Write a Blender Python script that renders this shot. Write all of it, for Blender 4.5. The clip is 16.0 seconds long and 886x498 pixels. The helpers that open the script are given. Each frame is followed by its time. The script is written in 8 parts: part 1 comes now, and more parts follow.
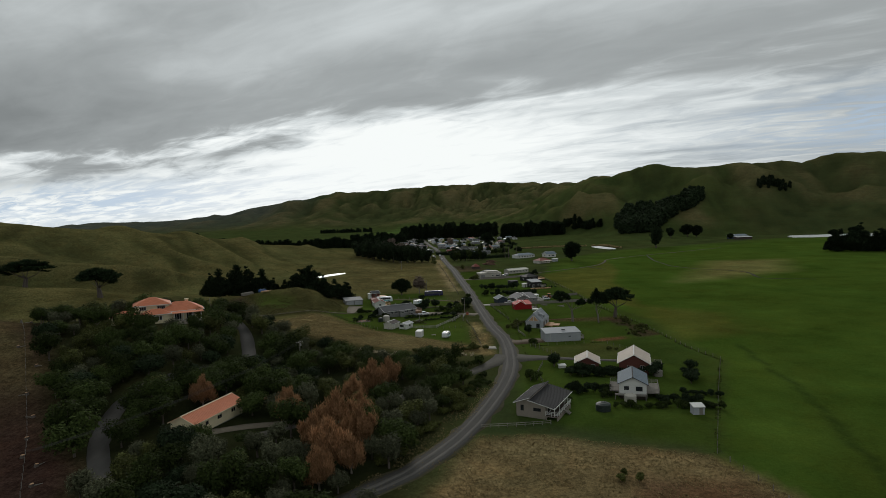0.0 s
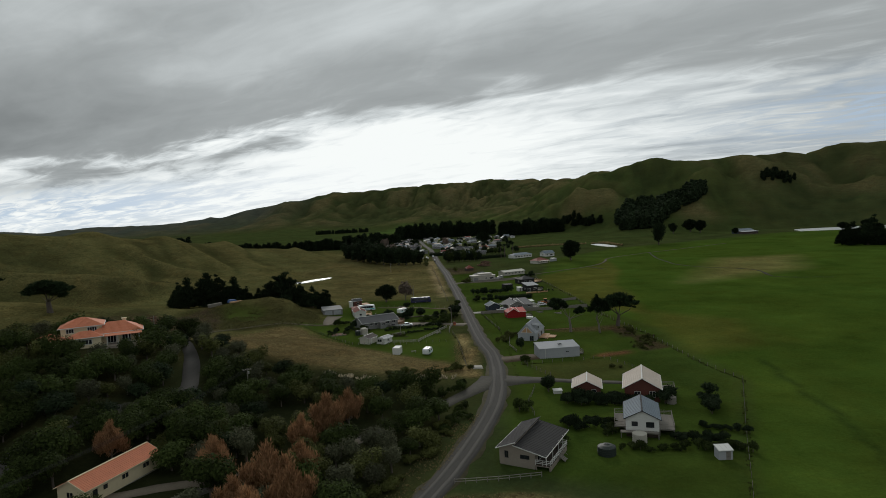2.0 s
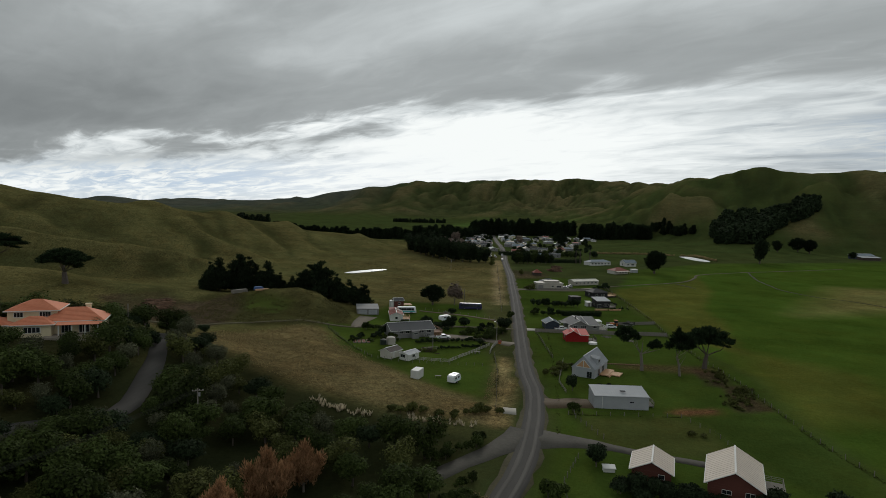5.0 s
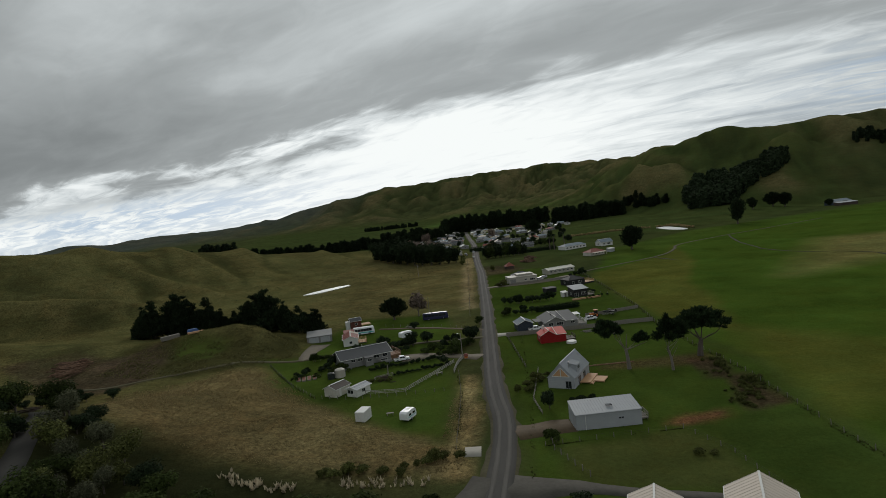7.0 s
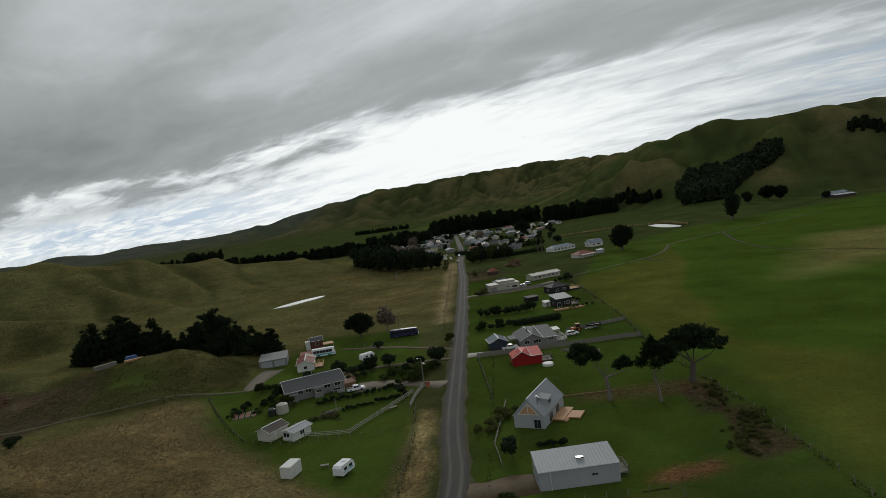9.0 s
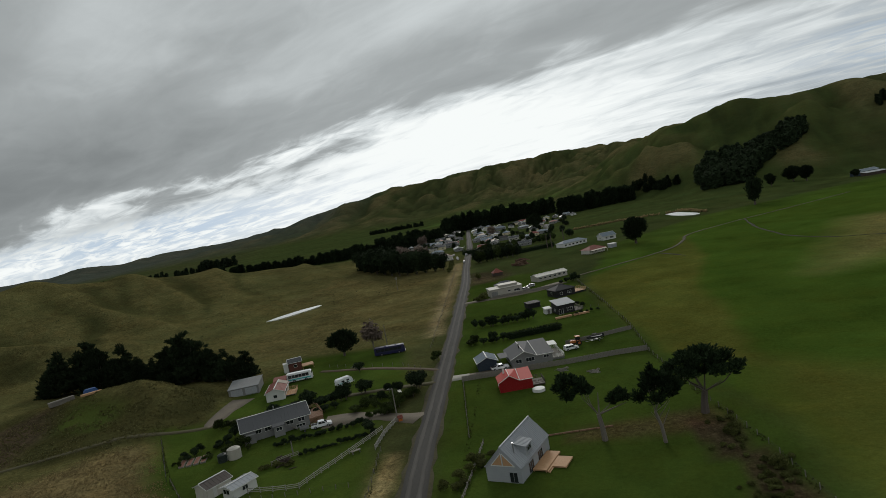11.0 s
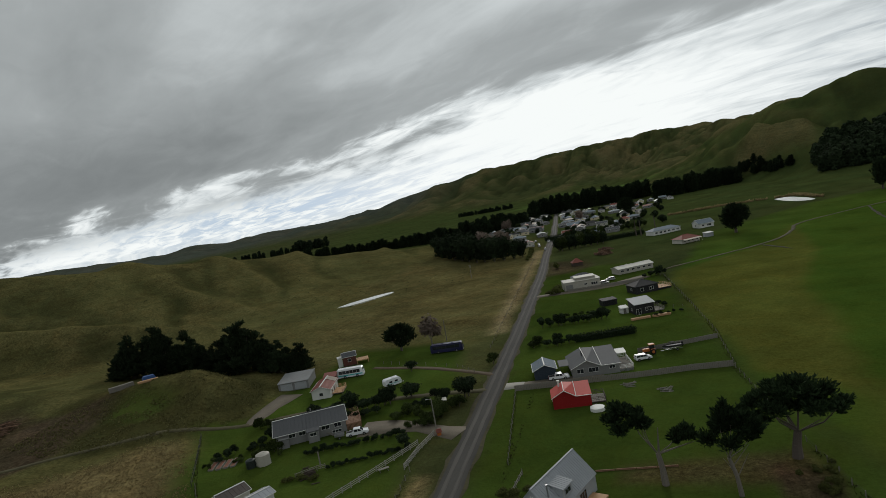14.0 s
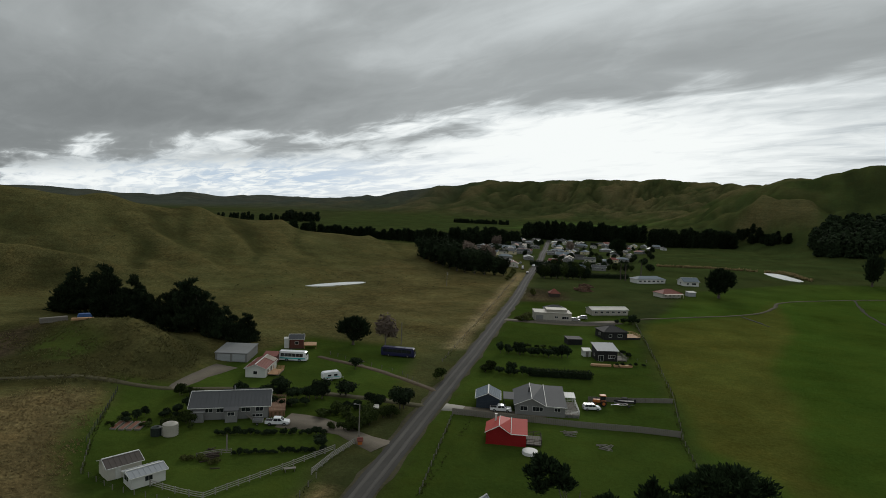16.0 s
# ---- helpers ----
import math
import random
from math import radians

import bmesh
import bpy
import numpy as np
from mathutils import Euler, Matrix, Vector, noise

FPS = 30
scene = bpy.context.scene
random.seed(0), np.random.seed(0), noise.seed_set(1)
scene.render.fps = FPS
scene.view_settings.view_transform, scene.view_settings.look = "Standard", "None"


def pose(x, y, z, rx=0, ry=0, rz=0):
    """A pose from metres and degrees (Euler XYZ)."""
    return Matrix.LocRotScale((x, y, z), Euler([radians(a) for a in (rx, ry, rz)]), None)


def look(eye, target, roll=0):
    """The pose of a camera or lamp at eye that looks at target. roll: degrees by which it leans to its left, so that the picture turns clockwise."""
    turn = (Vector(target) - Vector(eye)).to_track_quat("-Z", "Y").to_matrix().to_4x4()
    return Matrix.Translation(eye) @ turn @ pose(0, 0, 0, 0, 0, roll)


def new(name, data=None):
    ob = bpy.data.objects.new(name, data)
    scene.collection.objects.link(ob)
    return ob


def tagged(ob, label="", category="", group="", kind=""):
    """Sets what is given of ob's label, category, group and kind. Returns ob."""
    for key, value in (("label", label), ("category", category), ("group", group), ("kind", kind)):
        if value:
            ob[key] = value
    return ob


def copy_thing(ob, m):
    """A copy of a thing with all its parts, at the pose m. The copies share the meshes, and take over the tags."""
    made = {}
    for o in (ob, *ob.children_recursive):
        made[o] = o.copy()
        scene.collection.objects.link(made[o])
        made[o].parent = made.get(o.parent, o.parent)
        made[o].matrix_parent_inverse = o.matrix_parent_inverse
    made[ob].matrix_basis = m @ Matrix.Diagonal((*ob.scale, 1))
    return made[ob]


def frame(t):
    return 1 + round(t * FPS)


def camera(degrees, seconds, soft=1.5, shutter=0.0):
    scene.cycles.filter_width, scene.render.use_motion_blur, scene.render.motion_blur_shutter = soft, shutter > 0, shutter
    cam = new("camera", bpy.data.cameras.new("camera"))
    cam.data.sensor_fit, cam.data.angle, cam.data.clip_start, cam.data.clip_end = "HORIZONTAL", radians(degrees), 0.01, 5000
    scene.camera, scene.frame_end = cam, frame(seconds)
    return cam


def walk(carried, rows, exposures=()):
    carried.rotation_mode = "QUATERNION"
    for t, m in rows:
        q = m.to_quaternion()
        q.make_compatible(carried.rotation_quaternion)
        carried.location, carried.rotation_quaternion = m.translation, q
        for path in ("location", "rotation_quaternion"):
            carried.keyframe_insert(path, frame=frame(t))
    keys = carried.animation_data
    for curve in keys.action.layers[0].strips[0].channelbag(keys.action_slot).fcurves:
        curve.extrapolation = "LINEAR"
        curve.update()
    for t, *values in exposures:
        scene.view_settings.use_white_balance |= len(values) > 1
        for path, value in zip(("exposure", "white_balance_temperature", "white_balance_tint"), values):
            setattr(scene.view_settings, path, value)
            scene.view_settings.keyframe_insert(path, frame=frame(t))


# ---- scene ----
cam = camera(72.0, 16.0, 0.72)
PATH = [
    (0, (-11.863, 4.0, 51.284), (-11.977, 5.993, 51.16), -1.8),
    (0.5, (-10.642, 11.342, 51.397), (-10.755, 13.335, 51.271), -2.0),
    (1, (-9.229, 18.675, 51.566), (-9.341, 20.668, 51.439), -2.3),
    (1.5, (-7.615, 25.932, 51.575), (-7.728, 27.925, 51.447), -2.5),
    (2, (-5.805, 33.214, 51.544), (-5.921, 35.207, 51.415), -2.8),
    (2.5, (-4.352, 40.385, 51.388), (-4.464, 42.378, 51.26), -3.0),
    (3, (-2.618, 47.781, 51.55), (-2.73, 49.774, 51.419), -3.2),
    (3.5, (-0.654, 54.868, 51.465), (-0.795, 56.859, 51.331), -0.0),
    (4, (1.227, 61.815, 51.677), (0.956, 63.791, 51.534), 8.6),
    (4.2, (1.571, 64.948, 51.715), (1.267, 66.92, 51.569), 7.7),
    (6.3, (6.617, 99.878, 49.802), (6.301, 101.847, 49.657), -5.7),
    (6.5, (7.236, 102.9, 49.838), (6.92, 104.869, 49.693), -5.9),
    (7, (9.468, 109.771, 49.963), (9.15, 111.74, 49.818), -6.3),
    (7.5, (11.467, 116.266, 50.09), (11.15, 118.235, 49.944), -6.6),
    (8, (13.681, 122.842, 50.22), (13.365, 124.811, 50.073), -7.0),
    (8.5, (15.918, 129.25, 50.409), (15.604, 131.219, 50.262), -7.3),
    (8.7, (16.535, 131.62, 50.385), (16.226, 133.59, 50.24), -7.3),
    (10.8, (26.806, 158.463, 51.334), (26.455, 160.427, 51.185), -12.9),
    (11, (27.601, 160.118, 51.302), (27.223, 162.076, 51.15), -10.3),
    (11.5, (29.029, 163.644, 51.285), (28.539, 165.577, 51.128), -3.1),
    (12, (30.4, 167.257, 51.461), (29.767, 169.147, 51.3), 0.5),
    (12.5, (31.476, 170.353, 51.687), (30.803, 172.229, 51.523), -7.4),
    (13, (32.999, 173.275, 51.795), (32.319, 175.149, 51.633), -10.5),
    (13.5, (33.943, 176.481, 51.86), (33.265, 178.356, 51.698), -10.5),
    (14, (34.932, 179.155, 51.556), (34.255, 181.03, 51.398), -10.2),
    (14.5, (35.956, 182.369, 51.523), (35.285, 184.246, 51.368), -9.9),
    (15, (37.048, 185.207, 51.202), (36.376, 187.084, 51.05), -9.4),
    (15.5, (37.829, 187.677, 51.204), (37.167, 189.558, 51.053), -2.0),
    (16, (37.531, 188.68, 51.551), (36.882, 190.566, 51.396), 2.4),
]
walk(cam, [(t, look(eye, target, roll)) for t, eye, target, roll in PATH])


# ------------------------------------------------------------------ world, sun
SUN_AZ, SUN_EL = radians(-6.0), radians(24.0)


def build_world():
    w = bpy.data.worlds.new("overcast_sky")
    scene.world = w
    w.use_nodes = True
    nt = w.node_tree
    nt.nodes.clear()
    N, L = nt.nodes.new, nt.links.new

    def node(kind, **kw):
        n = N(kind)
        for k, v in kw.items():
            if k == "operation":
                n.operation = v
            elif k == "inputs":
                for a, b in v.items():
                    n.inputs[a].default_value = b
        return n

    def m(op, a, b=None, c=None):
        n = node("ShaderNodeMath", operation=op)
        for k, v in enumerate((a, b, c)):
            if v is None:
                continue
            if hasattr(v, "links"):
                L(v, n.inputs[k])
            else:
                n.inputs[k].default_value = v
        return n.outputs[0]

    def ramp(fac, stops):
        r = N("ShaderNodeValToRGB")
        el = r.color_ramp.elements
        el[0].position, el[0].color = stops[0][0], (*stops[0][1], 1)
        el[1].position, el[1].color = stops[-1][0], (*stops[-1][1], 1)
        for p, c in stops[1:-1]:
            e = el.new(p)
            e.color = (*c, 1)
        L(fac, r.inputs[0])
        return r.outputs[0]

    def mix(f, a, b):
        n = N("ShaderNodeMix")
        n.data_type = "RGBA"
        for k, v in ((0, f), (6, a), (7, b)):
            if hasattr(v, "links"):
                L(v, n.inputs[k])
            else:
                n.inputs[k].default_value = v
        return n.outputs[2]

    tc = N("ShaderNodeTexCoord")
    sep = N("ShaderNodeSeparateXYZ")
    L(tc.outputs["Generated"], sep.inputs[0])
    dx, dy, dz = sep.outputs
    zz = m("MAXIMUM", dz, 0.0)
    el = m("ARCSINE", zz)
    az = m("ARCTAN2", dx, dy)
    # the cloud deck as a plane high above, so that it draws together towards the horizon
    inv = m("DIVIDE", 1.0, m("ADD", zz, 0.125))
    u, v = m("MULTIPLY", dx, inv), m("MULTIPLY", dy, inv)
    # streets of cloud running from far on one side to near on the other
    cu = m("SUBTRACT", m("MULTIPLY", u, 0.85), m("MULTIPLY", v, 0.53))
    cv = m("ADD", m("MULTIPLY", u, 0.53), m("MULTIPLY", v, 0.85))

    def cloud(su, sv, detail, rough, w0, warp):
        c = N("ShaderNodeCombineXYZ")
        L(m("MULTIPLY", cu, su), c.inputs[0])
        L(m("MULTIPLY", cv, sv), c.inputs[1])
        c.inputs[2].default_value = w0
        n = N("ShaderNodeTexNoise")
        n.inputs["Scale"].default_value, n.inputs["Detail"].default_value = 1.0, detail
        n.inputs["Roughness"].default_value, n.inputs["Distortion"].default_value = rough, warp
        L(c.outputs[0], n.inputs["Vector"])
        return m("SUBTRACT", n.outputs[0], 0.5)

    def bell(a, centre, width):
        q = m("DIVIDE", m("SUBTRACT", a, centre), width)
        return m("POWER", 2.718, m("MULTIPLY", m("MULTIPLY", q, q), -1.0))

    big = cloud(0.34, 0.95, 2.0, 0.40, 2.7, 0.2)
    mid = cloud(0.95, 2.0, 5.0, 0.50, 9.1, 0.6)
    fine = cloud(2.6, 5.4, 7.0, 0.58, 5.3, 0.9)
    eld, azd = m("MULTIPLY", el, 57.2958), m("MULTIPLY", az, 57.2958)
    # the far edge of the heavy deck, higher on one side; beyond it the cloud is thin and lit through
    turn = m("DIVIDE", m("ADD", azd, 60.0), 100.0)
    rim = ramp(turn, [(0.0, (0.075,) * 3), (0.08, (0.12,) * 3), (0.20, (0.20,) * 3), (0.30, (0.25,) * 3), (0.38, (0.30,) * 3), (0.46, (0.41,) * 3),
                      (0.55, (0.455,) * 3), (0.68, (0.51,) * 3), (0.80, (0.56,) * 3), (1.0, (0.63,) * 3)])
    edge = m("MULTIPLY", rim, 20.0)
    shift = m("ADD", m("MULTIPLY", mid, 6.5), m("ADD", m("MULTIPLY", big, 3.0), m("MULTIPLY", fine, 3.2)))
    t = m("DIVIDE", m("ADD", m("SUBTRACT", edge, eld), shift), m("ADD", 1.2, m("MULTIPLY", edge, 0.26)))
    t = m("MINIMUM", m("MAXIMUM", m("ADD", t, 0.5), 0.0), 1.0)
    t = m("MULTIPLY", m("MULTIPLY", t, t), m("SUBTRACT", 3.0, m("MULTIPLY", t, 2.0)))
    glow = m("MULTIPLY", bell(azd, -8.0, 17.0), bell(eld, 5.5, 5.0))
    left = m("MINIMUM", m("MAXIMUM", m("MULTIPLY", m("SUBTRACT", 8.0, azd), 0.025), 0.0), 1.0)
    right = m("MINIMUM", m("MAXIMUM", m("MULTIPLY", m("SUBTRACT", azd, 6.0), 0.04), 0.0), 1.0)
    heavy = m("ADD", m("ADD", 0.56, m("MULTIPLY", big, 0.42)), m("ADD", m("MULTIPLY", mid, 0.30), m("MULTIPLY", fine, 0.12)))
    heavy = m("SUBTRACT", heavy, m("MULTIPLY", m("MULTIPLY", bell(eld, m("ADD", edge, 3.0), 4.2), 0.16), m("ADD", 0.35, m("MULTIPLY", left, 0.65))))
    heavy = m("ADD", heavy, m("MULTIPLY", bell(eld, 22.0, 9.0), 0.05))
    heavy = m("SUBTRACT", heavy, m("MULTIPLY", bell(azd, -54.0, 20.0), 0.09))
    thin = m("ADD", m("ADD", 0.735, m("MULTIPLY", glow, 0.36)), m("ADD", m("MULTIPLY", mid, 0.62), m("MULTIPLY", fine, 0.50)))
    thin = m("SUBTRACT", thin, m("MULTIPLY", right, 0.19))
    thin = m("ADD", thin, m("MULTIPLY", m("MULTIPLY", left, bell(eld, 0.6, 2.2)), 0.14))
    # torn scraps hanging below the deck
    for a0, e0, a1, e1, thick, deep in ((-44.0, 2.6, -30.5, 4.7, 0.75, 0.62), (-28.0, 4.9, -19.0, 5.9, 0.36, 0.42), (-60.0, 1.6, -47.0, 2.4, 0.8, 0.55)):
        line = m("ADD", m("MULTIPLY", m("SUBTRACT", azd, a0), (e1 - e0) / (a1 - a0)), e0)
        body = bell(m("ADD", eld, m("ADD", m("MULTIPLY", fine, 1.8), m("MULTIPLY", mid, 1.2))), line, thick)
        body = m("MULTIPLY", body, bell(azd, (a0 + a1) / 2, (a1 - a0) * 0.55))
        t = m("SUBTRACT", t, m("MULTIPLY", m("MULTIPLY", body, t), deep))
    lum = m("ADD", m("MULTIPLY", heavy, m("SUBTRACT", 1.0, t)), m("MULTIPLY", thin, t))
    deck = ramp(lum, [(0.0, (0.126, 0.138, 0.142)), (0.30, (0.228, 0.247, 0.251)), (0.50, (0.358, 0.385, 0.390)),
                      (0.72, (0.645, 0.69, 0.70)), (0.90, (0.85, 0.89, 0.89)), (1.0, (0.93, 0.965, 0.955))])
    sky = N("ShaderNodeTexSky")
    sky.sky_type, sky.sun_disc = "NISHITA", False
    sky.sun_elevation, sky.sun_rotation = SUN_EL, SUN_AZ
    blue = N("ShaderNodeVectorMath")
    blue.operation = "SCALE"
    L(sky.outputs[0], blue.inputs[0])
    blue.inputs[3].default_value = 0.12
    high = N("ShaderNodeCombineXYZ")
    for a, b in ((dx, 0), (dy, 1), (m("ADD", zz, 0.45), 2)):
        L(a, high.inputs[b])
    L(high.outputs[0], sky.inputs[0])
    # gaps low down where blue sky shows
    gap = m("ADD", m("MULTIPLY", bell(eld, m("MULTIPLY", edge, 0.36), 1.6), bell(azd, -34.0, 15.0)), m("MULTIPLY", bell(eld, 6.0, 2.6), bell(azd, 36.0, 15.0)))
    holes = m("MINIMUM", m("MAXIMUM", m("MULTIPLY", m("SUBTRACT", 0.07, m("ADD", m("MULTIPLY", fine, 0.8), m("MULTIPLY", mid, 0.5))), 7.0), 0.0), 1.0)
    f = m("MULTIPLY", m("MULTIPLY", m("MINIMUM", gap, 1.0), holes), m("MULTIPLY", t, 0.9))
    col = mix(f, deck, mix(0.7, blue.outputs[0], (0.47, 0.60, 0.72, 1)))
    bg = N("ShaderNodeBackground")
    L(col, bg.inputs[0])
    bg.inputs[1].default_value = 1.0
    out = N("ShaderNodeOutputWorld")
    L(bg.outputs[0], out.inputs[0])


build_world()
sun = new("sun", bpy.data.lights.new("sun", "SUN"))
sun.data.energy, sun.data.angle, sun.data.color = 1.1, radians(14), (1.0, 0.96, 0.9)
sun.matrix_world = look((0, 0, 300), (-math.sin(SUN_AZ) * math.cos(SUN_EL) * 100, -math.cos(SUN_AZ) * math.cos(SUN_EL) * 100, 300 - 100 * math.sin(SUN_EL)))


# ------------------------------------------------------------------ materials
def material(name, color, rough=0.8, metal=0.0, scale=2.0, vary=0.25, bump=0.2, bump_scale=None, spec=0.3,
             per_object=0.0, per_island=0.0, stains=0.15, stretch=(1, 1, 1), attribute=None, transmit=0.0):
    """A surface with variation at two scales, relief, and a spread from object to object."""
    mt = bpy.data.materials.new(name)
    mt.use_nodes = True
    nt = mt.node_tree
    N, L = nt.nodes.new, nt.links.new
    bsdf = nt.nodes["Principled BSDF"]
    bsdf.inputs["Roughness"].default_value, bsdf.inputs["Metallic"].default_value = rough, metal
    bsdf.inputs["Specular IOR Level"].default_value = spec
    tc, mp = N("ShaderNodeTexCoord"), N("ShaderNodeMapping")
    mp.inputs["Scale"].default_value = stretch
    L(tc.outputs["Object"], mp.inputs[0])

    def noise_at(sc, detail=5.0):
        n = N("ShaderNodeTexNoise")
        n.inputs["Scale"].default_value, n.inputs["Detail"].default_value, n.inputs["Roughness"].default_value = sc, detail, 0.6
        L(mp.outputs[0], n.inputs["Vector"])
        return n.outputs[0]

    def m(op, a, b):
        n = N("ShaderNodeMath")
        n.operation = op
        for k, v in ((0, a), (1, b)):
            if hasattr(v, "links"):
                L(v, n.inputs[k])
            else:
                n.inputs[k].default_value = v
        return n.outputs[0]

    fine, broad = noise_at(scale), noise_at(scale * 0.13, 3.0)
    k = m("ADD", 1.0, m("MULTIPLY", m("SUBTRACT", fine, 0.5), 2 * vary))
    k = m("MULTIPLY", k, m("ADD", 1.0, m("MULTIPLY", m("SUBTRACT", broad, 0.5), 2 * stains)))
    if per_object:
        oi = N("ShaderNodeObjectInfo")
        k = m("MULTIPLY", k, m("ADD", 1.0, m("MULTIPLY", m("SUBTRACT", oi.outputs["Random"], 0.5), 2 * per_object)))
    if per_island:
        g = N("ShaderNodeNewGeometry")
        k = m("MULTIPLY", k, m("ADD", 1.0, m("MULTIPLY", m("SUBTRACT", g.outputs["Random Per Island"], 0.5), 2 * per_island)))
    sc = N("ShaderNodeVectorMath")
    sc.operation = "SCALE"
    if attribute:
        at = N("ShaderNodeAttribute")
        at.attribute_name = attribute
        L(at.outputs["Color"], sc.inputs[0])
    else:
        sc.inputs[0].default_value = color
    L(k, sc.inputs[3])
    L(sc.outputs[0], bsdf.inputs["Base Color"])
    if bump:
        bp = N("ShaderNodeBump")
        bp.inputs["Strength"].default_value = bump
        bp.inputs["Distance"].default_value = 0.1 if not bump_scale else 0.35 / bump_scale
        L(noise_at(bump_scale or scale * 2.5), bp.inputs["Height"])
        L(bp.outputs[0], bsdf.inputs["Normal"])
    if transmit:
        tr, mx = N("ShaderNodeBsdfTranslucent"), N("ShaderNodeMixShader")
        L(sc.outputs[0], tr.inputs[0])
        mx.inputs[0].default_value = transmit
        L(bsdf.outputs[0], mx.inputs[1])
        L(tr.outputs[0], mx.inputs[2])
        L(mx.outputs[0], nt.nodes["Material Output"].inputs[0])
    return mt


def pasture():
    """Grazed grass: the tint of each paddock, mottled at several sizes, with tracks along the slopes."""
    mt = bpy.data.materials.new("pasture")
    mt.use_nodes = True
    nt = mt.node_tree
    N, L = nt.nodes.new, nt.links.new
    bsdf = nt.nodes["Principled BSDF"]
    bsdf.inputs["Roughness"].default_value, bsdf.inputs["Specular IOR Level"].default_value = 1.0, 0.0
    tc = N("ShaderNodeTexCoord")

    def noise_at(scale, detail, rough=0.65, stretch=(1, 1, 1), warp=0.0):
        mp, n = N("ShaderNodeMapping"), N("ShaderNodeTexNoise")
        mp.inputs["Scale"].default_value = stretch
        n.inputs["Scale"].default_value, n.inputs["Detail"].default_value = scale, detail
        n.inputs["Roughness"].default_value, n.inputs["Distortion"].default_value = rough, warp
        L(tc.outputs["Object"], mp.inputs[0])
        L(mp.outputs[0], n.inputs["Vector"])
        return n.outputs[0]

    def m(op, a, b):
        n = N("ShaderNodeMath")
        n.operation = op
        for k, v in ((0, a), (1, b)):
            if hasattr(v, "links"):
                L(v, n.inputs[k])
            else:
                n.inputs[k].default_value = v
        return n.outputs[0]

    tuft, clump, swathe = noise_at(1.0, 7, 0.75), noise_at(0.25, 6, 0.72, warp=0.6), noise_at(0.035, 5, 0.6, warp=0.5)
    blade = noise_at(2.6, 4, 0.7)
    track = noise_at(1.0, 4, 0.6, (0.035, 0.035, 0.55), 0.3)
    at, sc = N("ShaderNodeAttribute"), N("ShaderNodeVectorMath")
    at.attribute_name, sc.operation = "tint", "SCALE"
    coarse = at.outputs["Alpha"]  # mown and grazed swards are even, rank grass and tussock are not

    def swing(v, amount):
        return m("ADD", 1.0, m("MULTIPLY", m("SUBTRACT", v, 0.5), m("MULTIPLY", coarse, amount)))

    k = m("MULTIPLY", swing(tuft, 3.0), swing(clump, 1.5))
    k = m("MULTIPLY", k, swing(blade, 1.6))
    k = m("MULTIPLY", k, m("ADD", 1.0, m("MULTIPLY", m("SUBTRACT", swathe, 0.5), 0.55)))
    k = m("MULTIPLY", k, swing(track, 0.9))
    L(at.outputs["Color"], sc.inputs[0])
    L(k, sc.inputs[3])
    # drier, yellower blades in patches
    strawy = N("ShaderNodeMix")
    strawy.data_type = "RGBA"
    strawy.blend_type = "MULTIPLY"
    L(m("MULTIPLY", m("SUBTRACT", noise_at(0.11, 6, 0.7, warp=0.8), 0.44), 2.0), strawy.inputs[0])
    strawy.clamp_factor = True
    L(sc.outputs[0], strawy.inputs[6])
    strawy.inputs[7].default_value = (1.22, 1.0, 0.9, 1)
    L(strawy.outputs[2], bsdf.inputs["Base Color"])
    bp = N("ShaderNodeBump")
    bp.inputs["Strength"].default_value, bp.inputs["Distance"].default_value = 0.7, 0.35
    L(m("ADD", tuft, m("MULTIPLY", clump, 1.5)), bp.inputs["Height"])
    L(bp.outputs[0], bsdf.inputs["Normal"])
    return mt


GRASS = pasture()
ASPHALT = material("worn_asphalt", (0.060, 0.057, 0.052), 0.9, spec=0.1, scale=1.5, vary=0.14, stains=0.28, bump=0.1, stretch=(1, 0.25, 1))
SEAL_EDGE = material("chip_track", (0.098, 0.092, 0.083), 0.9, spec=0.1, scale=0.8, vary=0.22, stains=0.3, bump=0.1, stretch=(1, 0.12, 1))
GREY_GRAVEL = material("grey_road_gravel", (0.078, 0.073, 0.062), 0.95, scale=1.6, vary=0.3, stains=0.35, bump=0.3, spec=0.1)
GRAVEL = material("gravel", (0.135, 0.114, 0.085), 0.95, scale=2.5, vary=0.25, stains=0.3, bump=0.3)
DIRT = material("bare_earth", (0.082, 0.059, 0.034), 0.95, scale=1.2, vary=0.35, stains=0.35, bump=0.5)
VERGE = material("trodden_verge", (0.068, 0.062, 0.034), 0.95, scale=1.2, vary=0.5, stains=0.5, bump=0.4, spec=0.1)
CONCRETE = material("concrete", (0.28, 0.265, 0.225), 0.85, scale=1.2, vary=0.12, stains=0.2, bump=0.1)
GLASS = material("window_glass", (0.02, 0.023, 0.026), 0.08, scale=0.5, vary=0.2, bump=0.0, spec=0.6)
STONE_PAINT = material("stone_coloured_paint", (0.37, 0.35, 0.30), 0.65, scale=1.2, vary=0.1, stains=0.2, bump=0.05)
MID_TIMBER = material("stained_brown_timber", (0.24, 0.135, 0.082), 0.75, scale=3.0, vary=0.2, stains=0.2, bump=0.1)
WHITE_PAINT = material("white_paint", (0.60, 0.60, 0.57), 0.6, scale=1.5, vary=0.06, stains=0.1, bump=0.05)
CREAM_PAINT = material("cream_weatherboard", (0.62, 0.54, 0.36), 0.6, scale=1.5, vary=0.08, stains=0.1, bump=0.05)
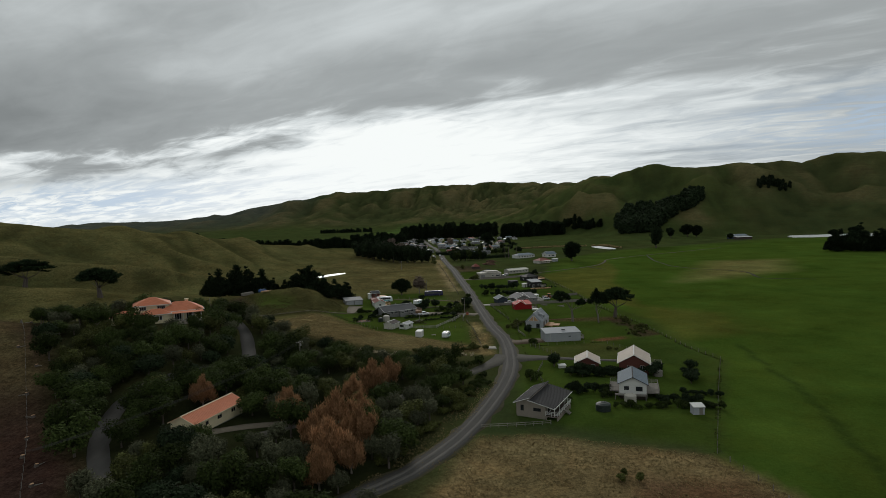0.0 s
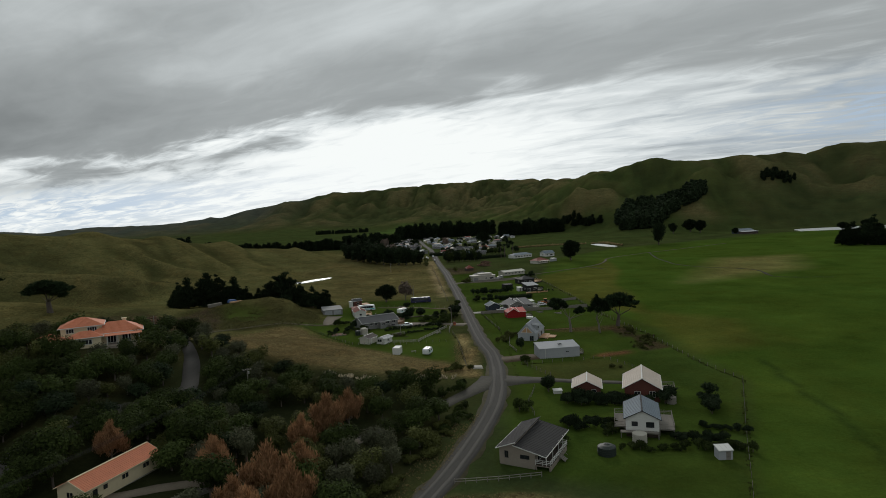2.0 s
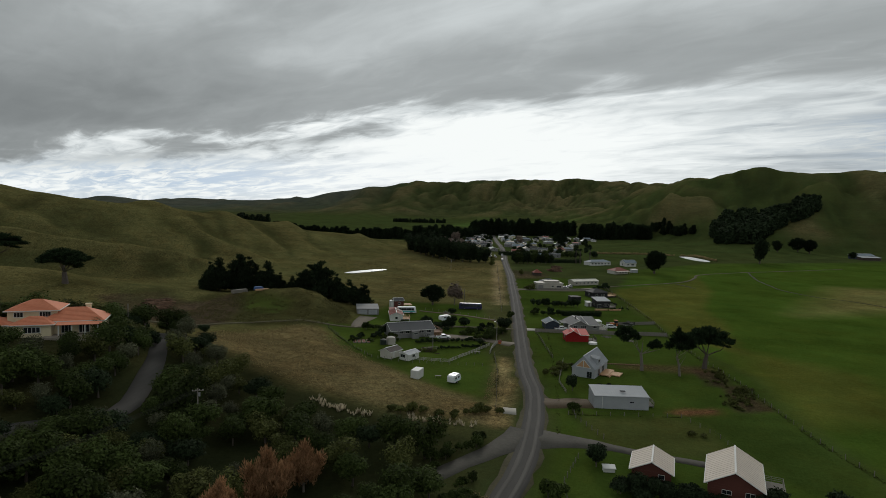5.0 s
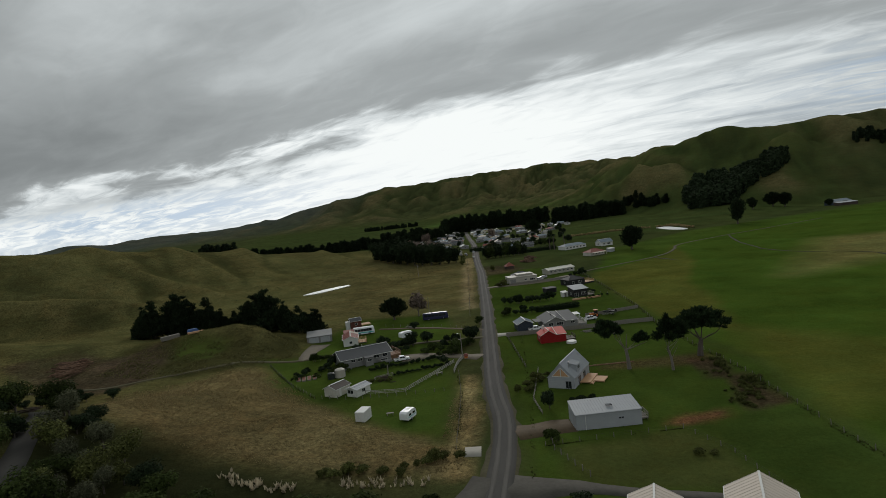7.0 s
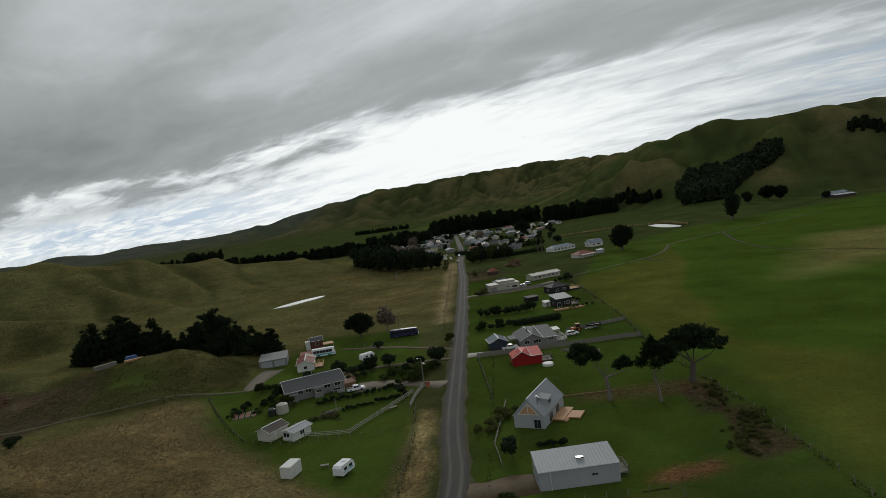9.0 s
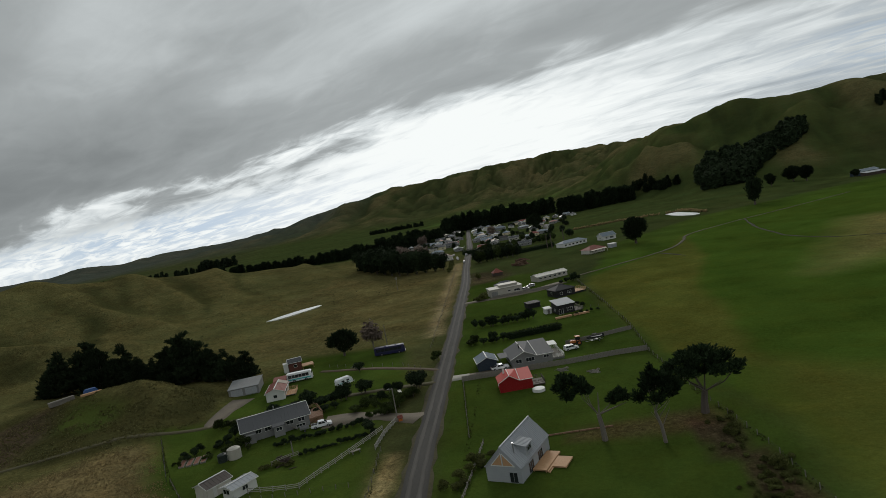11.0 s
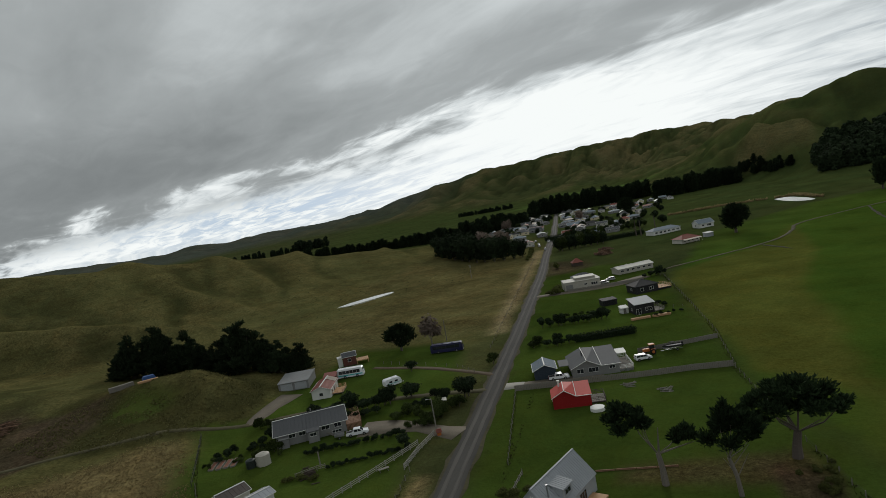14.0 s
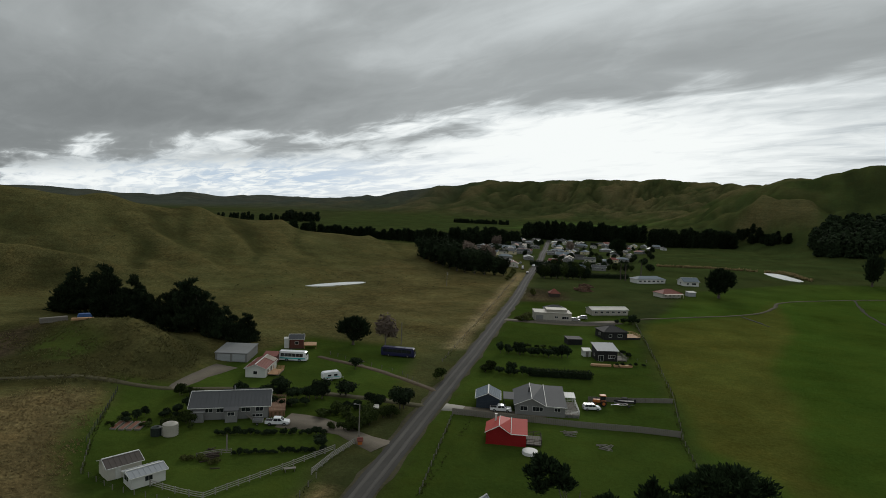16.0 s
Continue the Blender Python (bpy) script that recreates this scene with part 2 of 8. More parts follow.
PALE_PAINT = material("pale_weatherboard", (0.52, 0.50, 0.44), 0.6, scale=1.5, vary=0.08, stains=0.12, bump=0.05)
GREY_BOARD = material("grey_weatherboard", (0.20, 0.20, 0.195), 0.65, scale=1.5, vary=0.1, stains=0.12, bump=0.05)
TAUPE_BOARD = material("taupe_weatherboard", (0.26, 0.225, 0.185), 0.7, scale=1.5, vary=0.1, stains=0.12, bump=0.05)
RED_BROWN = material("red_brown_weatherboard", (0.105, 0.035, 0.025), 0.7, scale=1.5, vary=0.12, stains=0.15, bump=0.05)
BARN_RED = material("red_sheet_metal", (0.26, 0.016, 0.016), 0.6, spec=0.12, scale=1.0, vary=0.08, stains=0.12, bump=0.05)
RED_ROOF = material("red_roof_sheet", (0.42, 0.065, 0.052), 0.6, spec=0.12, scale=1.0, vary=0.1, stains=0.15, bump=0.05)
DARK_BLUE = material("dark_blue_cladding", (0.028, 0.04, 0.055), 0.55, scale=1.0, vary=0.1, bump=0.05)
BLACK_BOARD = material("black_stained_board", (0.016, 0.016, 0.017), 0.6, scale=1.5, vary=0.2, bump=0.05)
ZINC = material("zincalume_sheet", (0.31, 0.325, 0.34), 0.6, spec=0.15, scale=0.8, vary=0.07, stains=0.12, bump=0.05)
SHED_WALL = material("pale_grey_sheet", (0.34, 0.355, 0.37), 0.6, spec=0.15, scale=0.8, vary=0.07, stains=0.1, bump=0.05)
GREY_ZINC = material("aged_grey_sheet", (0.20, 0.205, 0.205), 0.7, scale=0.8, vary=0.1, stains=0.2, bump=0.05, spec=0.1)
GREY_ROOF = material("grey_roof_sheet", (0.085, 0.088, 0.092), 0.7, spec=0.1, scale=0.8, vary=0.08, stains=0.15, bump=0.05)
CHARCOAL_ROOF = material("charcoal_roof_sheet", (0.042, 0.041, 0.041), 0.7, spec=0.1, scale=0.8, vary=0.1, stains=0.15, bump=0.05)
BLUE_GREY_ROOF = material("blue_grey_roof_sheet", (0.17, 0.205, 0.235), 0.65, spec=0.1, scale=0.8, vary=0.08, stains=0.12, bump=0.05)
PALE_ROOF = material("pale_pinkish_roof_sheet", (0.54, 0.47, 0.40), 0.65, spec=0.15, scale=0.8, vary=0.07, stains=0.12, bump=0.05)
TERRACOTTA = material("terracotta_roof_tile", (0.55, 0.20, 0.11), 0.75, scale=1.5, vary=0.15, stains=0.15, bump=0.3)
OLD_RED_ROOF = material("faded_red_roof", (0.19, 0.058, 0.042), 0.7, scale=1.0, vary=0.15, stains=0.25, bump=0.1)
NEW_TIMBER = material("new_pine_timber", (0.46, 0.27, 0.14), 0.7, scale=3.0, vary=0.15, stains=0.1, bump=0.1, stretch=(1, 6, 1))
OLD_TIMBER = material("weathered_timber", (0.19, 0.175, 0.15), 0.85, scale=3.0, vary=0.2, stains=0.2, bump=0.15)
PALE_RAIL = material("pale_weathered_rail", (0.27, 0.26, 0.23), 0.85, scale=3.0, vary=0.2, stains=0.2, bump=0.1)
DARK_TIMBER = material("dark_timber", (0.06, 0.045, 0.035), 0.85, scale=3.0, vary=0.25, stains=0.2, bump=0.15)
RUBBER = material("rubber", (0.012, 0.012, 0.012), 0.85, scale=6, vary=0.1, bump=0.0)
WIRE = material("rusty_wire", (0.06, 0.055, 0.05), 0.8, scale=3, vary=0.1, bump=0.0)
STEEL = material("dull_steel", (0.35, 0.35, 0.36), 0.4, metal=0.8, scale=3, vary=0.1, bump=0.0)
CAR_WHITE = material("white_car_paint", (0.74, 0.75, 0.76), 0.25, scale=1, vary=0.02, bump=0.0, spec=0.5)
NAVY = material("navy_bus_paint", (0.012, 0.012, 0.055), 0.3, scale=1, vary=0.05, bump=0.0, spec=0.5)
TURQUOISE = material("turquoise_stripe", (0.05, 0.42, 0.45), 0.4, scale=1, vary=0.05, bump=0.0)
ORANGE_PAINT = material("faded_orange_paint", (0.42, 0.13, 0.03), 0.5, scale=2, vary=0.1, bump=0.0)
BLUE_TARP = material("blue_tarpaulin", (0.035, 0.09, 0.24), 0.6, scale=3, vary=0.2, bump=0.3)
TANK_PALE = material("pale_tank_plastic", (0.38, 0.36, 0.31), 0.6, scale=1, vary=0.08, stains=0.15, bump=0.05)
TANK_DARK = material("dark_green_tank_plastic", (0.02, 0.028, 0.024), 0.55, scale=1, vary=0.1, bump=0.05)
WATER = material("pond_water", (0.93, 0.95, 0.95), 0.30, metal=1.0, scale=0.4, vary=0.1, bump=0.0, spec=1.0)
BARK = material("bark", (0.10, 0.082, 0.068), 0.9, scale=4, vary=0.3, bump=0.4, stretch=(3, 3, 0.6))
PALE_BARK = material("bleached_bark", (0.165, 0.145, 0.122), 0.9, scale=4, vary=0.3, bump=0.4, stretch=(3, 3, 0.6))
LEAF_CYPRESS = material("cypress_foliage", (0.022, 0.036, 0.016), 0.85, scale=0.8, vary=0.3, bump=0.0, spec=0.03, per_object=0.15, per_island=0.45, transmit=0.12)
LEAF_PINE = material("dark_pine_foliage", (0.019, 0.029, 0.014), 0.85, scale=0.5, vary=0.3, bump=0.0, spec=0.03, per_object=0.25, per_island=0.4, transmit=0.1)
LEAF_BUSH = material("native_bush_foliage", (0.036, 0.051, 0.014), 0.75, scale=0.6, vary=0.3, bump=0.0, spec=0.03, per_object=0.45, per_island=0.5, transmit=0.15)
LEAF_OLIVE = material("olive_foliage", (0.070, 0.078, 0.024), 0.75, scale=0.6, vary=0.3, bump=0.0, spec=0.03, per_object=0.3, per_island=0.5, transmit=0.15)
LEAF_GREYISH = material("grey_green_foliage", (0.078, 0.083, 0.048), 0.8, scale=0.6, vary=0.3, bump=0.0, spec=0.03, per_object=0.3, per_island=0.5, transmit=0.15)
LEAF_YELLOW = material("pale_flowering_foliage", (0.22, 0.21, 0.11), 0.8, scale=0.6, vary=0.3, bump=0.0, spec=0.03, per_island=0.4, transmit=0.15)
LEAF_RUST = material("rust_coloured_winter_twigs", (0.30, 0.170, 0.088), 0.9, scale=0.6, vary=0.3, bump=0.0, spec=0.03, per_object=0.22, per_island=0.45, transmit=0.15)
LEAF_HEDGE = material("clipped_hedge_foliage", (0.022, 0.034, 0.016), 0.8, scale=0.8, vary=0.3, bump=0.0, spec=0.03, per_object=0.2, per_island=0.5, transmit=0.1)
LEAF_GREY_TWIG = material("grey_bare_twigs", (0.16, 0.12, 0.095), 0.9, scale=0.8, vary=0.3, bump=0.0, per_object=0.2, per_island=0.4, transmit=0.1)
KNOLL_GRASS = material("rank_olive_grass", (0.115, 0.108, 0.046), 0.9, scale=1.0, vary=0.25, bump=0.0, spec=0.02, per_island=0.45, transmit=0.3)
TUSSOCK = material("dry_tussock", (0.23, 0.182, 0.09), 0.9, scale=1.0, vary=0.25, bump=0.0, spec=0.02, per_island=0.35, transmit=0.45)
LOG_BROWN = material("cut_log_bark", (0.13, 0.078, 0.05), 0.9, scale=3, vary=0.3, stains=0.2, bump=0.2, per_object=0.4)
BED_SOIL = material("red_brown_bed_soil", (0.17, 0.075, 0.048), 0.95, scale=1.5, vary=0.35, stains=0.3, bump=0.4)
BROWN_ROOF = material("weathered_brown_roof", (0.10, 0.086, 0.078), 0.75, scale=0.8, vary=0.15, stains=0.25, bump=0.05, spec=0.1)
PLUME = material("toetoe_plume", (0.42, 0.36, 0.25), 0.9, scale=1.0, vary=0.2, bump=0.0, per_island=0.3, transmit=0.3)


# ------------------------------------------------------------------ the lie of the land
_table = np.random.RandomState(11).rand(257, 257)


def vnoise(x, y):
    """Smooth noise, 0 to 1, one cell a unit."""
    x, y = np.asarray(x, float), np.asarray(y, float)
    xi, yi = np.floor(x).astype(int), np.floor(y).astype(int)
    fx, fy = x - xi, y - yi
    fx, fy = fx * fx * (3 - 2 * fx), fy * fy * (3 - 2 * fy)
    a, b = _table[xi % 256, yi % 256], _table[(xi + 1) % 256, yi % 256]
    c, d = _table[xi % 256, (yi + 1) % 256], _table[(xi + 1) % 256, (yi + 1) % 256]
    return (a * (1 - fx) + b * fx) * (1 - fy) + (c * (1 - fx) + d * fx) * fy


def fbm(x, y, octaves=4):
    total, amp, norm = 0.0, 1.0, 0.0
    for k in range(octaves):
        total = total + amp * vnoise(x * 2 ** k + 17.3 * k, y * 2 ** k - 9.1 * k)
        norm += amp
        amp *= 0.5
    return total / norm


# crests: points (x, y, height), and how wide each hill is
CRESTS = [
    ([(-420, 60, 36), (-260, 150, 26), (-150, 195, 19), (-112, 210, 16)], 54),
    ([(-112, 188, 11), (-96, 166, 9), (-78, 136, 5.4)], 32),
    ([(-640, 230, 62), (-400, 290, 36), (-230, 300, 18), (-152, 318, 8.5)], 62),
    ([(-142, 324, 7), (-128, 330, 10.5), (-114, 334, 11.5), (-102, 331, 9.5), (-92, 326, 4)], 14),
    ([(-900, 320, 92), (-560, 400, 68), (-400, 440, 60), (-360, 463, 53), (-322, 486, 45), (-296, 545, 39), (-272, 612, 30), (-233, 658, 20), (-188, 724, 11), (-130, 800, 4)], 80),
    ([(-330, 380, 34), (-262, 397, 27), (-228, 415, 20), (-205, 437, 11), (-193, 449, 3)], 17),
    ([(-330, 505, 33), (-262, 487, 24), (-205, 482, 9), (-186, 480, 3)], 18),
    ([(-300, 560, 28), (-245, 542, 21), (-196, 522, 9), (-176, 516, 3)], 17),
    ([(-258, 628, 22), (-215, 592, 16), (-184, 570, 7), (-168, 560, 2)], 16),
    ([(-420, 440, 40), (-372, 418, 34), (-318, 424, 20), (-286, 440, 10)], 17),
    ([(-500, 420, 50), (-440, 380, 36), (-390, 350, 20)], 20),
    ([(-200, 690, 14), (-160, 655, 9), (-138, 622, 3)], 15),
    ([(-760, 640, 60), (-520, 720, 36), (-360, 800, 14)], 110),
    ([(1400, 960, 172), (990, 1180, 150), (683, 1335, 140), (595, 1310, 137), (458, 1285, 131), (312, 1325, 124), (300, 1500, 131), (300, 1900, 126), (262, 2290, 118)], 190),
    ([(418, 1190, 82), (378, 1108, 60), (335, 1050, 32), (300, 1010, 8)], 66),
    ([(300, 1190, 60), (270, 1120, 38), (243, 1065, 12)], 44),
    ([(540, 1190, 80), (480, 1110, 48), (455, 1060, 16)], 80),
    ([(690, 1125, 62), (670, 1080, 45), (660, 1020, 18)], 100),
    ([(262, 2290, 122), (215, 2690, 162), (15, 2700, 158), (-250, 2690, 155), (-480, 2660, 154), (-660, 2620, 138), (-765, 2585, 126), (-800, 2600, 116), (-835, 2570, 98), (-1050, 2490, 70), (-1190, 2430, 56), (-1330, 2380, 28)], 330),
    ([(2600, 2000, 260), (1900, 2150, 225), (1500, 2400, 205), (1150, 2250, 180), (700, 2500, 150)], 330),
    ([(-1290, 2830, 40), (-1430, 2740, 42), (-1575, 2650, 51), (-1690, 2560, 49), (-1770, 2500, 34), (-1900, 2390, 43), (-2010, 2290, 32), (-2300, 2150, 40), (-2800, 1900, 55)], 260),
    ([(-250, 2690, 100), (-180, 2200, 52), (-230, 1900, 18)], 150),
    ([(-620, 2620, 90), (-560, 2200, 40), (-640, 1950, 10)], 150),
    ([(60, 2700, 100), (90, 2250, 62), (40, 1900, 20)], 140),
    ([(330, 1330, 55), (210, 1420, 40), (150, 1500, 12)], 80),
    ([(310, 1700, 95), (190, 1780, 40), (110, 1800, 12)], 90),
]


def gullies(x, y):
    """1 along the creases that run down the near hills to the flat, less on the spurs between them."""
    wx, wy = x + 18 * (fbm(x / 40, y / 40, 3) - 0.5), y + 18 * (fbm(x / 40 + 9, y / 40 + 5, 3) - 0.5)
    return 1 - np.abs(2 * fbm((0.78 * wx + 0.62 * wy) / 62 + 3, (0.62 * wx - 0.78 * wy) / 210, 3) - 1)


def height(x, y):
    x, y = np.asarray(x, float), np.asarray(y, float)
    total = np.zeros(np.broadcast(x, y).shape)
    top = np.zeros_like(total)
    warp_x = x + 26 * (fbm(x / 90, y / 90, 3) - 0.5)
    warp_y = y + 26 * (fbm(x / 90 + 40, y / 90 + 7, 3) - 0.5)
    for points, wide in CRESTS:
        best = np.zeros_like(total)
        for (ax, ay, az), (bx, by, bz) in zip(points, points[1:]):
            ex, ey = bx - ax, by - ay
            s = np.clip(((warp_x - ax) * ex + (warp_y - ay) * ey) / (ex * ex + ey * ey), 0, 1)
            d = np.hypot(warp_x - ax - s * ex, warp_y - ay - s * ey)
            best = np.maximum(best, (az + s * (bz - az)) * np.exp(-((d / wide) ** 1.7)))
            if wide > 53:
                top = np.maximum(top, np.exp(-((d / ((0.22 if wide > 120 else 0.5) * wide)) ** 2)))
        total = total + best ** 3
    h = np.cbrt(total)
    # gullies and humps that grow with the hill
    rough = np.clip((h - 2) / 16, 0, 1)
    far = np.clip((np.hypot(x, y) - 800) / 500, 0, 1)
    keep = 1 - np.exp(-(((x + 119) / 26) ** 2 + ((y - 205) / 24) ** 2))  # a levelled site for the villa
    g = 1 - np.abs(2 * fbm(x / 75 + 3, y / 75, 4) - 1)
    g2 = gullies(x, y)
    gf = 1 - np.abs(2 * fbm(x / 190 + 9, y / 260 + 5, 5) - 1)
    h = h - rough * keep * (1 - far) * (1 - 0.8 * top) * (4.0 * (g - 0.62) + 12.0 * (g2 - 0.62)) - rough * far * np.minimum(34, h * 0.36) * (gf - 0.66)
    # side valleys cut into the flanks of the big hills, below the crests
    cut = 1 - np.abs(2 * fbm(x / 105 + 21, y / 150 + 3, 4) - 1)
    h = h - far * (1 - top) * np.minimum(32, np.maximum(h, 0) * 0.36) * np.clip((cut - 0.62) * 2.2, -0.3, 1)
    # the level ground round the farmhouse
    flat = 1 - soft_polygon(x, y, [(-62, 258), (-86, 300), (-92, 330), (-92, 362), (-60, 395), (-2, 395), (-2, 226), (-34, 244)], 9.0)
    h = np.where(h > 0, h * flat, h)
    flat = 1 - soft_polygon(x, y, [(300, 845), (300, 985), (560, 1000), (560, 845)], 20.0)
    h = np.where(h > 0, h * flat, h)
    flat = 1 - soft_polygon(x, y, [(-170, 860), (-170, 1110), (20, 1215), (150, 1225), (190, 1150), (205, 1080), (205, 940)], 28.0)
    h = np.where(h > 0, h * flat, h)
    flat = 1 - soft_polygon(x, y, [(-160, 480), (-160, 535), (-112, 535), (-112, 480)], 12.0)
    h = np.where(h > 0, h * flat, h)
    return np.maximum(h, -0.5) - np.clip(1 - h, 0, 1) * 0.25 * (fbm(x / 9, y / 9, 2) - 0.5)


SHEET = {}


def ground_z(x, y):
    """The height of the ground's own surface at a point."""
    if not SHEET:
        return float(height(x, y))
    xs, ys, Z = SHEET["xs"], SHEET["ys"], SHEET["z"]
    i = min(max(int(np.searchsorted(xs, x)) - 1, 0), len(xs) - 2)
    j = min(max(int(np.searchsorted(ys, y)) - 1, 0), len(ys) - 2)
    u, v = (x - xs[i]) / (xs[i + 1] - xs[i]), (y - ys[j]) / (ys[j + 1] - ys[j])
    return float((Z[j, i] * (1 - u) + Z[j, i + 1] * u) * (1 - v) + (Z[j + 1, i] * (1 - u) + Z[j + 1, i + 1] * u) * v)


def in_polygon(x, y, points):
    """1 inside the polygon, 0 outside."""
    inside = np.zeros(np.broadcast(x, y).shape, bool)
    for (ax, ay), (bx, by) in zip(points, points[1:] + points[:1]):
        cross = ((ay > y) != (by > y)) & (x < (bx - ax) * (y - ay) / (by - ay + 1e-9) + ax)
        inside ^= cross
    return inside


def soft_polygon(x, y, points, soft=2.0):
    """A polygon's mask with an edge that fades over some metres."""
    d = np.full(np.broadcast(x, y).shape, 1e9)
    for (ax, ay), (bx, by) in zip(points, points[1:] + points[:1]):
        ex, ey = bx - ax, by - ay
        s = np.clip(((x - ax) * ex + (y - ay) * ey) / (ex * ex + ey * ey), 0, 1)
        d = np.minimum(d, np.hypot(x - ax - s * ex, y - ay - s * ey))
    d = np.where(in_polygon(x, y, points), d, -d)
    return np.clip(0.5 + d / (2 * soft), 0, 1)


ROAD = [(-78, 20), (-52, 80), (-34, 110), (-26.7, 118.5), (-17.2, 137.3), (-9.6, 160.6), (-4.2, 184), (-2.2, 200.4), (-1.6, 222), (-2.6, 244), (-5.5, 262), (-8.0, 283),
        (-12.4, 328), (-19.6, 401), (-27.8, 478), (-33.4, 529), (-45.6, 622), (-60.5, 755), (-68, 806), (-78, 878), (-100, 1030), (-112, 1120)]

GREEN, OLIVE, TAN = (0.048, 0.083, 0.013), (0.089, 0.086, 0.033), (0.128, 0.104, 0.048)
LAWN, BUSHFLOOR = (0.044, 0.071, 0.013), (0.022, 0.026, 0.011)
STRAW = (0.080, 0.087, 0.019)
ZONES = [  # polygon, colour, softness, strength
    ([(-420, 20), (-30, 60), (-20, 210), (-30, 411), (-45, 591), (-70, 751), (-300, 900), (-900, 900), (-900, 20)], OLIVE, 14, 1.0),
    ([(-110, 386), (-28, 396), (-40, 551), (-52, 681), (-140, 681), (-160, 551)], (0.098, 0.089, 0.036), 5, 0.95),
    ([(38, 60), (36, 128), (52, 172), (67, 206), (62.3333, 249), (64, 281), (49, 326), (43, 391), (37, 471), (63, 611), (143, 711), (420, 860), (703, 691), (700, 20)], GREEN, 3, 1.0),
    ([(51, 331), (45, 371), (41, 411), (36, 476), (87, 531), (108, 591), (99, 491), (79, 421), (77, 371), (69, 311)], STRAW, 3, 0.9),
    ([(60, 235), (100.333, 249), (101, 291), (69, 321)], STRAW, 7, 0.75),
    ([(123, 411), (213, 461), (253, 551), (193, 551)], (0.16, 0.14, 0.055), 14, 0.7),
    ([(62, 110), (90, 190), (115, 311), (107, 321), (80, 200), (52, 110)], (0.048, 0.078, 0.013), 4, 0.7),
    ([(60, 112), (64, 131), (73, 170), (80, 228), (82, 228), (75, 170), (66, 131), (62, 112)], (0.024, 0.042, 0.010), 0.8, 0.7),
    ([(-3, 150), (38, 131), (52, 172), (66, 205), (61.3333, 249), (63, 281), (49, 326), (25, 526), (-30, 526), (-10, 321), (3, 215)], LAWN, 3, 1.0),
    ([(44.5, 206), (37, 236), (60, 243), (64, 208), (56, 190)], (0.034, 0.056, 0.012), 2, 0.8),
    ([(8, 227), (36, 234), (44, 207), (14, 210)], (0.062, 0.070, 0.022), 2, 0.8),
    ([(-28, 96), (-12, 138), (2, 139), (36, 127), (44, 104), (60, 60), (-60, 40)], (0.150, 0.112, 0.054), 2, 1.0),
    ([(8, 60), (16, 118), (34, 116), (44, 100), (50, 60)], (0.115, 0.066, 0.038), 3, 0.8),
    ([(-113, 250.6), (-96, 291), (-88, 299), (-69, 274.6), (-38, 247.4), (-14, 231), (-10, 215), (-40, 214), (-75, 224), (-98, 236)], TAN, 4, 1.0),
    ([(-150, 284), (-122, 282), (-96, 293), (-80, 309), (-82, 322), (-90, 345), (-116, 349), (-150, 340)], (0.050, 0.050, 0.019), 2, 1.0),
    ([(-128, 309), (-108, 309), (-112, 323), (-132, 329)], (0.058, 0.086, 0.018), 3, 0.8),
    ([(-92, 309), (-69, 273.8), (-38, 248.2), (-15, 231), (-17, 269.8), (-22, 301), (-23, 336), (-40, 386), (-78, 380), (-84, 345), (-80, 318)], LAWN, 3, 1.0),
    ([(-14, 214), (-8, 214), (-9, 249), (-13, 281), (-17, 281), (-14, 249)], (0.20, 0.16, 0.075), 1.5, 0.9),
    ([(-29, 391), (-24, 391), (-40, 531), (-50, 641), (-58, 641), (-46, 531)], (0.25, 0.20, 0.11), 3, 0.9),
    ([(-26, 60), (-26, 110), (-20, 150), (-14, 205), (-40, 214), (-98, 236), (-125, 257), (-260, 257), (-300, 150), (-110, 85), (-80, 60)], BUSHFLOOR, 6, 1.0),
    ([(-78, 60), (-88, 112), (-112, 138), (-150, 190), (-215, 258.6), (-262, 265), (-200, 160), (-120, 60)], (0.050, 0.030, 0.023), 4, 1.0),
    ([(-70, 40), (-80, 88), (-96, 92), (-110, 60)], (0.10, 0.10, 0.04), 4, 0.9),
    ([(-185, 296), (-168, 314), (-150, 306), (-144, 310), (-140, 326), (-128, 314), (-120, 284), (-125, 271), (-150, 276)], (0.060, 0.044, 0.030), 2, 0.9),
    ([(31, 238), (36, 241.5), (45, 243), (45, 240), (36, 236.5)], (0.15, 0.070, 0.042), 1.4, 0.8),
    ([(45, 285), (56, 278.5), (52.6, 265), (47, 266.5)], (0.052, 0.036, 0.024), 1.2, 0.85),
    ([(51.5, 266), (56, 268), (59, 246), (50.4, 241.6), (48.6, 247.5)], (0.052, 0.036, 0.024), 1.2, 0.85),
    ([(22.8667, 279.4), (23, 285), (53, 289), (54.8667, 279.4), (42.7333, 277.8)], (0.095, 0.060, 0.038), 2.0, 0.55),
    ([(-30, 508), (-12, 515), (-4, 530), (-12, 556), (-34, 566)], (0.066, 0.044, 0.033), 4, 0.75),
    ([(-400, 691), (-120, 751), (-60, 691), (23, 531), (143, 721), (420, 870), (500, 1300), (300, 2000), (-900, 2000)], (0.042, 0.060, 0.018), 60, 0.8),
    ([(-260, 1500), (-60, 1500), (60, 1750), (-200, 1850)], (0.075, 0.13, 0.032), 40, 0.8),
]


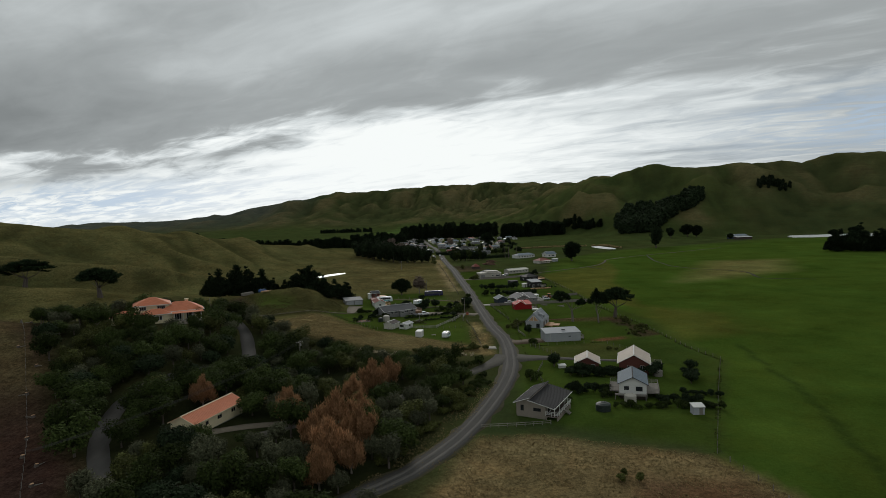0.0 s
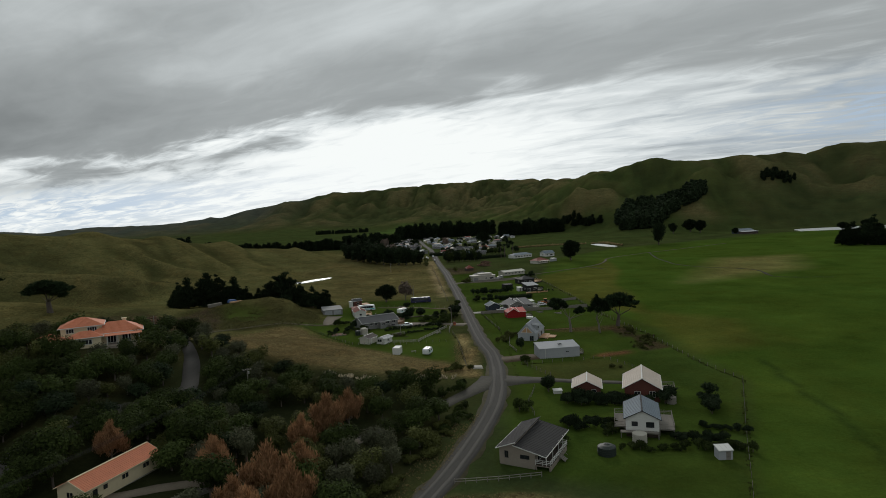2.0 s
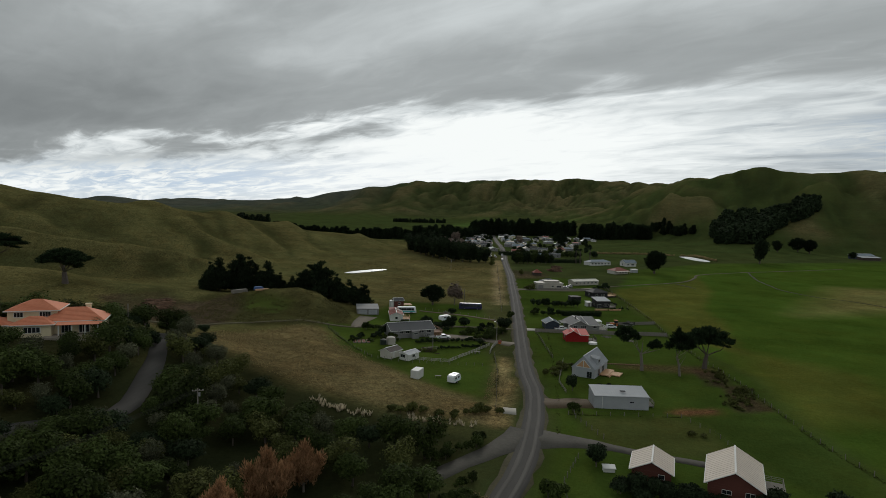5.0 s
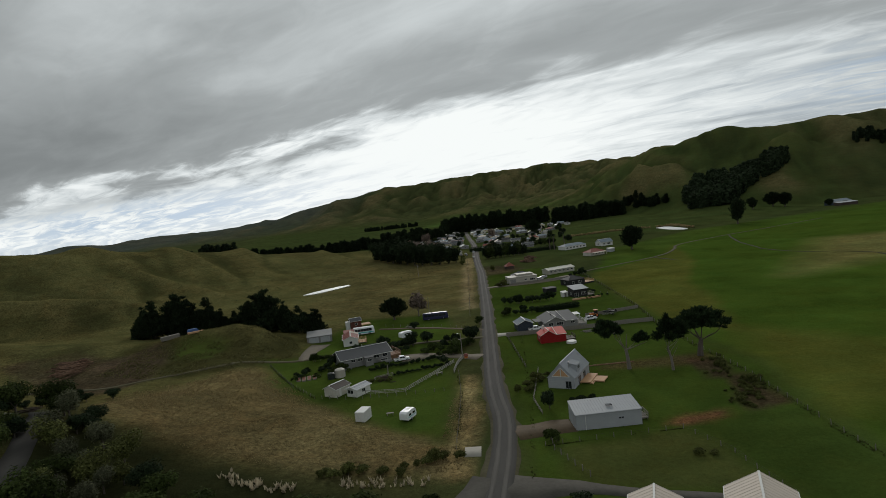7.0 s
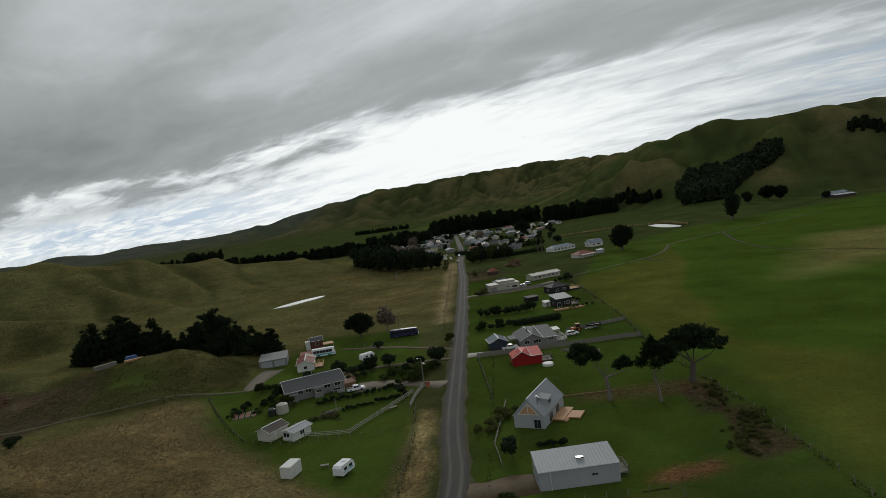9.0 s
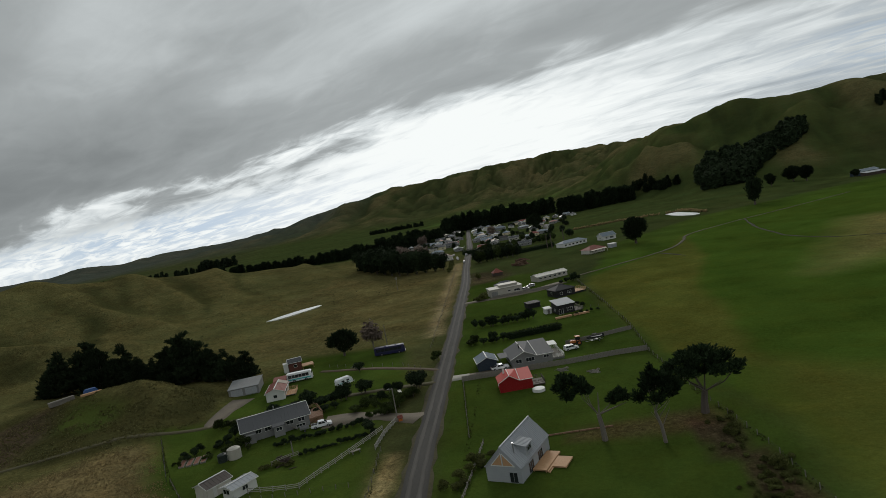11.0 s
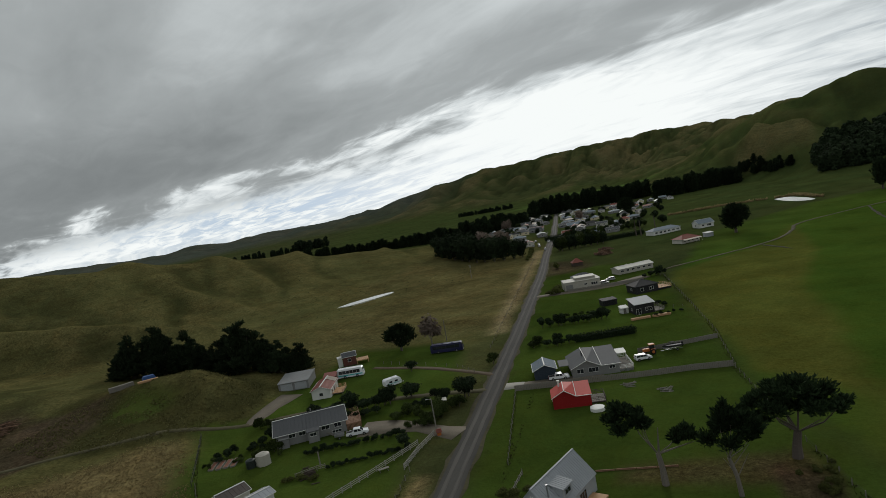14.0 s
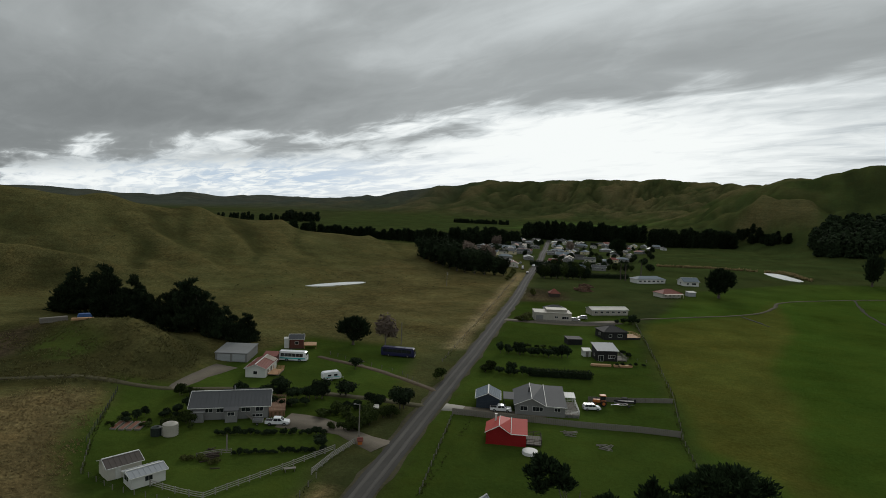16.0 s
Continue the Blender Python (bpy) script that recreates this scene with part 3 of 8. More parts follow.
def zone_colour(x, y):
    wx, wy = x + 4 * (fbm(x / 9, y / 9, 3) - 0.5), y + 4 * (fbm(x / 9 + 30, y / 9, 3) - 0.5)
    h = SHEET["z"]
    col = np.empty(x.shape + (3,))
    n = fbm(x / 130, y / 130, 4)[..., None]
    col[:] = np.array((0.036, 0.051, 0.018)) * (1 - n) + np.array((0.054, 0.060, 0.024)) * n
    brown = np.clip((fbm(x / 70 + 4, y / 210, 4) - 0.52) * 5, 0, 1)[..., None] * np.clip(h / 30, 0, 1)[..., None]
    col = col * (1 - 0.6 * brown) + np.array((0.110, 0.098, 0.046)) * 0.6 * brown
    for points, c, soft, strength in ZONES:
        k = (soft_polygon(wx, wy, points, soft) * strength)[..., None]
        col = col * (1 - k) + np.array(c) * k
    # the hills: drier spurs, and far gullies darkened green to paint in their shade
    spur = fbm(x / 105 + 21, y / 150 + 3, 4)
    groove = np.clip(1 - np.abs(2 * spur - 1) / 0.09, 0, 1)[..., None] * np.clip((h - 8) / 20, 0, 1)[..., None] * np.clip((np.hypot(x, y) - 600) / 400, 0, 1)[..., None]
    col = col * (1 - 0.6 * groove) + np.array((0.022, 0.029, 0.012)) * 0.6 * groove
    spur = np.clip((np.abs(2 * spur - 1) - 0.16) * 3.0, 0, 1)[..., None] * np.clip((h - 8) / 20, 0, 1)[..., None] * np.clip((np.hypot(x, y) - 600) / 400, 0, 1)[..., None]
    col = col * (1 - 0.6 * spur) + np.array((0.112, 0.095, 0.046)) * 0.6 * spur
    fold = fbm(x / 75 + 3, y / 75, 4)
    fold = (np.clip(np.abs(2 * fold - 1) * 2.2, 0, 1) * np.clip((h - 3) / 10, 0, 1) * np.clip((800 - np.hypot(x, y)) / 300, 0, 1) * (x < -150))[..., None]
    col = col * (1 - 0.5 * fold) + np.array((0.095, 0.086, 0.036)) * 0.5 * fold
    # rushes and rank growth with painted shade in the creases of the near hills
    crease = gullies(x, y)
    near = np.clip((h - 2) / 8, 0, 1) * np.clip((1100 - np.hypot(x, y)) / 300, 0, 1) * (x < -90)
    rush_shade = (np.clip((crease - 0.88) / 0.10, 0, 1) * np.clip((fbm(x / 12, y / 12, 3) - 0.30) * 5, 0, 1) * near)[..., None]
    # cropped grass on the spurs, its tint paled to bring out the relief
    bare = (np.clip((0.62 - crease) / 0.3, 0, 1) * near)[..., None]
    col = col * (1 - 0.62 * rush_shade) + np.array((0.036, 0.040, 0.016)) * 0.62 * rush_shade
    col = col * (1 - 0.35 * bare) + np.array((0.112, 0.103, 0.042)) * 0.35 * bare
    # distance haze put into the colour as grey-green on the valley's far ranges
    haze = (np.clip((np.hypot(x, y) - 2150) / 500, 0, 1) * np.clip((-620 - x) / 300, 0, 1))[..., None]
    col = col * (1 - 0.8 * haze) + np.array((0.062, 0.072, 0.062)) * 0.8 * haze
    patch = (0.72 + 0.56 * fbm(x / 18, y / 18, 4))[..., None]
    mottled = fbm(x / 5 + 50, y / 5, 3)[..., None]
    col = col * patch * (0.9 + 0.2 * mottled)
    col[..., 0] *= 0.92 + 0.18 * fbm(x / 33 + 80, y / 33, 3)
    return col


def spread(a, b, near0, near1, step, growth, most):
    """Coordinates from a to b, evenly spaced between near0 and near1, wider and wider outside."""
    mid = list(np.arange(near0, near1, step))
    up, down, s = [near1], [], step
    while up[-1] < b:
        s = min(most, s * growth)
        up.append(up[-1] + s)
    s, v = step, near0
    while v > a:
        s = min(most, s * growth)
        v -= s
        down.append(v)
    return np.array(down[::-1] + mid + up)


def link_mesh(name, verts, faces, mat, parent=None, smooth=False):
    me = bpy.data.meshes.new(name)
    me.from_pydata(verts, [], faces)
    me.materials.append(mat)
    if smooth:
        me.shade_smooth()
    ob = new(name, me)
    if parent is not None:
        ob.parent = parent
    return ob


def build_ground():
    xs = spread(-3300, 3300, -230, 130, 2.2, 1.03, 20)
    ys = spread(-300, 4200, 88, 470, 2.2, 1.03, 20)
    X, Y = np.meshgrid(xs, ys)
    Z = height(X, Y)
    SHEET.update(xs=xs, ys=ys, z=Z)
    nx, ny = len(xs), len(ys)
    verts = np.stack([X.ravel(), Y.ravel(), Z.ravel()], 1)
    i, j = np.meshgrid(np.arange(nx - 1), np.arange(ny - 1))
    a = (j * nx + i).ravel()
    faces = np.stack([a, a + 1, a + nx + 1, a + nx], 1)
    me = bpy.data.meshes.new("ground")
    me.from_pydata(verts.tolist(), [], faces.tolist())
    me.shade_smooth()
    attr = me.color_attributes.new("tint", "FLOAT_COLOR", "POINT")
    # light and shade painted by curvature: straw on spurs, dark rush green in hollows
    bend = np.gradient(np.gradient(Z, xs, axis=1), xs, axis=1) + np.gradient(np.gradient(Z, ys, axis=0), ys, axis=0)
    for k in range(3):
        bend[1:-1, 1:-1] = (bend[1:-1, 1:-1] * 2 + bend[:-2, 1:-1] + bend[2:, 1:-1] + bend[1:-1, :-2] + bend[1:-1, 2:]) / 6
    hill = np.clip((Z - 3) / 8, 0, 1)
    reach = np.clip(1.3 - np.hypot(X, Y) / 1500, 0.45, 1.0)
    rush_shade, strawy = (np.clip((bend * reach - 0.003) / 0.03, 0, 1) * hill)[..., None], (np.clip(-bend * reach / 0.05, 0, 1) * hill)[..., None]
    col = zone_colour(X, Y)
    col = col * (1 - 0.45 * rush_shade) + np.array((0.034, 0.040, 0.014)) * 0.45 * rush_shade
    col = col * (1 - 0.45 * strawy) + np.array((0.112, 0.102, 0.040)) * 0.45 * strawy
    col = col.reshape(-1, 3)
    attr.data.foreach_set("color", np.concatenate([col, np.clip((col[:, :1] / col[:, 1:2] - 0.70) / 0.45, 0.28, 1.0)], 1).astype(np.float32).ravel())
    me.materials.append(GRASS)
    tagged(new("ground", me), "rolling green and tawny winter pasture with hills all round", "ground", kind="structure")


build_ground()


def smooth_line(points, step=4.0):
    """A curve through the points, resampled."""
    p = np.array(points, float)
    out = []
    for k in range(len(p) - 1):
        a, b, c, d = p[max(k - 1, 0)], p[k], p[k + 1], p[min(k + 2, len(p) - 1)]
        n = max(1, int(np.hypot(*(c - b)) / step))
        for s in np.arange(n) / n:
            out.append(0.5 * (2 * b + (c - a) * s + (2 * a - 5 * b + 4 * c - d) * s * s + (3 * b - a - 3 * c + d) * s ** 3))
    out.append(p[-1])
    return np.array(out)


def strip(name, points, width, mat, lift=0.06, ragged=0.0, label="", category="road", across=3, step=4.0):
    """A ribbon of road or track laid on the ground, with a thin edge down into it."""
    line = smooth_line(points, step)
    tang = np.gradient(line, axis=0)
    tang /= np.linalg.norm(tang, axis=1)[:, None]
    side = np.stack([tang[:, 1], -tang[:, 0]], 1)
    wide = np.interp(np.linspace(0, 1, len(line)), np.linspace(0, 1, len(width)), width) if isinstance(width, (list, tuple)) else np.full(len(line), width)
    us = np.linspace(-1, 1, across)
    verts, faces = [], []
    for k in range(len(line)):
        for j, u in enumerate([-1.02, *us, 1.02]):
            edge = ragged * (vnoise(line[k, 0] / 3 + 9 * np.sign(u), line[k, 1] / 3) - 0.5) if abs(u) > 0.9 else 0
            q = line[k] + side[k] * u * (wide[k] / 2 + edge)
            z = ground_z(q[0], q[1]) + lift + (0.05 * (1 - u * u) if abs(u) <= 1 else -0.35 - lift)
            verts.append((q[0], q[1], z))
    n = across + 2
    for k in range(len(line) - 1):
        for j in range(n - 1):
            a = k * n + j
            faces.append((a, a + 1, a + n + 1, a + n))
    ob = link_mesh(name, verts, faces, mat, smooth=True)
    return tagged(ob, label, category, kind="structure")


strip("road_shoulder", ROAD, 6.4, VERGE, 0.03, 1.6, "dirt and worn grass along the edges of the road", "verge", 3)
strip("road", ROAD, 5.0, ASPHALT, 0.09, 0.25, "grey sealed country road with worn pale wheel tracks", "road", 5)
strip("road", [(x - 1.1, y) for x, y in ROAD[2:]], 0.9, SEAL_EDGE, 0.145, 0.25, "pale worn wheel track on the sealed road", "road")
strip("road", [(x + 1.1, y) for x, y in ROAD[2:]], 0.9, SEAL_EDGE, 0.145, 0.25, "pale worn wheel track on the sealed road", "road")
strip("road", [(-3, 214), (-7, 203), (-14, 191.5), (-22.6, 177.6), (-33.8, 164.4), (-48, 150), (-62, 132)], [7.5, 4.0, 3.6, 3.4, 3.2, 3.0], GREY_GRAVEL, 0.07, 0.8, "gravel side track leading into the bush", "track")
strip("road", [(-1, 210), (5, 210.5), (12, 210.5), (20, 208.5), (34, 206)], [12, 5, 3.4, 3.0, 3], GREY_GRAVEL, 0.07, 0.6, "gravel driveway to the houses", "driveway")
strip("road", [(0.4, 235.5), (4, 236.5), (9, 238), (12.4, 238.8)], [8, 7, 7.5, 7.5], DIRT, 0.06, 1.6, "bare earth and gravel yard before the shed", "driveway")
strip("road", [(-150, 258.6), (-132, 245.8), (-111, 234), (-96, 214), (-88, 198), (-84, 184), (-92, 168), (-100, 150), (-95, 130), (-84, 112)], 4.2, ASPHALT, 0.1, 0.6, "dark sealed driveway winding through the bush", "driveway")
strip("road", [(-80, 128), (-66, 138), (-52, 146), (-34, 164)], 3.2, GRAVEL, 0.08, 0.6, "gravel track past the long building", "track")
strip("road", [(-13.0, 302.2), (-18, 303.8), (-24, 306), (-32, 307.5), (-40, 306.5)], [7, 4.5, 6, 9, 9], GRAVEL, 0.07, 0.8, "pale gravel parking yard by the house", "driveway")
strip("road", [(-13.5, 329.6), (-26, 329), (-40, 327), (-60, 322), (-78, 313), (-95, 303), (-112, 291), (-128, 278), (-146, 277), (-170, 270), (-205, 262)], [3.2, 2.4, 2.0, 1.8, 1.8], VERGE, 0.07, 0.8, "narrow gravel farm track along the fence", "track")
strip("road", [(-78, 313), (-80, 325), (-80, 337)], [3.5, 6, 8], GRAVEL, 0.08, 0.8, "gravel apron before the garage", "driveway")
strip("road", [(-15, 342), (-28, 349), (-44, 355), (-62, 359)], 2.4, DIRT, 0.06, 0.8, "worn earth track across the lawn", "track")
strip("road", [(33, 488), (61, 511), (89, 537), (103, 566), (113, 595), (153, 631), (193, 659), (263, 711)], 2.2, VERGE, 0.07, 0.8, "gravel farm track across the paddock", "track")
strip("road", [(-9.6, 331.4), (-4.6, 331.8)], [5.5, 4.5], CONCRETE, 0.08, 0.1, "pale concrete crossing pad by the garage", "driveway", step=1.0)
strip("road", [(-4.7, 331.8), (2, 332.6), (8, 333.5), (15, 337)], [4.0, 4.6, 4.6, 4.0], GRAVEL, 0.07, 0.4, "gravel driveway before the garage", "driveway")
strip("road", [(-9.5, 226.5), (-6.2, 226.8)], 5.0, CONCRETE, 0.10, 0.1, "pale concrete crossing pad at the roadside", "driveway")
strip("road", [(-26, 453), (-12, 455), (9, 461), (25, 475)], [5, 6, 9, 7], GRAVEL, 0.07, 0.8, "gravel yard before the flat-roofed building", "driveway")


DITCH = material("wet_ditch_earth", (0.035, 0.036, 0.018), 0.95, scale=1.0, vary=0.4, stains=0.3, bump=0.4, spec=0.1)
for pts in ([(160, 635), (155.6, 612), (149.4, 573), (148.2, 541), (148, 518), (157, 491.6), (170.6, 479), (183, 459), (177, 423), (187, 414), (205, 408)], [(82, 526), (88, 510), (91, 502)]):
    strip("ditch", pts, 1.5, DITCH, 0.05, 1.2, "narrow dark drain winding across the paddock", "ditch")


def pond(points, label):
    cx, cy = np.mean(points, axis=0)
    line = smooth_line(points + points[:1], 2.0)
    z = max(ground_z(x, y) for x, y in line) + 0.3
    verts = [(x, y, z) for x, y in line[:-1]] + [(x, y, z - 1.2) for x, y in line[:-1]]
    n = len(line) - 1
    faces = [tuple(range(n))] + [(k, (k + 1) % n, n + (k + 1) % n, n + k) for k in range(n)]
    tagged(link_mesh("water", verts, faces, WATER), label, "pond", kind="structure")


pond([(-148, 489), (-141, 491), (-132, 505), (-126, 519), (-128, 524), (-136, 517), (-145, 501)], "still farm pond mirroring the bright sky")
pond([(131, 785), (133, 760), (139, 738), (147, 729), (152, 736), (149, 760), (142, 788)], "still bend of a stream mirroring the bright sky")
pond([(410, 846), (440, 838), (500, 840), (545, 852), (540, 886), (470, 894), (425, 886)], "long pond mirroring the bright sky")


# ------------------------------------------------------------------ shapes
class Geo:
    """Collects the faces of one mesh."""

    def __init__(self):
        self.v, self.f = [], []

    def add(self, verts, faces):
        n = len(self.v)
        self.v += [tuple(map(float, p)) for p in verts]
        self.f += [tuple(n + k for k in f) for f in faces]
        return self

    def box(self, x, y, z, sx, sy, sz, rz=0.0, chamfer=0.0):
        """A box by its centre and sizes; chamfer cuts its upright edges and top."""
        c, s = math.cos(rz), math.sin(rz)
        if chamfer:
            k = chamfer
            ring = [(-sx / 2 + k, -sy / 2), (sx / 2 - k, -sy / 2), (sx / 2, -sy / 2 + k), (sx / 2, sy / 2 - k),
                    (sx / 2 - k, sy / 2), (-sx / 2 + k, sy / 2), (-sx / 2, sy / 2 - k), (-sx / 2, -sy / 2 + k)]
            lay = [(1, -sz / 2), (1, sz / 2 - k), ((sx - 2 * k) / sx, sz / 2)]
            pts = [(px * g, py * g, pz) for g, pz in lay for px, py in ring]
            fs = [tuple(range(7, -1, -1)), tuple(range(16, 24))]
            fs += [(a * 8 + i, a * 8 + (i + 1) % 8, a * 8 + 8 + (i + 1) % 8, a * 8 + 8 + i) for a in range(2) for i in range(8)]
        else:
            pts = [(i * sx / 2, j * sy / 2, k * sz / 2) for k in (-1, 1) for j in (-1, 1) for i in (-1, 1)]
            fs = [(0, 2, 3, 1), (4, 5, 7, 6), (0, 1, 5, 4), (1, 3, 7, 5), (3, 2, 6, 7), (2, 0, 4, 6)]
        return self.add([(x + px * c - py * s, y + px * s + py * c, z + pz) for px, py, pz in pts], fs)

    def prism(self, outline, y0, y1, inset=0.0):
        """An outline in the x-z plane, pushed from y0 to y1."""
        n = len(outline)
        pts = [(x, y0, z) for x, z in outline] + [(x, y1, z) for x, z in outline]
        return self.add(pts, [tuple(range(n)), tuple(range(2 * n - 1, n - 1, -1))] + [(k, n + k, n + (k + 1) % n, (k + 1) % n) for k in range(n)])

    def cyl(self, x, y, z, r, h, n=16, r2=None, cap=0.0):
        """An upright cylinder or cone from z, with a domed cap if asked."""
        r2 = r if r2 is None else r2
        rings = [(r, z), (r2, z + h)] + ([(r2 * 0.6, z + h + cap * 0.7), (r2 * 0.12, z + h + cap)] if cap else [])
        pts = [(x + q * math.cos(2 * math.pi * k / n), y + q * math.sin(2 * math.pi * k / n), w) for q, w in rings for k in range(n)]
        m = len(rings)
        fs = [tuple(range(n - 1, -1, -1)), tuple(range((m - 1) * n, m * n))]
        fs += [(a * n + k, a * n + (k + 1) % n, a * n + n + (k + 1) % n, a * n + n + k) for a in range(m - 1) for k in range(n)]
        return self.add(pts, fs)

    def tube(self, p, q, r0, r1, n=6):
        p, q = Vector(p), Vector(q)
        d = (q - p).normalized()
        e = d.orthogonal().normalized()
        g = d.cross(e)
        pts = [b + r * (math.cos(2 * math.pi * k / n) * e + math.sin(2 * math.pi * k / n) * g) for b, r in ((p, r0), (q, r1)) for k in range(n)]
        return self.add(pts, [tuple(range(n - 1, -1, -1)), tuple(range(n, 2 * n))] + [(k, (k + 1) % n, n + (k + 1) % n, n + k) for k in range(n)])

    def wheel(self, x, y, z, r, w, n=14):
        """A wheel lying on the y axis."""
        pts = [(x + q * math.cos(2 * math.pi * k / n), yy, z + q * math.sin(2 * math.pi * k / n))
               for q, yy in ((r * 0.9, y - w / 2), (r, y - w * 0.3), (r, y + w * 0.3), (r * 0.9, y + w / 2)) for k in range(n)]
        fs = [tuple(range(n)), tuple(range(4 * n - 1, 3 * n - 1, -1))]
        fs += [(a * n + k, a * n + n + k, a * n + n + (k + 1) % n, a * n + (k + 1) % n) for a in range(3) for k in range(n)]
        return self.add(pts, fs)


def part(name, geo, mat, parent, label="", smooth=False):
    ob = link_mesh(name, geo.v, geo.f, mat, parent, smooth)
    return tagged(ob, label) if label else ob


def thing(name, x, y, rz=0.0, label="", category="", group="", kind="", sink=0.0):
    ob = new(name)
    ob.empty_display_size = 0.2
    ob.matrix_basis = pose(x, y, ground_z(x, y) - sink, 0, 0, rz)
    return tagged(ob, label, category, group, kind)


# ------------------------------------------------------------------ buildings
def window(owner, side, u, z, w, h, L, W, frame=WHITE_PAINT, name="window", bars=1):
    """A window or door on a wall: a frame that stands proud and a pane set back in it."""
    g, p = Geo(), Geo()
    t, d = 0.07, 0.10

    def at(geo, a, b, c, sa, sb, sc):  # a along the wall, b out of it, c up
        if side == "f":
            geo.box(a, -W / 2 - b, c, sa, sb, sc)
        elif side == "b":
            geo.box(a, W / 2 + b, c, sa, sb, sc)
        elif side == "l":
            geo.box(-L / 2 - b, a, c, sb, sa, sc)
        else:
            geo.box(L / 2 + b, a, c, sb, sa, sc)
    at(g, u, d / 2 - 0.02, z - h / 2 + t / 2, w, d, t)
    at(g, u, d / 2 - 0.02, z + h / 2 - t / 2, w, d, t)
    at(g, u - w / 2 + t / 2, d / 2 - 0.02, z, t, d, h - 2 * t)
    at(g, u + w / 2 - t / 2, d / 2 - 0.02, z, t, d, h - 2 * t)
    for k in range(bars):
        at(g, u - w / 2 + w * (k + 1) / (bars + 1), d / 2 - 0.02, z, t * 0.7, d * 0.8, h - 2 * t)
    at(p, u, 0.015, z, w - 2 * t, 0.03, h - 2 * t)
    fr = part(name, g, frame, owner)
    part("pane", p, GLASS, fr)
    return fr


def panel_door(owner, side, u, w, h, L, W, mat, ribs=4, z0=0.05, name="door"):
    """A boarded or roller door, in ribs."""
    g = Geo()
    for k in range(ribs):
        hh = h / ribs
        z = z0 + hh * (k + 0.5)
        if side == "f":
            g.box(u, -W / 2 - 0.03, z, w, 0.08, hh * 0.94)
        elif side == "b":
            g.box(u, W / 2 + 0.03, z, w, 0.08, hh * 0.94)
        elif side == "l":
            g.box(-L / 2 - 0.03, u, z, 0.08, w, hh * 0.94)
        else:
            g.box(L / 2 + 0.03, u, z, 0.08, w, hh * 0.94)
    return part(name, g, mat, owner)


def slope(geo, x0, x1, ya, za, yb, zb, thick=0.12, ribs=0.9):
    """One slope of a roof between two heights, a single sheet with raised ribs folded into it."""
    n = Vector((0, -(zb - za), yb - ya)).normalized() * (1 if yb > ya else -1)
    line = [(x0, 0.0)]
    if ribs:
        count = max(2, int((x1 - x0) / ribs))
        for k in range(count + 1):
            x = x0 + 0.06 + (x1 - x0 - 0.12) * k / count
            line += [(x - 0.035, 0.0), (x - 0.025, 0.05), (x + 0.025, 0.05), (x + 0.035, 0.0)]
    line.append((x1, 0.0))
    m = len(line)
    verts = [(x, y + n.y * o, z + n.z * o) for y, z in ((ya, za), (yb, zb)) for x, o in line]
    verts += [(x, y - n.y * thick, z - n.z * thick) for y, z in ((ya, za), (yb, zb)) for x in (x0, x1)]
    faces = [(k, k + 1, m + k + 1, m + k) for k in range(m - 1)]
    a, b, c, d = 2 * m, 2 * m + 1, 2 * m + 2, 2 * m + 3
    faces += [(a, c, d, b), tuple(range(m)) + (b, a), tuple(range(2 * m - 1, m - 1, -1)) + (c, d), (0, a, c, m), (m - 1, 2 * m - 1, d, b)]
    geo.add(verts, faces)


def boards(owner, L, W, z0, z1, mat, step=0.45):
    """Cladding: boards that lap on all four walls."""
    g = Geo()
    z = z0
    while z < z1 - 0.05:
        h = min(step, z1 - z)
        g.box(0, 0, z + h / 2, L + 0.05, W + 0.05, h * 0.86)
        z += step
    return part("cladding", g, mat, owner)


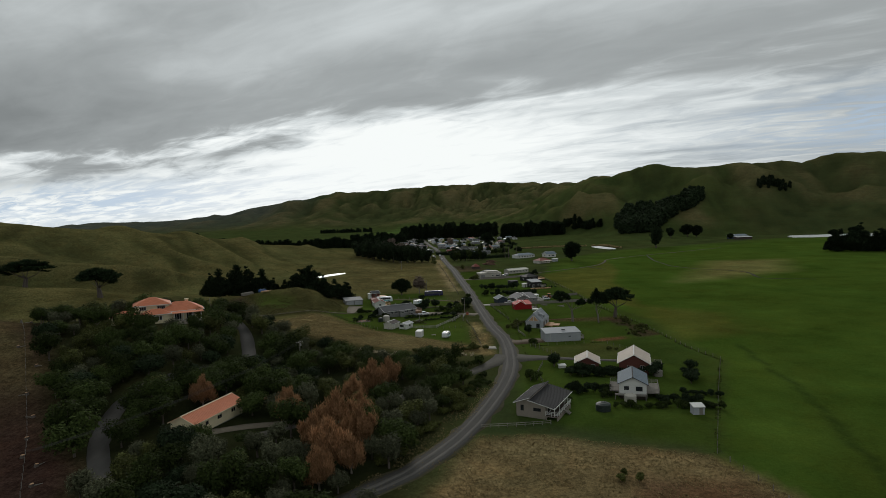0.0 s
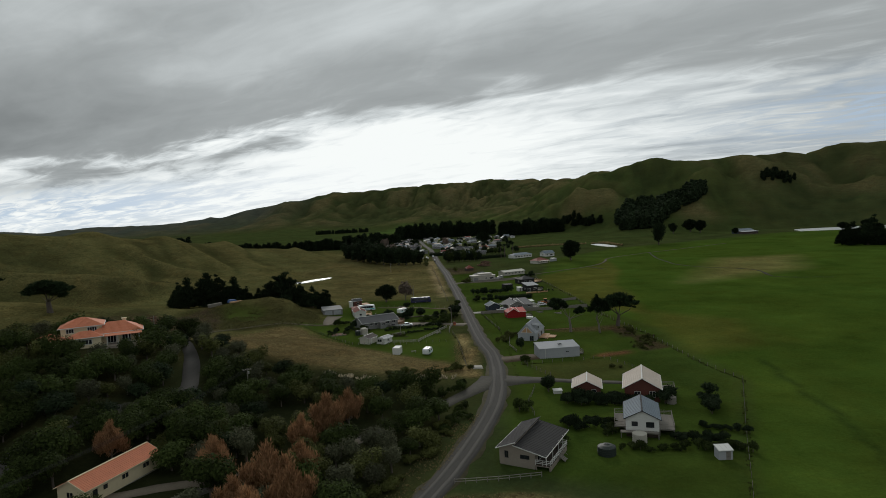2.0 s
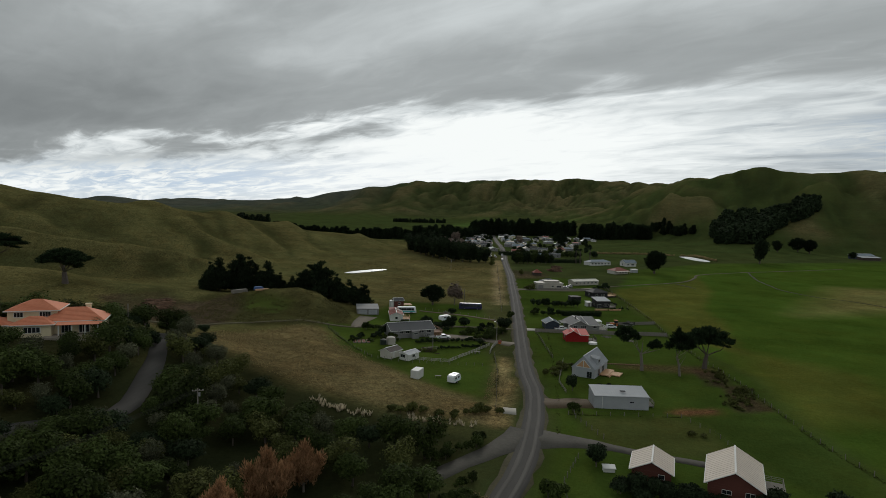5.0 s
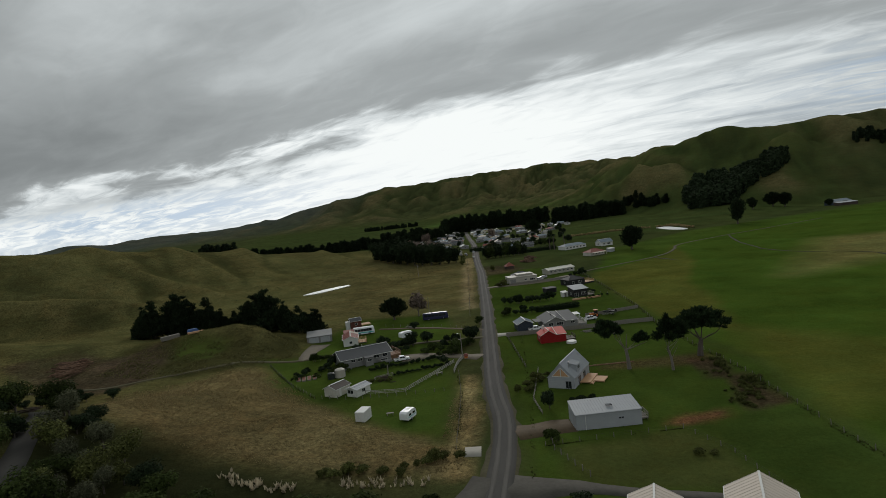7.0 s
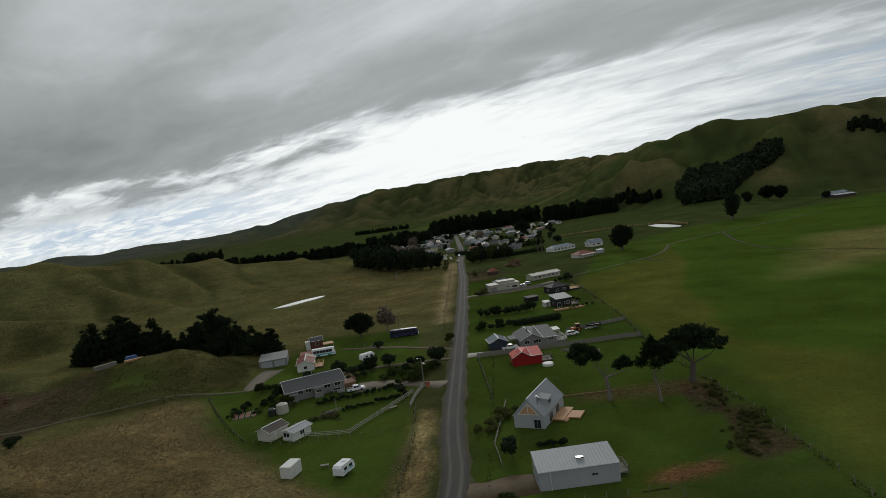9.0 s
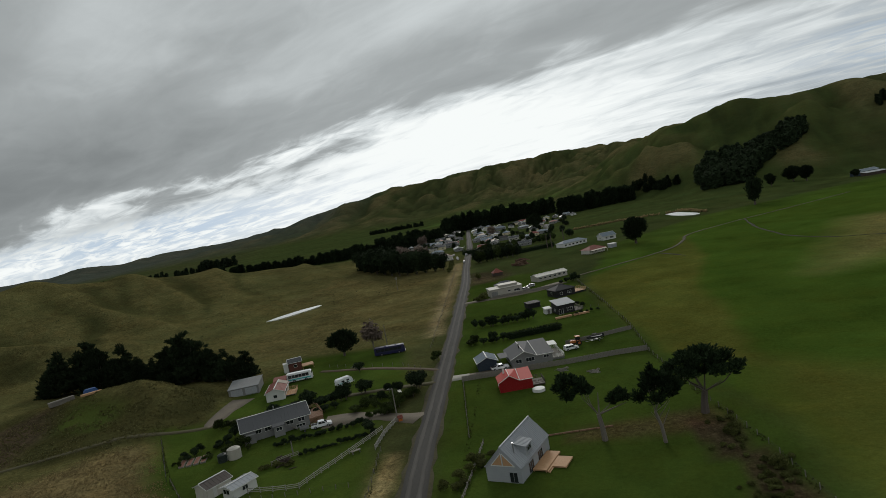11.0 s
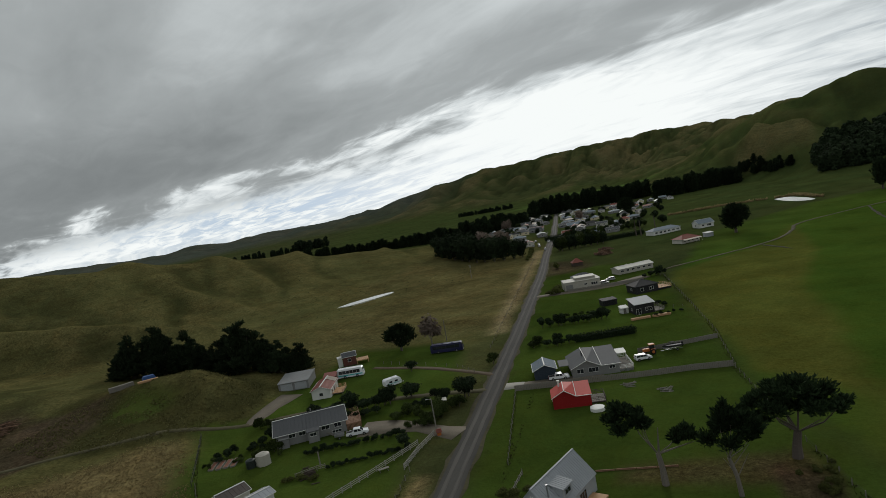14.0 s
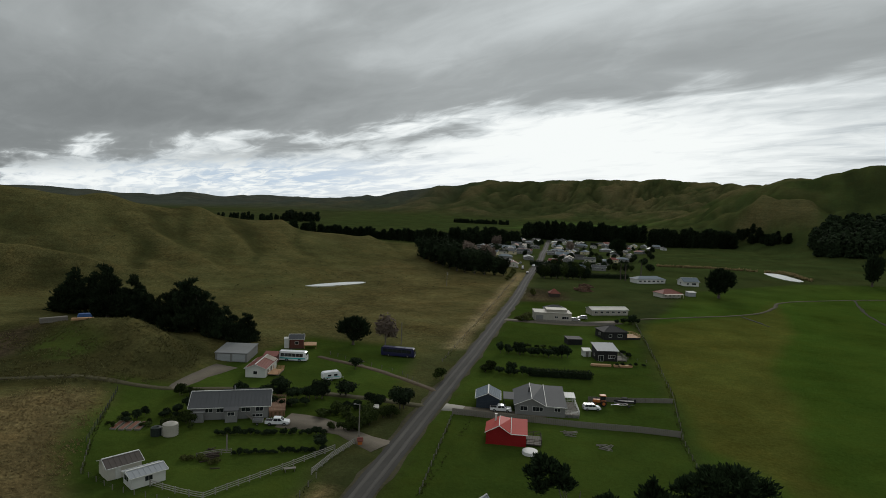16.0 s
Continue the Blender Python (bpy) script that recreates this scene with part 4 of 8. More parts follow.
def house(name, label, category, x, y, rz, L, W, h, rise, wall, roof, style="gable", over=0.45, base=0.0, openings=(), trim=WHITE_PAINT,
          clad=True, ribs=0.9, group="", chimney=None, sink=0.0):
    """A building, its length along its own x axis. openings: (side, u, z, w, h[, kind])."""
    ob = thing(name, x, y, rz, label, category, group)
    g = Geo()
    top = base + h
    if base:
        part("foundation", Geo().box(0, 0, base / 2 - 0.3, L - 0.1, W - 0.1, base + 0.6), DARK_TIMBER if base > 0.5 else CONCRETE, ob)
    if style == "gable":
        g.add([(sx * L / 2, yy, zz) for sx in (-1, 1) for yy, zz in ((-W / 2, base - 0.3), (W / 2, base - 0.3), (W / 2, top), (0, top + rise), (-W / 2, top))],
              [(0, 1, 2, 3, 4), (9, 8, 7, 6, 5), (0, 4, 9, 5), (4, 3, 8, 9), (3, 2, 7, 8), (2, 1, 6, 7), (1, 0, 5, 6)])
    elif style == "mono":
        g.add([(sx * L / 2, yy, zz) for sx in (-1, 1) for yy, zz in ((-W / 2, base - 0.3), (W / 2, base - 0.3), (W / 2, top + rise), (-W / 2, top))],
              [(0, 1, 2, 3), (7, 6, 5, 4), (0, 3, 7, 4), (3, 2, 6, 7), (2, 1, 5, 6), (1, 0, 4, 5)])
    else:
        g.box(0, 0, (base - 0.3 + top) / 2, L, W, top - base + 0.3)
    part("wall", g, wall, ob)
    if clad:
        boards(ob, L, W, base + 0.05, top - 0.05, wall)
    r = Geo()
    drop = rise * over / (W / 2)
    e = 0.14
    if style == "gable":
        slope(r, -L / 2 - over, L / 2 + over, 0, top + rise + e, -W / 2 - over, top - drop + e, ribs=ribs)
        slope(r, -L / 2 - over, L / 2 + over, 0, top + rise + e, W / 2 + over, top - drop + e, ribs=ribs)
        part("roof", r, roof, ob)
        part("ridge_cap", Geo().prism([(-L / 2 - over, top + rise + e), (L / 2 + over, top + rise + e), (L / 2 + over, top + rise + e + 0.10), (-L / 2 - over, top + rise + e + 0.10)], -0.16, 0.16), roof if trim is None else trim, ob)
        for sx in (-1, 1):
            barge = Geo()
            for sy in (-1, 1):
                a, b = Vector((sx * (L / 2 + over + 0.02), 0, top + rise + e - 0.06)), Vector((sx * (L / 2 + over + 0.02), sy * (W / 2 + over), top - drop + e - 0.06))
                barge.tube(a, b, 0.09, 0.09, 4)
            part("bargeboard", barge, trim or roof, ob)
    elif style == "mono":
        sl = rise / W
        slope(r, -L / 2 - over, L / 2 + over, -W / 2 - over, top - sl * over + e, W / 2 + over, top + rise + sl * over + e, ribs=ribs)
        part("roof", r, roof, ob)
    elif style == "cross":
        up, u1, zp = -L / 2 + 0.32 * L, -L / 2 + 0.62 * L, top + rise
        ya, yb = -W / 2 - over, W / 2 + over

        def slab(pts, thick=0.12):
            r.add([tuple(q) for q in pts] + [(q[0], q[1], q[2] - thick) for q in pts], [(0, 1, 2, 3), (7, 6, 5, 4), (0, 4, 5, 1), (1, 5, 6, 2), (2, 6, 7, 3), (3, 7, 4, 0)])
        left, zl, zr = -L / 2 - over, top - rise * over / (0.32 * L), top - 0.1
        slab([(left, ya, zl + e), (up, ya, zp + e), (up, yb, zp + e), (left, yb, zl + e)])
        slab([(up, ya, zp + e), (u1, ya, zr + e), (u1, yb, zp - 0.2), (up, yb, zp + e)])
        slab([(u1, ya, zr + e), (L / 2 + over, ya, zr + e), (L / 2 + over, yb, zp - 0.2), (u1, yb, zp - 0.2)])
        rf = part("roof", r, roof, ob)
        part("gable", Geo().prism([(-L / 2, top - 0.02), (up, zp - 0.02), (u1, top - 0.02)], -W / 2, W / 2), wall, ob)
        part("gable", Geo().add([(x, y2, z2) for x in (u1 - 0.5, L / 2) for y2, z2 in ((-W / 2, top), (W / 2, top), (W / 2, zp - 0.4))], [(0, 1, 2), (5, 4, 3), (0, 2, 5, 3), (2, 1, 4, 5), (1, 0, 3, 4)]), wall, ob)
        for (xa, za), (xb, zb) in (((left, zl), (up, zp)), ((up, zp), (u1, zr)), ((u1, zr), (L / 2 + over, zr))):
            part("bargeboard", Geo().tube((xa, ya - 0.03, za + e - 0.03), (xb, ya - 0.03, zb + e - 0.03), 0.09, 0.09, 4), trim or roof, rf)
        for x, z in ((up, zp), (u1, zr + 0.05)):
            zb = z if x == up else zp - 0.2
            part("ridge_cap", Geo().tube((x, ya, z + e + 0.02), (x, yb, zb + e + 0.02), 0.1, 0.1, 4), trim or roof, rf)
    elif style == "hip":
        a, b, run = L / 2 + over, W / 2 + over, max(0.3, L / 2 - W / 2)
        z0, z1 = top + 0.02, top + rise
        r.add([(-a, -b, z0), (a, -b, z0), (a, b, z0), (-a, b, z0), (-run, 0, z1), (run, 0, z1)],
              [(0, 1, 5, 4), (1, 2, 5), (2, 3, 4, 5), (3, 0, 4), (0, 3, 2, 1)])
        rf = part("roof", r, roof, ob)
        if y < 600:
            for p, q in (((-a, -b, z0), (-run, 0, z1)), ((a, -b, z0), (run, 0, z1)), ((-a, b, z0), (-run, 0, z1)), ((a, b, z0), (run, 0, z1)), ((-run, 0, z1), (run, 0, z1))):
                part("ridge_cap", Geo().tube(p, q, 0.09, 0.09, 4), roof, rf)
    else:
        r.box(0, 0, top + 0.1, L + 2 * over, W + 2 * over, 0.22)
        n = int(L / 1.2)
        for k in range(n):
            r.box(-L / 2 + L * (k + 0.5) / n, 0, top + 0.235, 0.08, W + 2 * over - 0.1, 0.06)
        part("roof", r, roof, ob)
    if style in ("gable", "mono"):
        for sy in (-1, 1):
            if style == "mono" and sy > 0:
                continue
            gut = Geo().box(0, sy * (W / 2 + over + 0.06), top - (drop if style == "gable" else rise / W * over) + e - 0.08, L + 2 * over, 0.12, 0.12)
            part("gutter", gut, trim or roof, ob)
    for o in openings:
        side, u, z, w, hh = o[:5]
        kind = o[5] if len(o) > 5 else "window"
        if kind == "window":
            window(ob, side, u, base + z, w, hh, L, W, trim or WHITE_PAINT, bars=max(0, round(w / 0.9) - 1))
        elif kind == "glass_door":
            window(ob, side, u, base + hh / 2 + 0.05, w, hh, L, W, trim or WHITE_PAINT, "door", bars=max(0, round(w / 0.9) - 1))
        else:
            panel_door(ob, side, u, w, hh, L, W, kind, 5 if hh > 1.5 else 1, base + z, "door")
    if chimney:
        cx, cy, cz, ch, cr = chimney
        c = Geo().box(cx, cy, cz + ch / 2, cr, cr, ch)
        c.box(cx, cy, cz + ch, cr * 1.3, cr * 1.3, 0.15)
        part("chimney", c, WHITE_PAINT, ob)
    return ob


def deck(owner, x0, x1, y0, y1, z, mat, rail=None, open_sides="", plank=0.32, skirt=None):
    """A timber deck: planks one by one, posts, and a railing on the sides that are not open."""
    frame_geo = Geo().box((x0 + x1) / 2, y0 + 0.06, z - 0.2, x1 - x0, 0.08, 0.22).box((x0 + x1) / 2, y1 - 0.06, z - 0.2, x1 - x0, 0.08, 0.22)
    for k in range(max(2, int((x1 - x0) / 2.5) + 1)):
        frame_geo.box(x0 + 0.1 + (x1 - x0 - 0.2) * k / max(1, int((x1 - x0) / 2.5)), (y0 + y1) / 2, z - 0.2, 0.08, y1 - y0, 0.2)
    d = part("deck", frame_geo, skirt or mat, owner)
    n = max(2, int((x1 - x0) / plank))
    first = None
    for k in range(n):
        px = x0 + (x1 - x0) * (k + 0.5) / n
        if first is None:
            first = part("plank", Geo().box(0, (y0 + y1) / 2, z - 0.05, (x1 - x0) / n * 0.9, y1 - y0, 0.08), mat, d)
            q = first
        else:
            q = new("plank", first.data)
            q.parent = d
        q.location = (px, 0, 0)
    first = None
    for px in np.linspace(x0 + 0.15, x1 - 0.15, max(2, int((x1 - x0) / 2.5) + 1)):
        for py in np.linspace(y0 + 0.15, y1 - 0.15, max(2, int((y1 - y0) / 2.5) + 1)):
            if first is None:
                first = part("post", Geo().box(0, 0, (z - 0.1) / 2 - 0.2, 0.14, 0.14, z + 0.3), skirt or mat, d)
                q = first
            else:
                q = new("post", first.data)
                q.parent = d
            q.location = (px, py, 0)
    if skirt and z > 0.6:
        sk = Geo()
        for k in range(int((x1 - x0) / 0.3)):
            sk.box(x0 + 0.15 + 0.3 * k, y0 + 0.01, z / 2 - 0.1, 0.2, 0.05, z - 0.1)
        part("skirt", sk, skirt, d)
    if rail:
        r = Geo()
        for side, (ax, ay, bx, by) in {"f": (x0, y0, x1, y0), "b": (x0, y1, x1, y1), "l": (x0, y0, x0, y1), "r": (x1, y0, x1, y1)}.items():
            if side in open_sides:
                continue
            ln = math.hypot(bx - ax, by - ay)
            for zz in (0.35, 0.68, 1.0):
                r.tube((ax, ay, z + zz), (bx, by, z + zz), 0.05, 0.05, 4)
            m = max(1, int(ln / 1.4))
            for k in range(m + 1):
                r.box(ax + (bx - ax) * k / m, ay + (by - ay) * k / m, z + 0.5, 0.1, 0.1, 1.05)
        part("railing", r, rail, d)
    return d


def steps(owner, x, y, z, w, n, mat, ux=0, uy=-1, rail=None):
    """A flight of open steps that falls from height z in the direction (ux, uy)."""
    g = Geo()
    for k in range(n):
        s = 0.28 * (k + 0.5)
        g.box(x + ux * s, y + uy * s, z - (k + 1) * z / (n + 1), w if uy else 0.3, w if ux else 0.3, 0.06)
    run = 0.28 * n
    for side in (-1, 1):
        ox, oy = (side * w / 2, 0) if uy else (0, side * w / 2)
        g.tube((x + ox, y + oy, z - 0.1), (x + ox + ux * run, y + oy + uy * run, 0), 0.08, 0.08, 4)
        if rail:
            g.tube((x + ox, y + oy, z + 0.9), (x + ox + ux * run, y + oy + uy * run, 0.95), 0.05, 0.05, 4)
    return part("steps", g, mat, owner)


def water_tank(x, y, r, h, mat, label, ribs=0):
    ob = thing("water_tank", x, y, 20, label, "water tank")
    g = Geo().cyl(0, 0, -0.1, r, h + 0.1, 28, cap=0.28 * r)
    part("tank", g, mat, ob, smooth=False)
    b = Geo()
    for k in range(4):
        b.cyl(0, 0, h * (0.15 + 0.22 * k), r + 0.03, 0.06, 28)
    part("band", b, mat, ob)
    part("lid", Geo().cyl(0.3 * r, 0, h + 0.2 * r, 0.28, 0.14, 12), mat, ob)
    if ribs:
        q = Geo()
        for k in range(ribs):
            a = 2 * math.pi * k / ribs
            q.tube((0.15 * r * math.cos(a), 0.15 * r * math.sin(a), h + 0.29 * r), (r * math.cos(a), r * math.sin(a), h + 0.03), 0.05, 0.05, 4)
        part("rib", q, mat, ob)
    part("pipe", Geo().tube((r + 0.05, 0, h - 0.1), (r + 0.05, 0, 0), 0.05, 0.05, 6), WHITE_PAINT, ob)
    return ob


# ---- the brown house with the split roof
def brown_house():
    ob = thing("house", 2.9, 157.4, 66, "taupe weatherboard house with a split charcoal roof and a front deck", "house", "roadside houses")
    L, W = 14.6, 7.4
    g = Geo()
    g.add([(sx * L / 2, yy, zz) for sx in (-1, 1) for yy, zz in ((-W / 2, 0.2), (W / 2, 0.2), (W / 2, 3.5), (0.4, 4.9), (0.4, 4.3), (-W / 2, 3.3))],
          [(0, 1, 2, 3, 4, 5), (11, 10, 9, 8, 7, 6), (0, 5, 11, 6), (5, 4, 10, 11), (4, 3, 9, 10), (3, 2, 8, 9), (2, 1, 7, 8), (1, 0, 6, 7)])
    part("wall", g, TAUPE_BOARD, ob)
    part("foundation", Geo().box(0, 0, 0.0, L - 0.2, W - 0.2, 1.2), TAUPE_BOARD, ob)
    boards(ob, L, W, 0.7, 3.2, TAUPE_BOARD)
    for ya, za, yb, zb in ((0.1, 5.12, W / 2 + 0.6, 3.52), (0.75, 4.50, -W / 2 - 2.4, 2.98)):
        r = Geo()
        slope(r, -L / 2 - 0.5, L / 2 + 0.5, ya, za, yb, zb, 0.14, 0.7)
        part("roof", r, CHARCOAL_ROOF, ob, "charcoal ribbed steel roof")
        for sx in (-1, 1):
            part("bargeboard", Geo().tube((sx * (L / 2 + 0.52), ya, za - 0.08), (sx * (L / 2 + 0.52), yb, zb - 0.08), 0.10, 0.10, 4), WHITE_PAINT, ob, "white barge board")
        part("gutter", Geo().box(0, yb, zb - 0.08, L + 1.1, 0.14, 0.16), WHITE_PAINT, ob, "white gutter")
    for o in (("l", 2.2, 2.3, 0.8, 1.4), ("l", -1.6, 2.2, 1.9, 0.8), ("f", -4.6, 2.0, 2.6, 2.0), ("f", 0.2, 2.0, 2.6, 2.0), ("f", 4.4, 2.1, 1.4, 1.2), ("r", 0, 2.1, 1.5, 1.1)):
        window(ob, *o, L, W, WHITE_PAINT if o[0] != "l" else CHARCOAL_ROOF)
    deck(ob, -L / 2, L / 2 - 3.0, -W / 2 - 3.0, -W / 2 - 0.03, 1.0, DARK_TIMBER, WHITE_PAINT, "b", skirt=TAUPE_BOARD)
    steps(ob, -1.0, -W / 2 - 3.0, 1.0, 1.4, 5, OLD_TIMBER, 0, -1, WHITE_PAINT)
    for x in (-L / 2 + 0.1, -3, 1, 4):
        part("post", Geo().box(x, -W / 2 - 2.2, 2.0, 0.12, 0.12, 2.1), WHITE_PAINT, ob)


brown_house()
ob = house("house", "white weatherboard house with a grey steel roof and wide timber decks", "house", 29.2, 170.2, 77, 10.8, 6.9, 2.6, 1.7,
           WHITE_PAINT, BLUE_GREY_ROOF, base=1.5, trim=CHARCOAL_ROOF, group="roadside houses",
           openings=(("l", 1.6, 1.35, 1.3, 1.0), ("l", -1.6, 1.25, 1.7, 1.2), ("f", -2, 1.3, 1.6, 1.2), ("f", 2.5, 1.1, 2.2, 2.0, "glass_door"), ("b", 0, 1.3, 2.0, 1.2), ("r", 0, 1.3, 1.8, 1.2)))
deck(ob, -4.2, 5.4, -6.7, -3.5, 1.55, OLD_TIMBER, OLD_TIMBER, "b", skirt=OLD_TIMBER)
deck(ob, -3.6, 5.0, 3.5, 5.9, 1.55, OLD_TIMBER, OLD_TIMBER, "f", skirt=OLD_TIMBER)
deck(ob, -6.6, -5.45, -3.4, 4.6, 1.4, OLD_TIMBER, None, skirt=OLD_TIMBER)
ob = house("house", "dark red-brown weatherboard house with a pale pinkish steel roof", "house", 35.9, 195.2, 76, 12.6, 8.6, 3.3, 2.4,
           RED_BROWN, PALE_ROOF, base=0.3, group="roadside houses", over=0.55,
           openings=(("l", 1.2, 1.9, 1.6, 0.8), ("l", -2.5, 1.7, 1.5, 1.6), ("f", -3, 1.8, 1.6, 1.2), ("f", 2, 1.1, 2.2, 2.0, "glass_door"), ("b", -2, 1.8, 1.4, 1.1), ("b", 3, 1.8, 1.4, 1.1)))
deck(ob, -1.5, 4.5, -8.2, -4.4, 1.3, OLD_TIMBER, OLD_TIMBER, "b", skirt=OLD_TIMBER)
house("garage", "red-brown garage with a pale pinkish steel gable roof", "garage", 22.0, 198.4, 80, 8.0, 7.0, 2.4, 1.7, RED_BROWN, PALE_ROOF,
      openings=(("l", -1.8, 1.5, 1.2, 0.9), ("b", 0, 0, 4.6, 2.1, PALE_PAINT)))
water_tank(26.6, 162.0, 1.5, 2.1, TANK_PALE, "round cream concrete water tank before the white house")
water_tank(18.5, 156.4, 1.85, 1.6, TANK_DARK, "low dark green ribbed water tank on the lawn", ribs=14)
water_tank(41.0, 187.0, 1.2, 1.7, OLD_TIMBER, "weathered grey round water tank by the fence")
house("garden_shed", "small grey garden shed with a pale sloping roof", "shed", 40.6, 153.4, 4, 2.7, 2.0, 1.9, 0.35, SHED_WALL, WHITE_PAINT, "mono", 0.15, trim=None,
      openings=(("f", 0.5, 0, 0.9, 1.7, OLD_TIMBER),))
house("shelter", "small white animal shelter on the grass", "shed", 13.9, 197.6, 8, 2.2, 1.2, 0.8, 0.2, WHITE_PAINT, WHITE_PAINT, "mono", 0.15, trim=None, clad=False)

# ---- the long pale shed
ob = house("barn", "long pale grey steel farm shed with a skylight", "shed", 19.2, 240.0, 9.5, 13.8, 7.0, 3.3, 0.75, SHED_WALL, ZINC, "mono", 0.12, trim=ZINC, clad=False, ribs=0.6,
           openings=(("f", 2.6, 1.9, 1.1, 0.5), ("l", 0, 0, 3.6, 3.2, ZINC), ("r", 1.0, 0, 1.0, 2.1, WHITE_PAINT)))
g = Geo()
for k in range(24):
    for sy in (-1, 1):
        g.box(-6.7 + 13.4 * k / 23, sy * 3.53, 1.65 if sy < 0 else 2.0, 0.08, 0.06, 3.2 if sy < 0 else 3.9)
part("wall_rib", g, SHED_WALL, ob)
part("skylight", Geo().box(0.8, -1.0, 4.06, 1.3, 0.8, 0.16), GLASS, ob)
part("downpipe", Geo().tube((-4.9, -3.62, 3.25), (-4.9, -3.62, 0), 0.06, 0.06), WHITE_PAINT, ob)
deck(ob, 7.2, 8.9, -1.4, 2.2, 0.6, OLD_TIMBER, OLD_TIMBER, "l")


# ---- the steep-roofed house with the dormer
def steep_house():
    ob = house("house", "grey steep-gabled new house with a dormer and a fresh timber deck", "house", 13.4, 271.0, 71, 14.2, 6.9, 2.8, 3.6,
               SHED_WALL, ZINC, over=0.12, trim=ZINC, group="roadside houses", ribs=0.55,
               openings=(("l", -1.9, 1.1, 1.6, 2.0, "glass_door"), ("f", -2.5, 1.1, 2.4, 2.1, "glass_door"), ("f", 2.2, 1.1, 2.4, 2.1, "glass_door"), ("b", 0, 1.6, 2.0, 1.1), ("r", 0, 1.6, 2.0, 1.2)))
    L, W = 14.2, 6.9
    tri = Geo()
    for a, b in (((-2.3, 3.1), (2.3, 3.1)), ((-2.3, 3.1), (-0.1, 5.4)), ((2.3, 3.1), (0.1, 5.4)), ((0, 3.1), (0, 5.3))):
        tri.tube((-L / 2 - 0.06, a[0], a[1]), (-L / 2 - 0.06, b[0], b[1]), 0.09, 0.09, 4)
    part("window", tri, WHITE_PAINT, ob, "triangular gable window with unpainted ply")
    part("ply_panel", Geo().add([(-L / 2 - 0.04, -2.1, 3.2), (-L / 2 - 0.04, -0.15, 3.2), (-L / 2 - 0.04, -0.15, 5.2), (-L / 2 - 0.04, 0.15, 3.2), (-L / 2 - 0.04, 2.1, 3.2), (-L / 2 - 0.04, 0.15, 5.2),
                                 (-L / 2, -2.1, 3.2), (-L / 2, -0.15, 3.2), (-L / 2, -0.15, 5.2), (-L / 2, 0.15, 3.2), (-L / 2, 2.1, 3.2), (-L / 2, 0.15, 5.2)],
                                [(0, 2, 1), (3, 5, 4), (0, 1, 7, 6), (1, 2, 8, 7), (2, 0, 6, 8), (3, 4, 10, 9), (4, 5, 11, 10), (5, 3, 9, 11)]), NEW_TIMBER, ob)
    d = Geo().prism([(-3.3, 3.4), (-0.4, 3.4), (-0.4, 5.3), (-3.3, 5.3)], -3.2, -0.8)
    dm = part("dormer", d, SHED_WALL, ob)
    r = Geo()
    slope(r, -3.6, -0.1, -3.5, 5.25, -0.6, 5.75, 0.1, 0.5)
    part("dormer_roof", r, ZINC, dm)
    window(ob, "f", -1.85, 4.4, 1.8, 0.9, L, 6.5, ZINC)
    part("flue", Geo().cyl(-5.2, -1.7, 4.4, 0.13, 2.0, 10).cyl(-5.2, -1.7, 6.4, 0.2, 0.25, 10), STEEL, ob)
    deck(ob, -2.6, 5.2, -6.3, -3.6, 0.55, NEW_TIMBER)
    deck(ob, -0.6, 3.6, -9.3, -6.35, 0.42, NEW_TIMBER)
    steps(ob, -1.6, -6.4, 0.5, 2.0, 2, NEW_TIMBER, 0, -1)


steep_house()

# ---- the red hut
ob = house("hut", "bright red steel hut with a faded red roof and pale edges", "shed", 9.9, 316.6, 12, 8.6, 6.0, 2.6, 1.5, BARN_RED, RED_ROOF, "cross", over=0.25, clad=False, ribs=0.6,
           openings=(("b", 1, 0, 2.0, 2.1, WHITE_PAINT), ("l", 0, 1.6, 1.2, 1.0)), chimney=(-2.4, 1.4, 3.6, 1.6, 0.45))
g = Geo()
for k in range(20):
    g.box(-4.15 + 8.3 * k / 19, -3.02, 1.3, 0.07, 0.05, 2.55)
part("wall_rib", g, BARN_RED, ob)
deck(ob, 4.4, 7.6, -2.3, 2.6, 0.5, OLD_TIMBER, DARK_TIMBER, "l", skirt=DARK_TIMBER)
tk = thing("tank_lid", 16.2, 311.6, 0, "round white water tank sunk into the lawn", "water tank")
part("tank", Geo().cyl(0, 0, -0.2, 1.65, 0.9, 28, 1.6, cap=0.12), WHITE_PAINT, tk)

# ---- the grey house behind the long fence
ob = house("house", "grey weatherboard house with a grey steel gable roof", "house", 12.6, 341.0, 14, 12.0, 12.0, 2.6, 1.7, GREY_BOARD, GREY_ROOF, "cross", over=0.5, group="roadside houses",
           openings=(("f", -4.0, 1.7, 1.8, 1.2), ("f", -0.6, 1.7, 2.6, 1.2), ("f", 4.2, 1.8, 1.6, 0.9), ("r", 0, 1.1, 2.4, 2.0, "glass_door"), ("l", -3, 1.7, 1.4, 1.1)))
deck(ob, 5.9, 9.6, -5.6, 4.6, 0.7, OLD_TIMBER, WHITE_PAINT, "l", skirt=GREY_BOARD)
part("flue", Geo().cyl(-2.6, -0.6, 3.6, 0.16, 1.8, 10), RUBBER, ob)
aw = Geo()
slope(aw, 6.0, 9.4, 1.0, 2.9, 5.0, 3.1, 0.08, 0.8)
for px, py in ((6.2, 1.2), (9.2, 1.2), (6.2, 4.8), (9.2, 4.8)):
    aw.box(px, py, 1.75, 0.1, 0.1, 2.2)
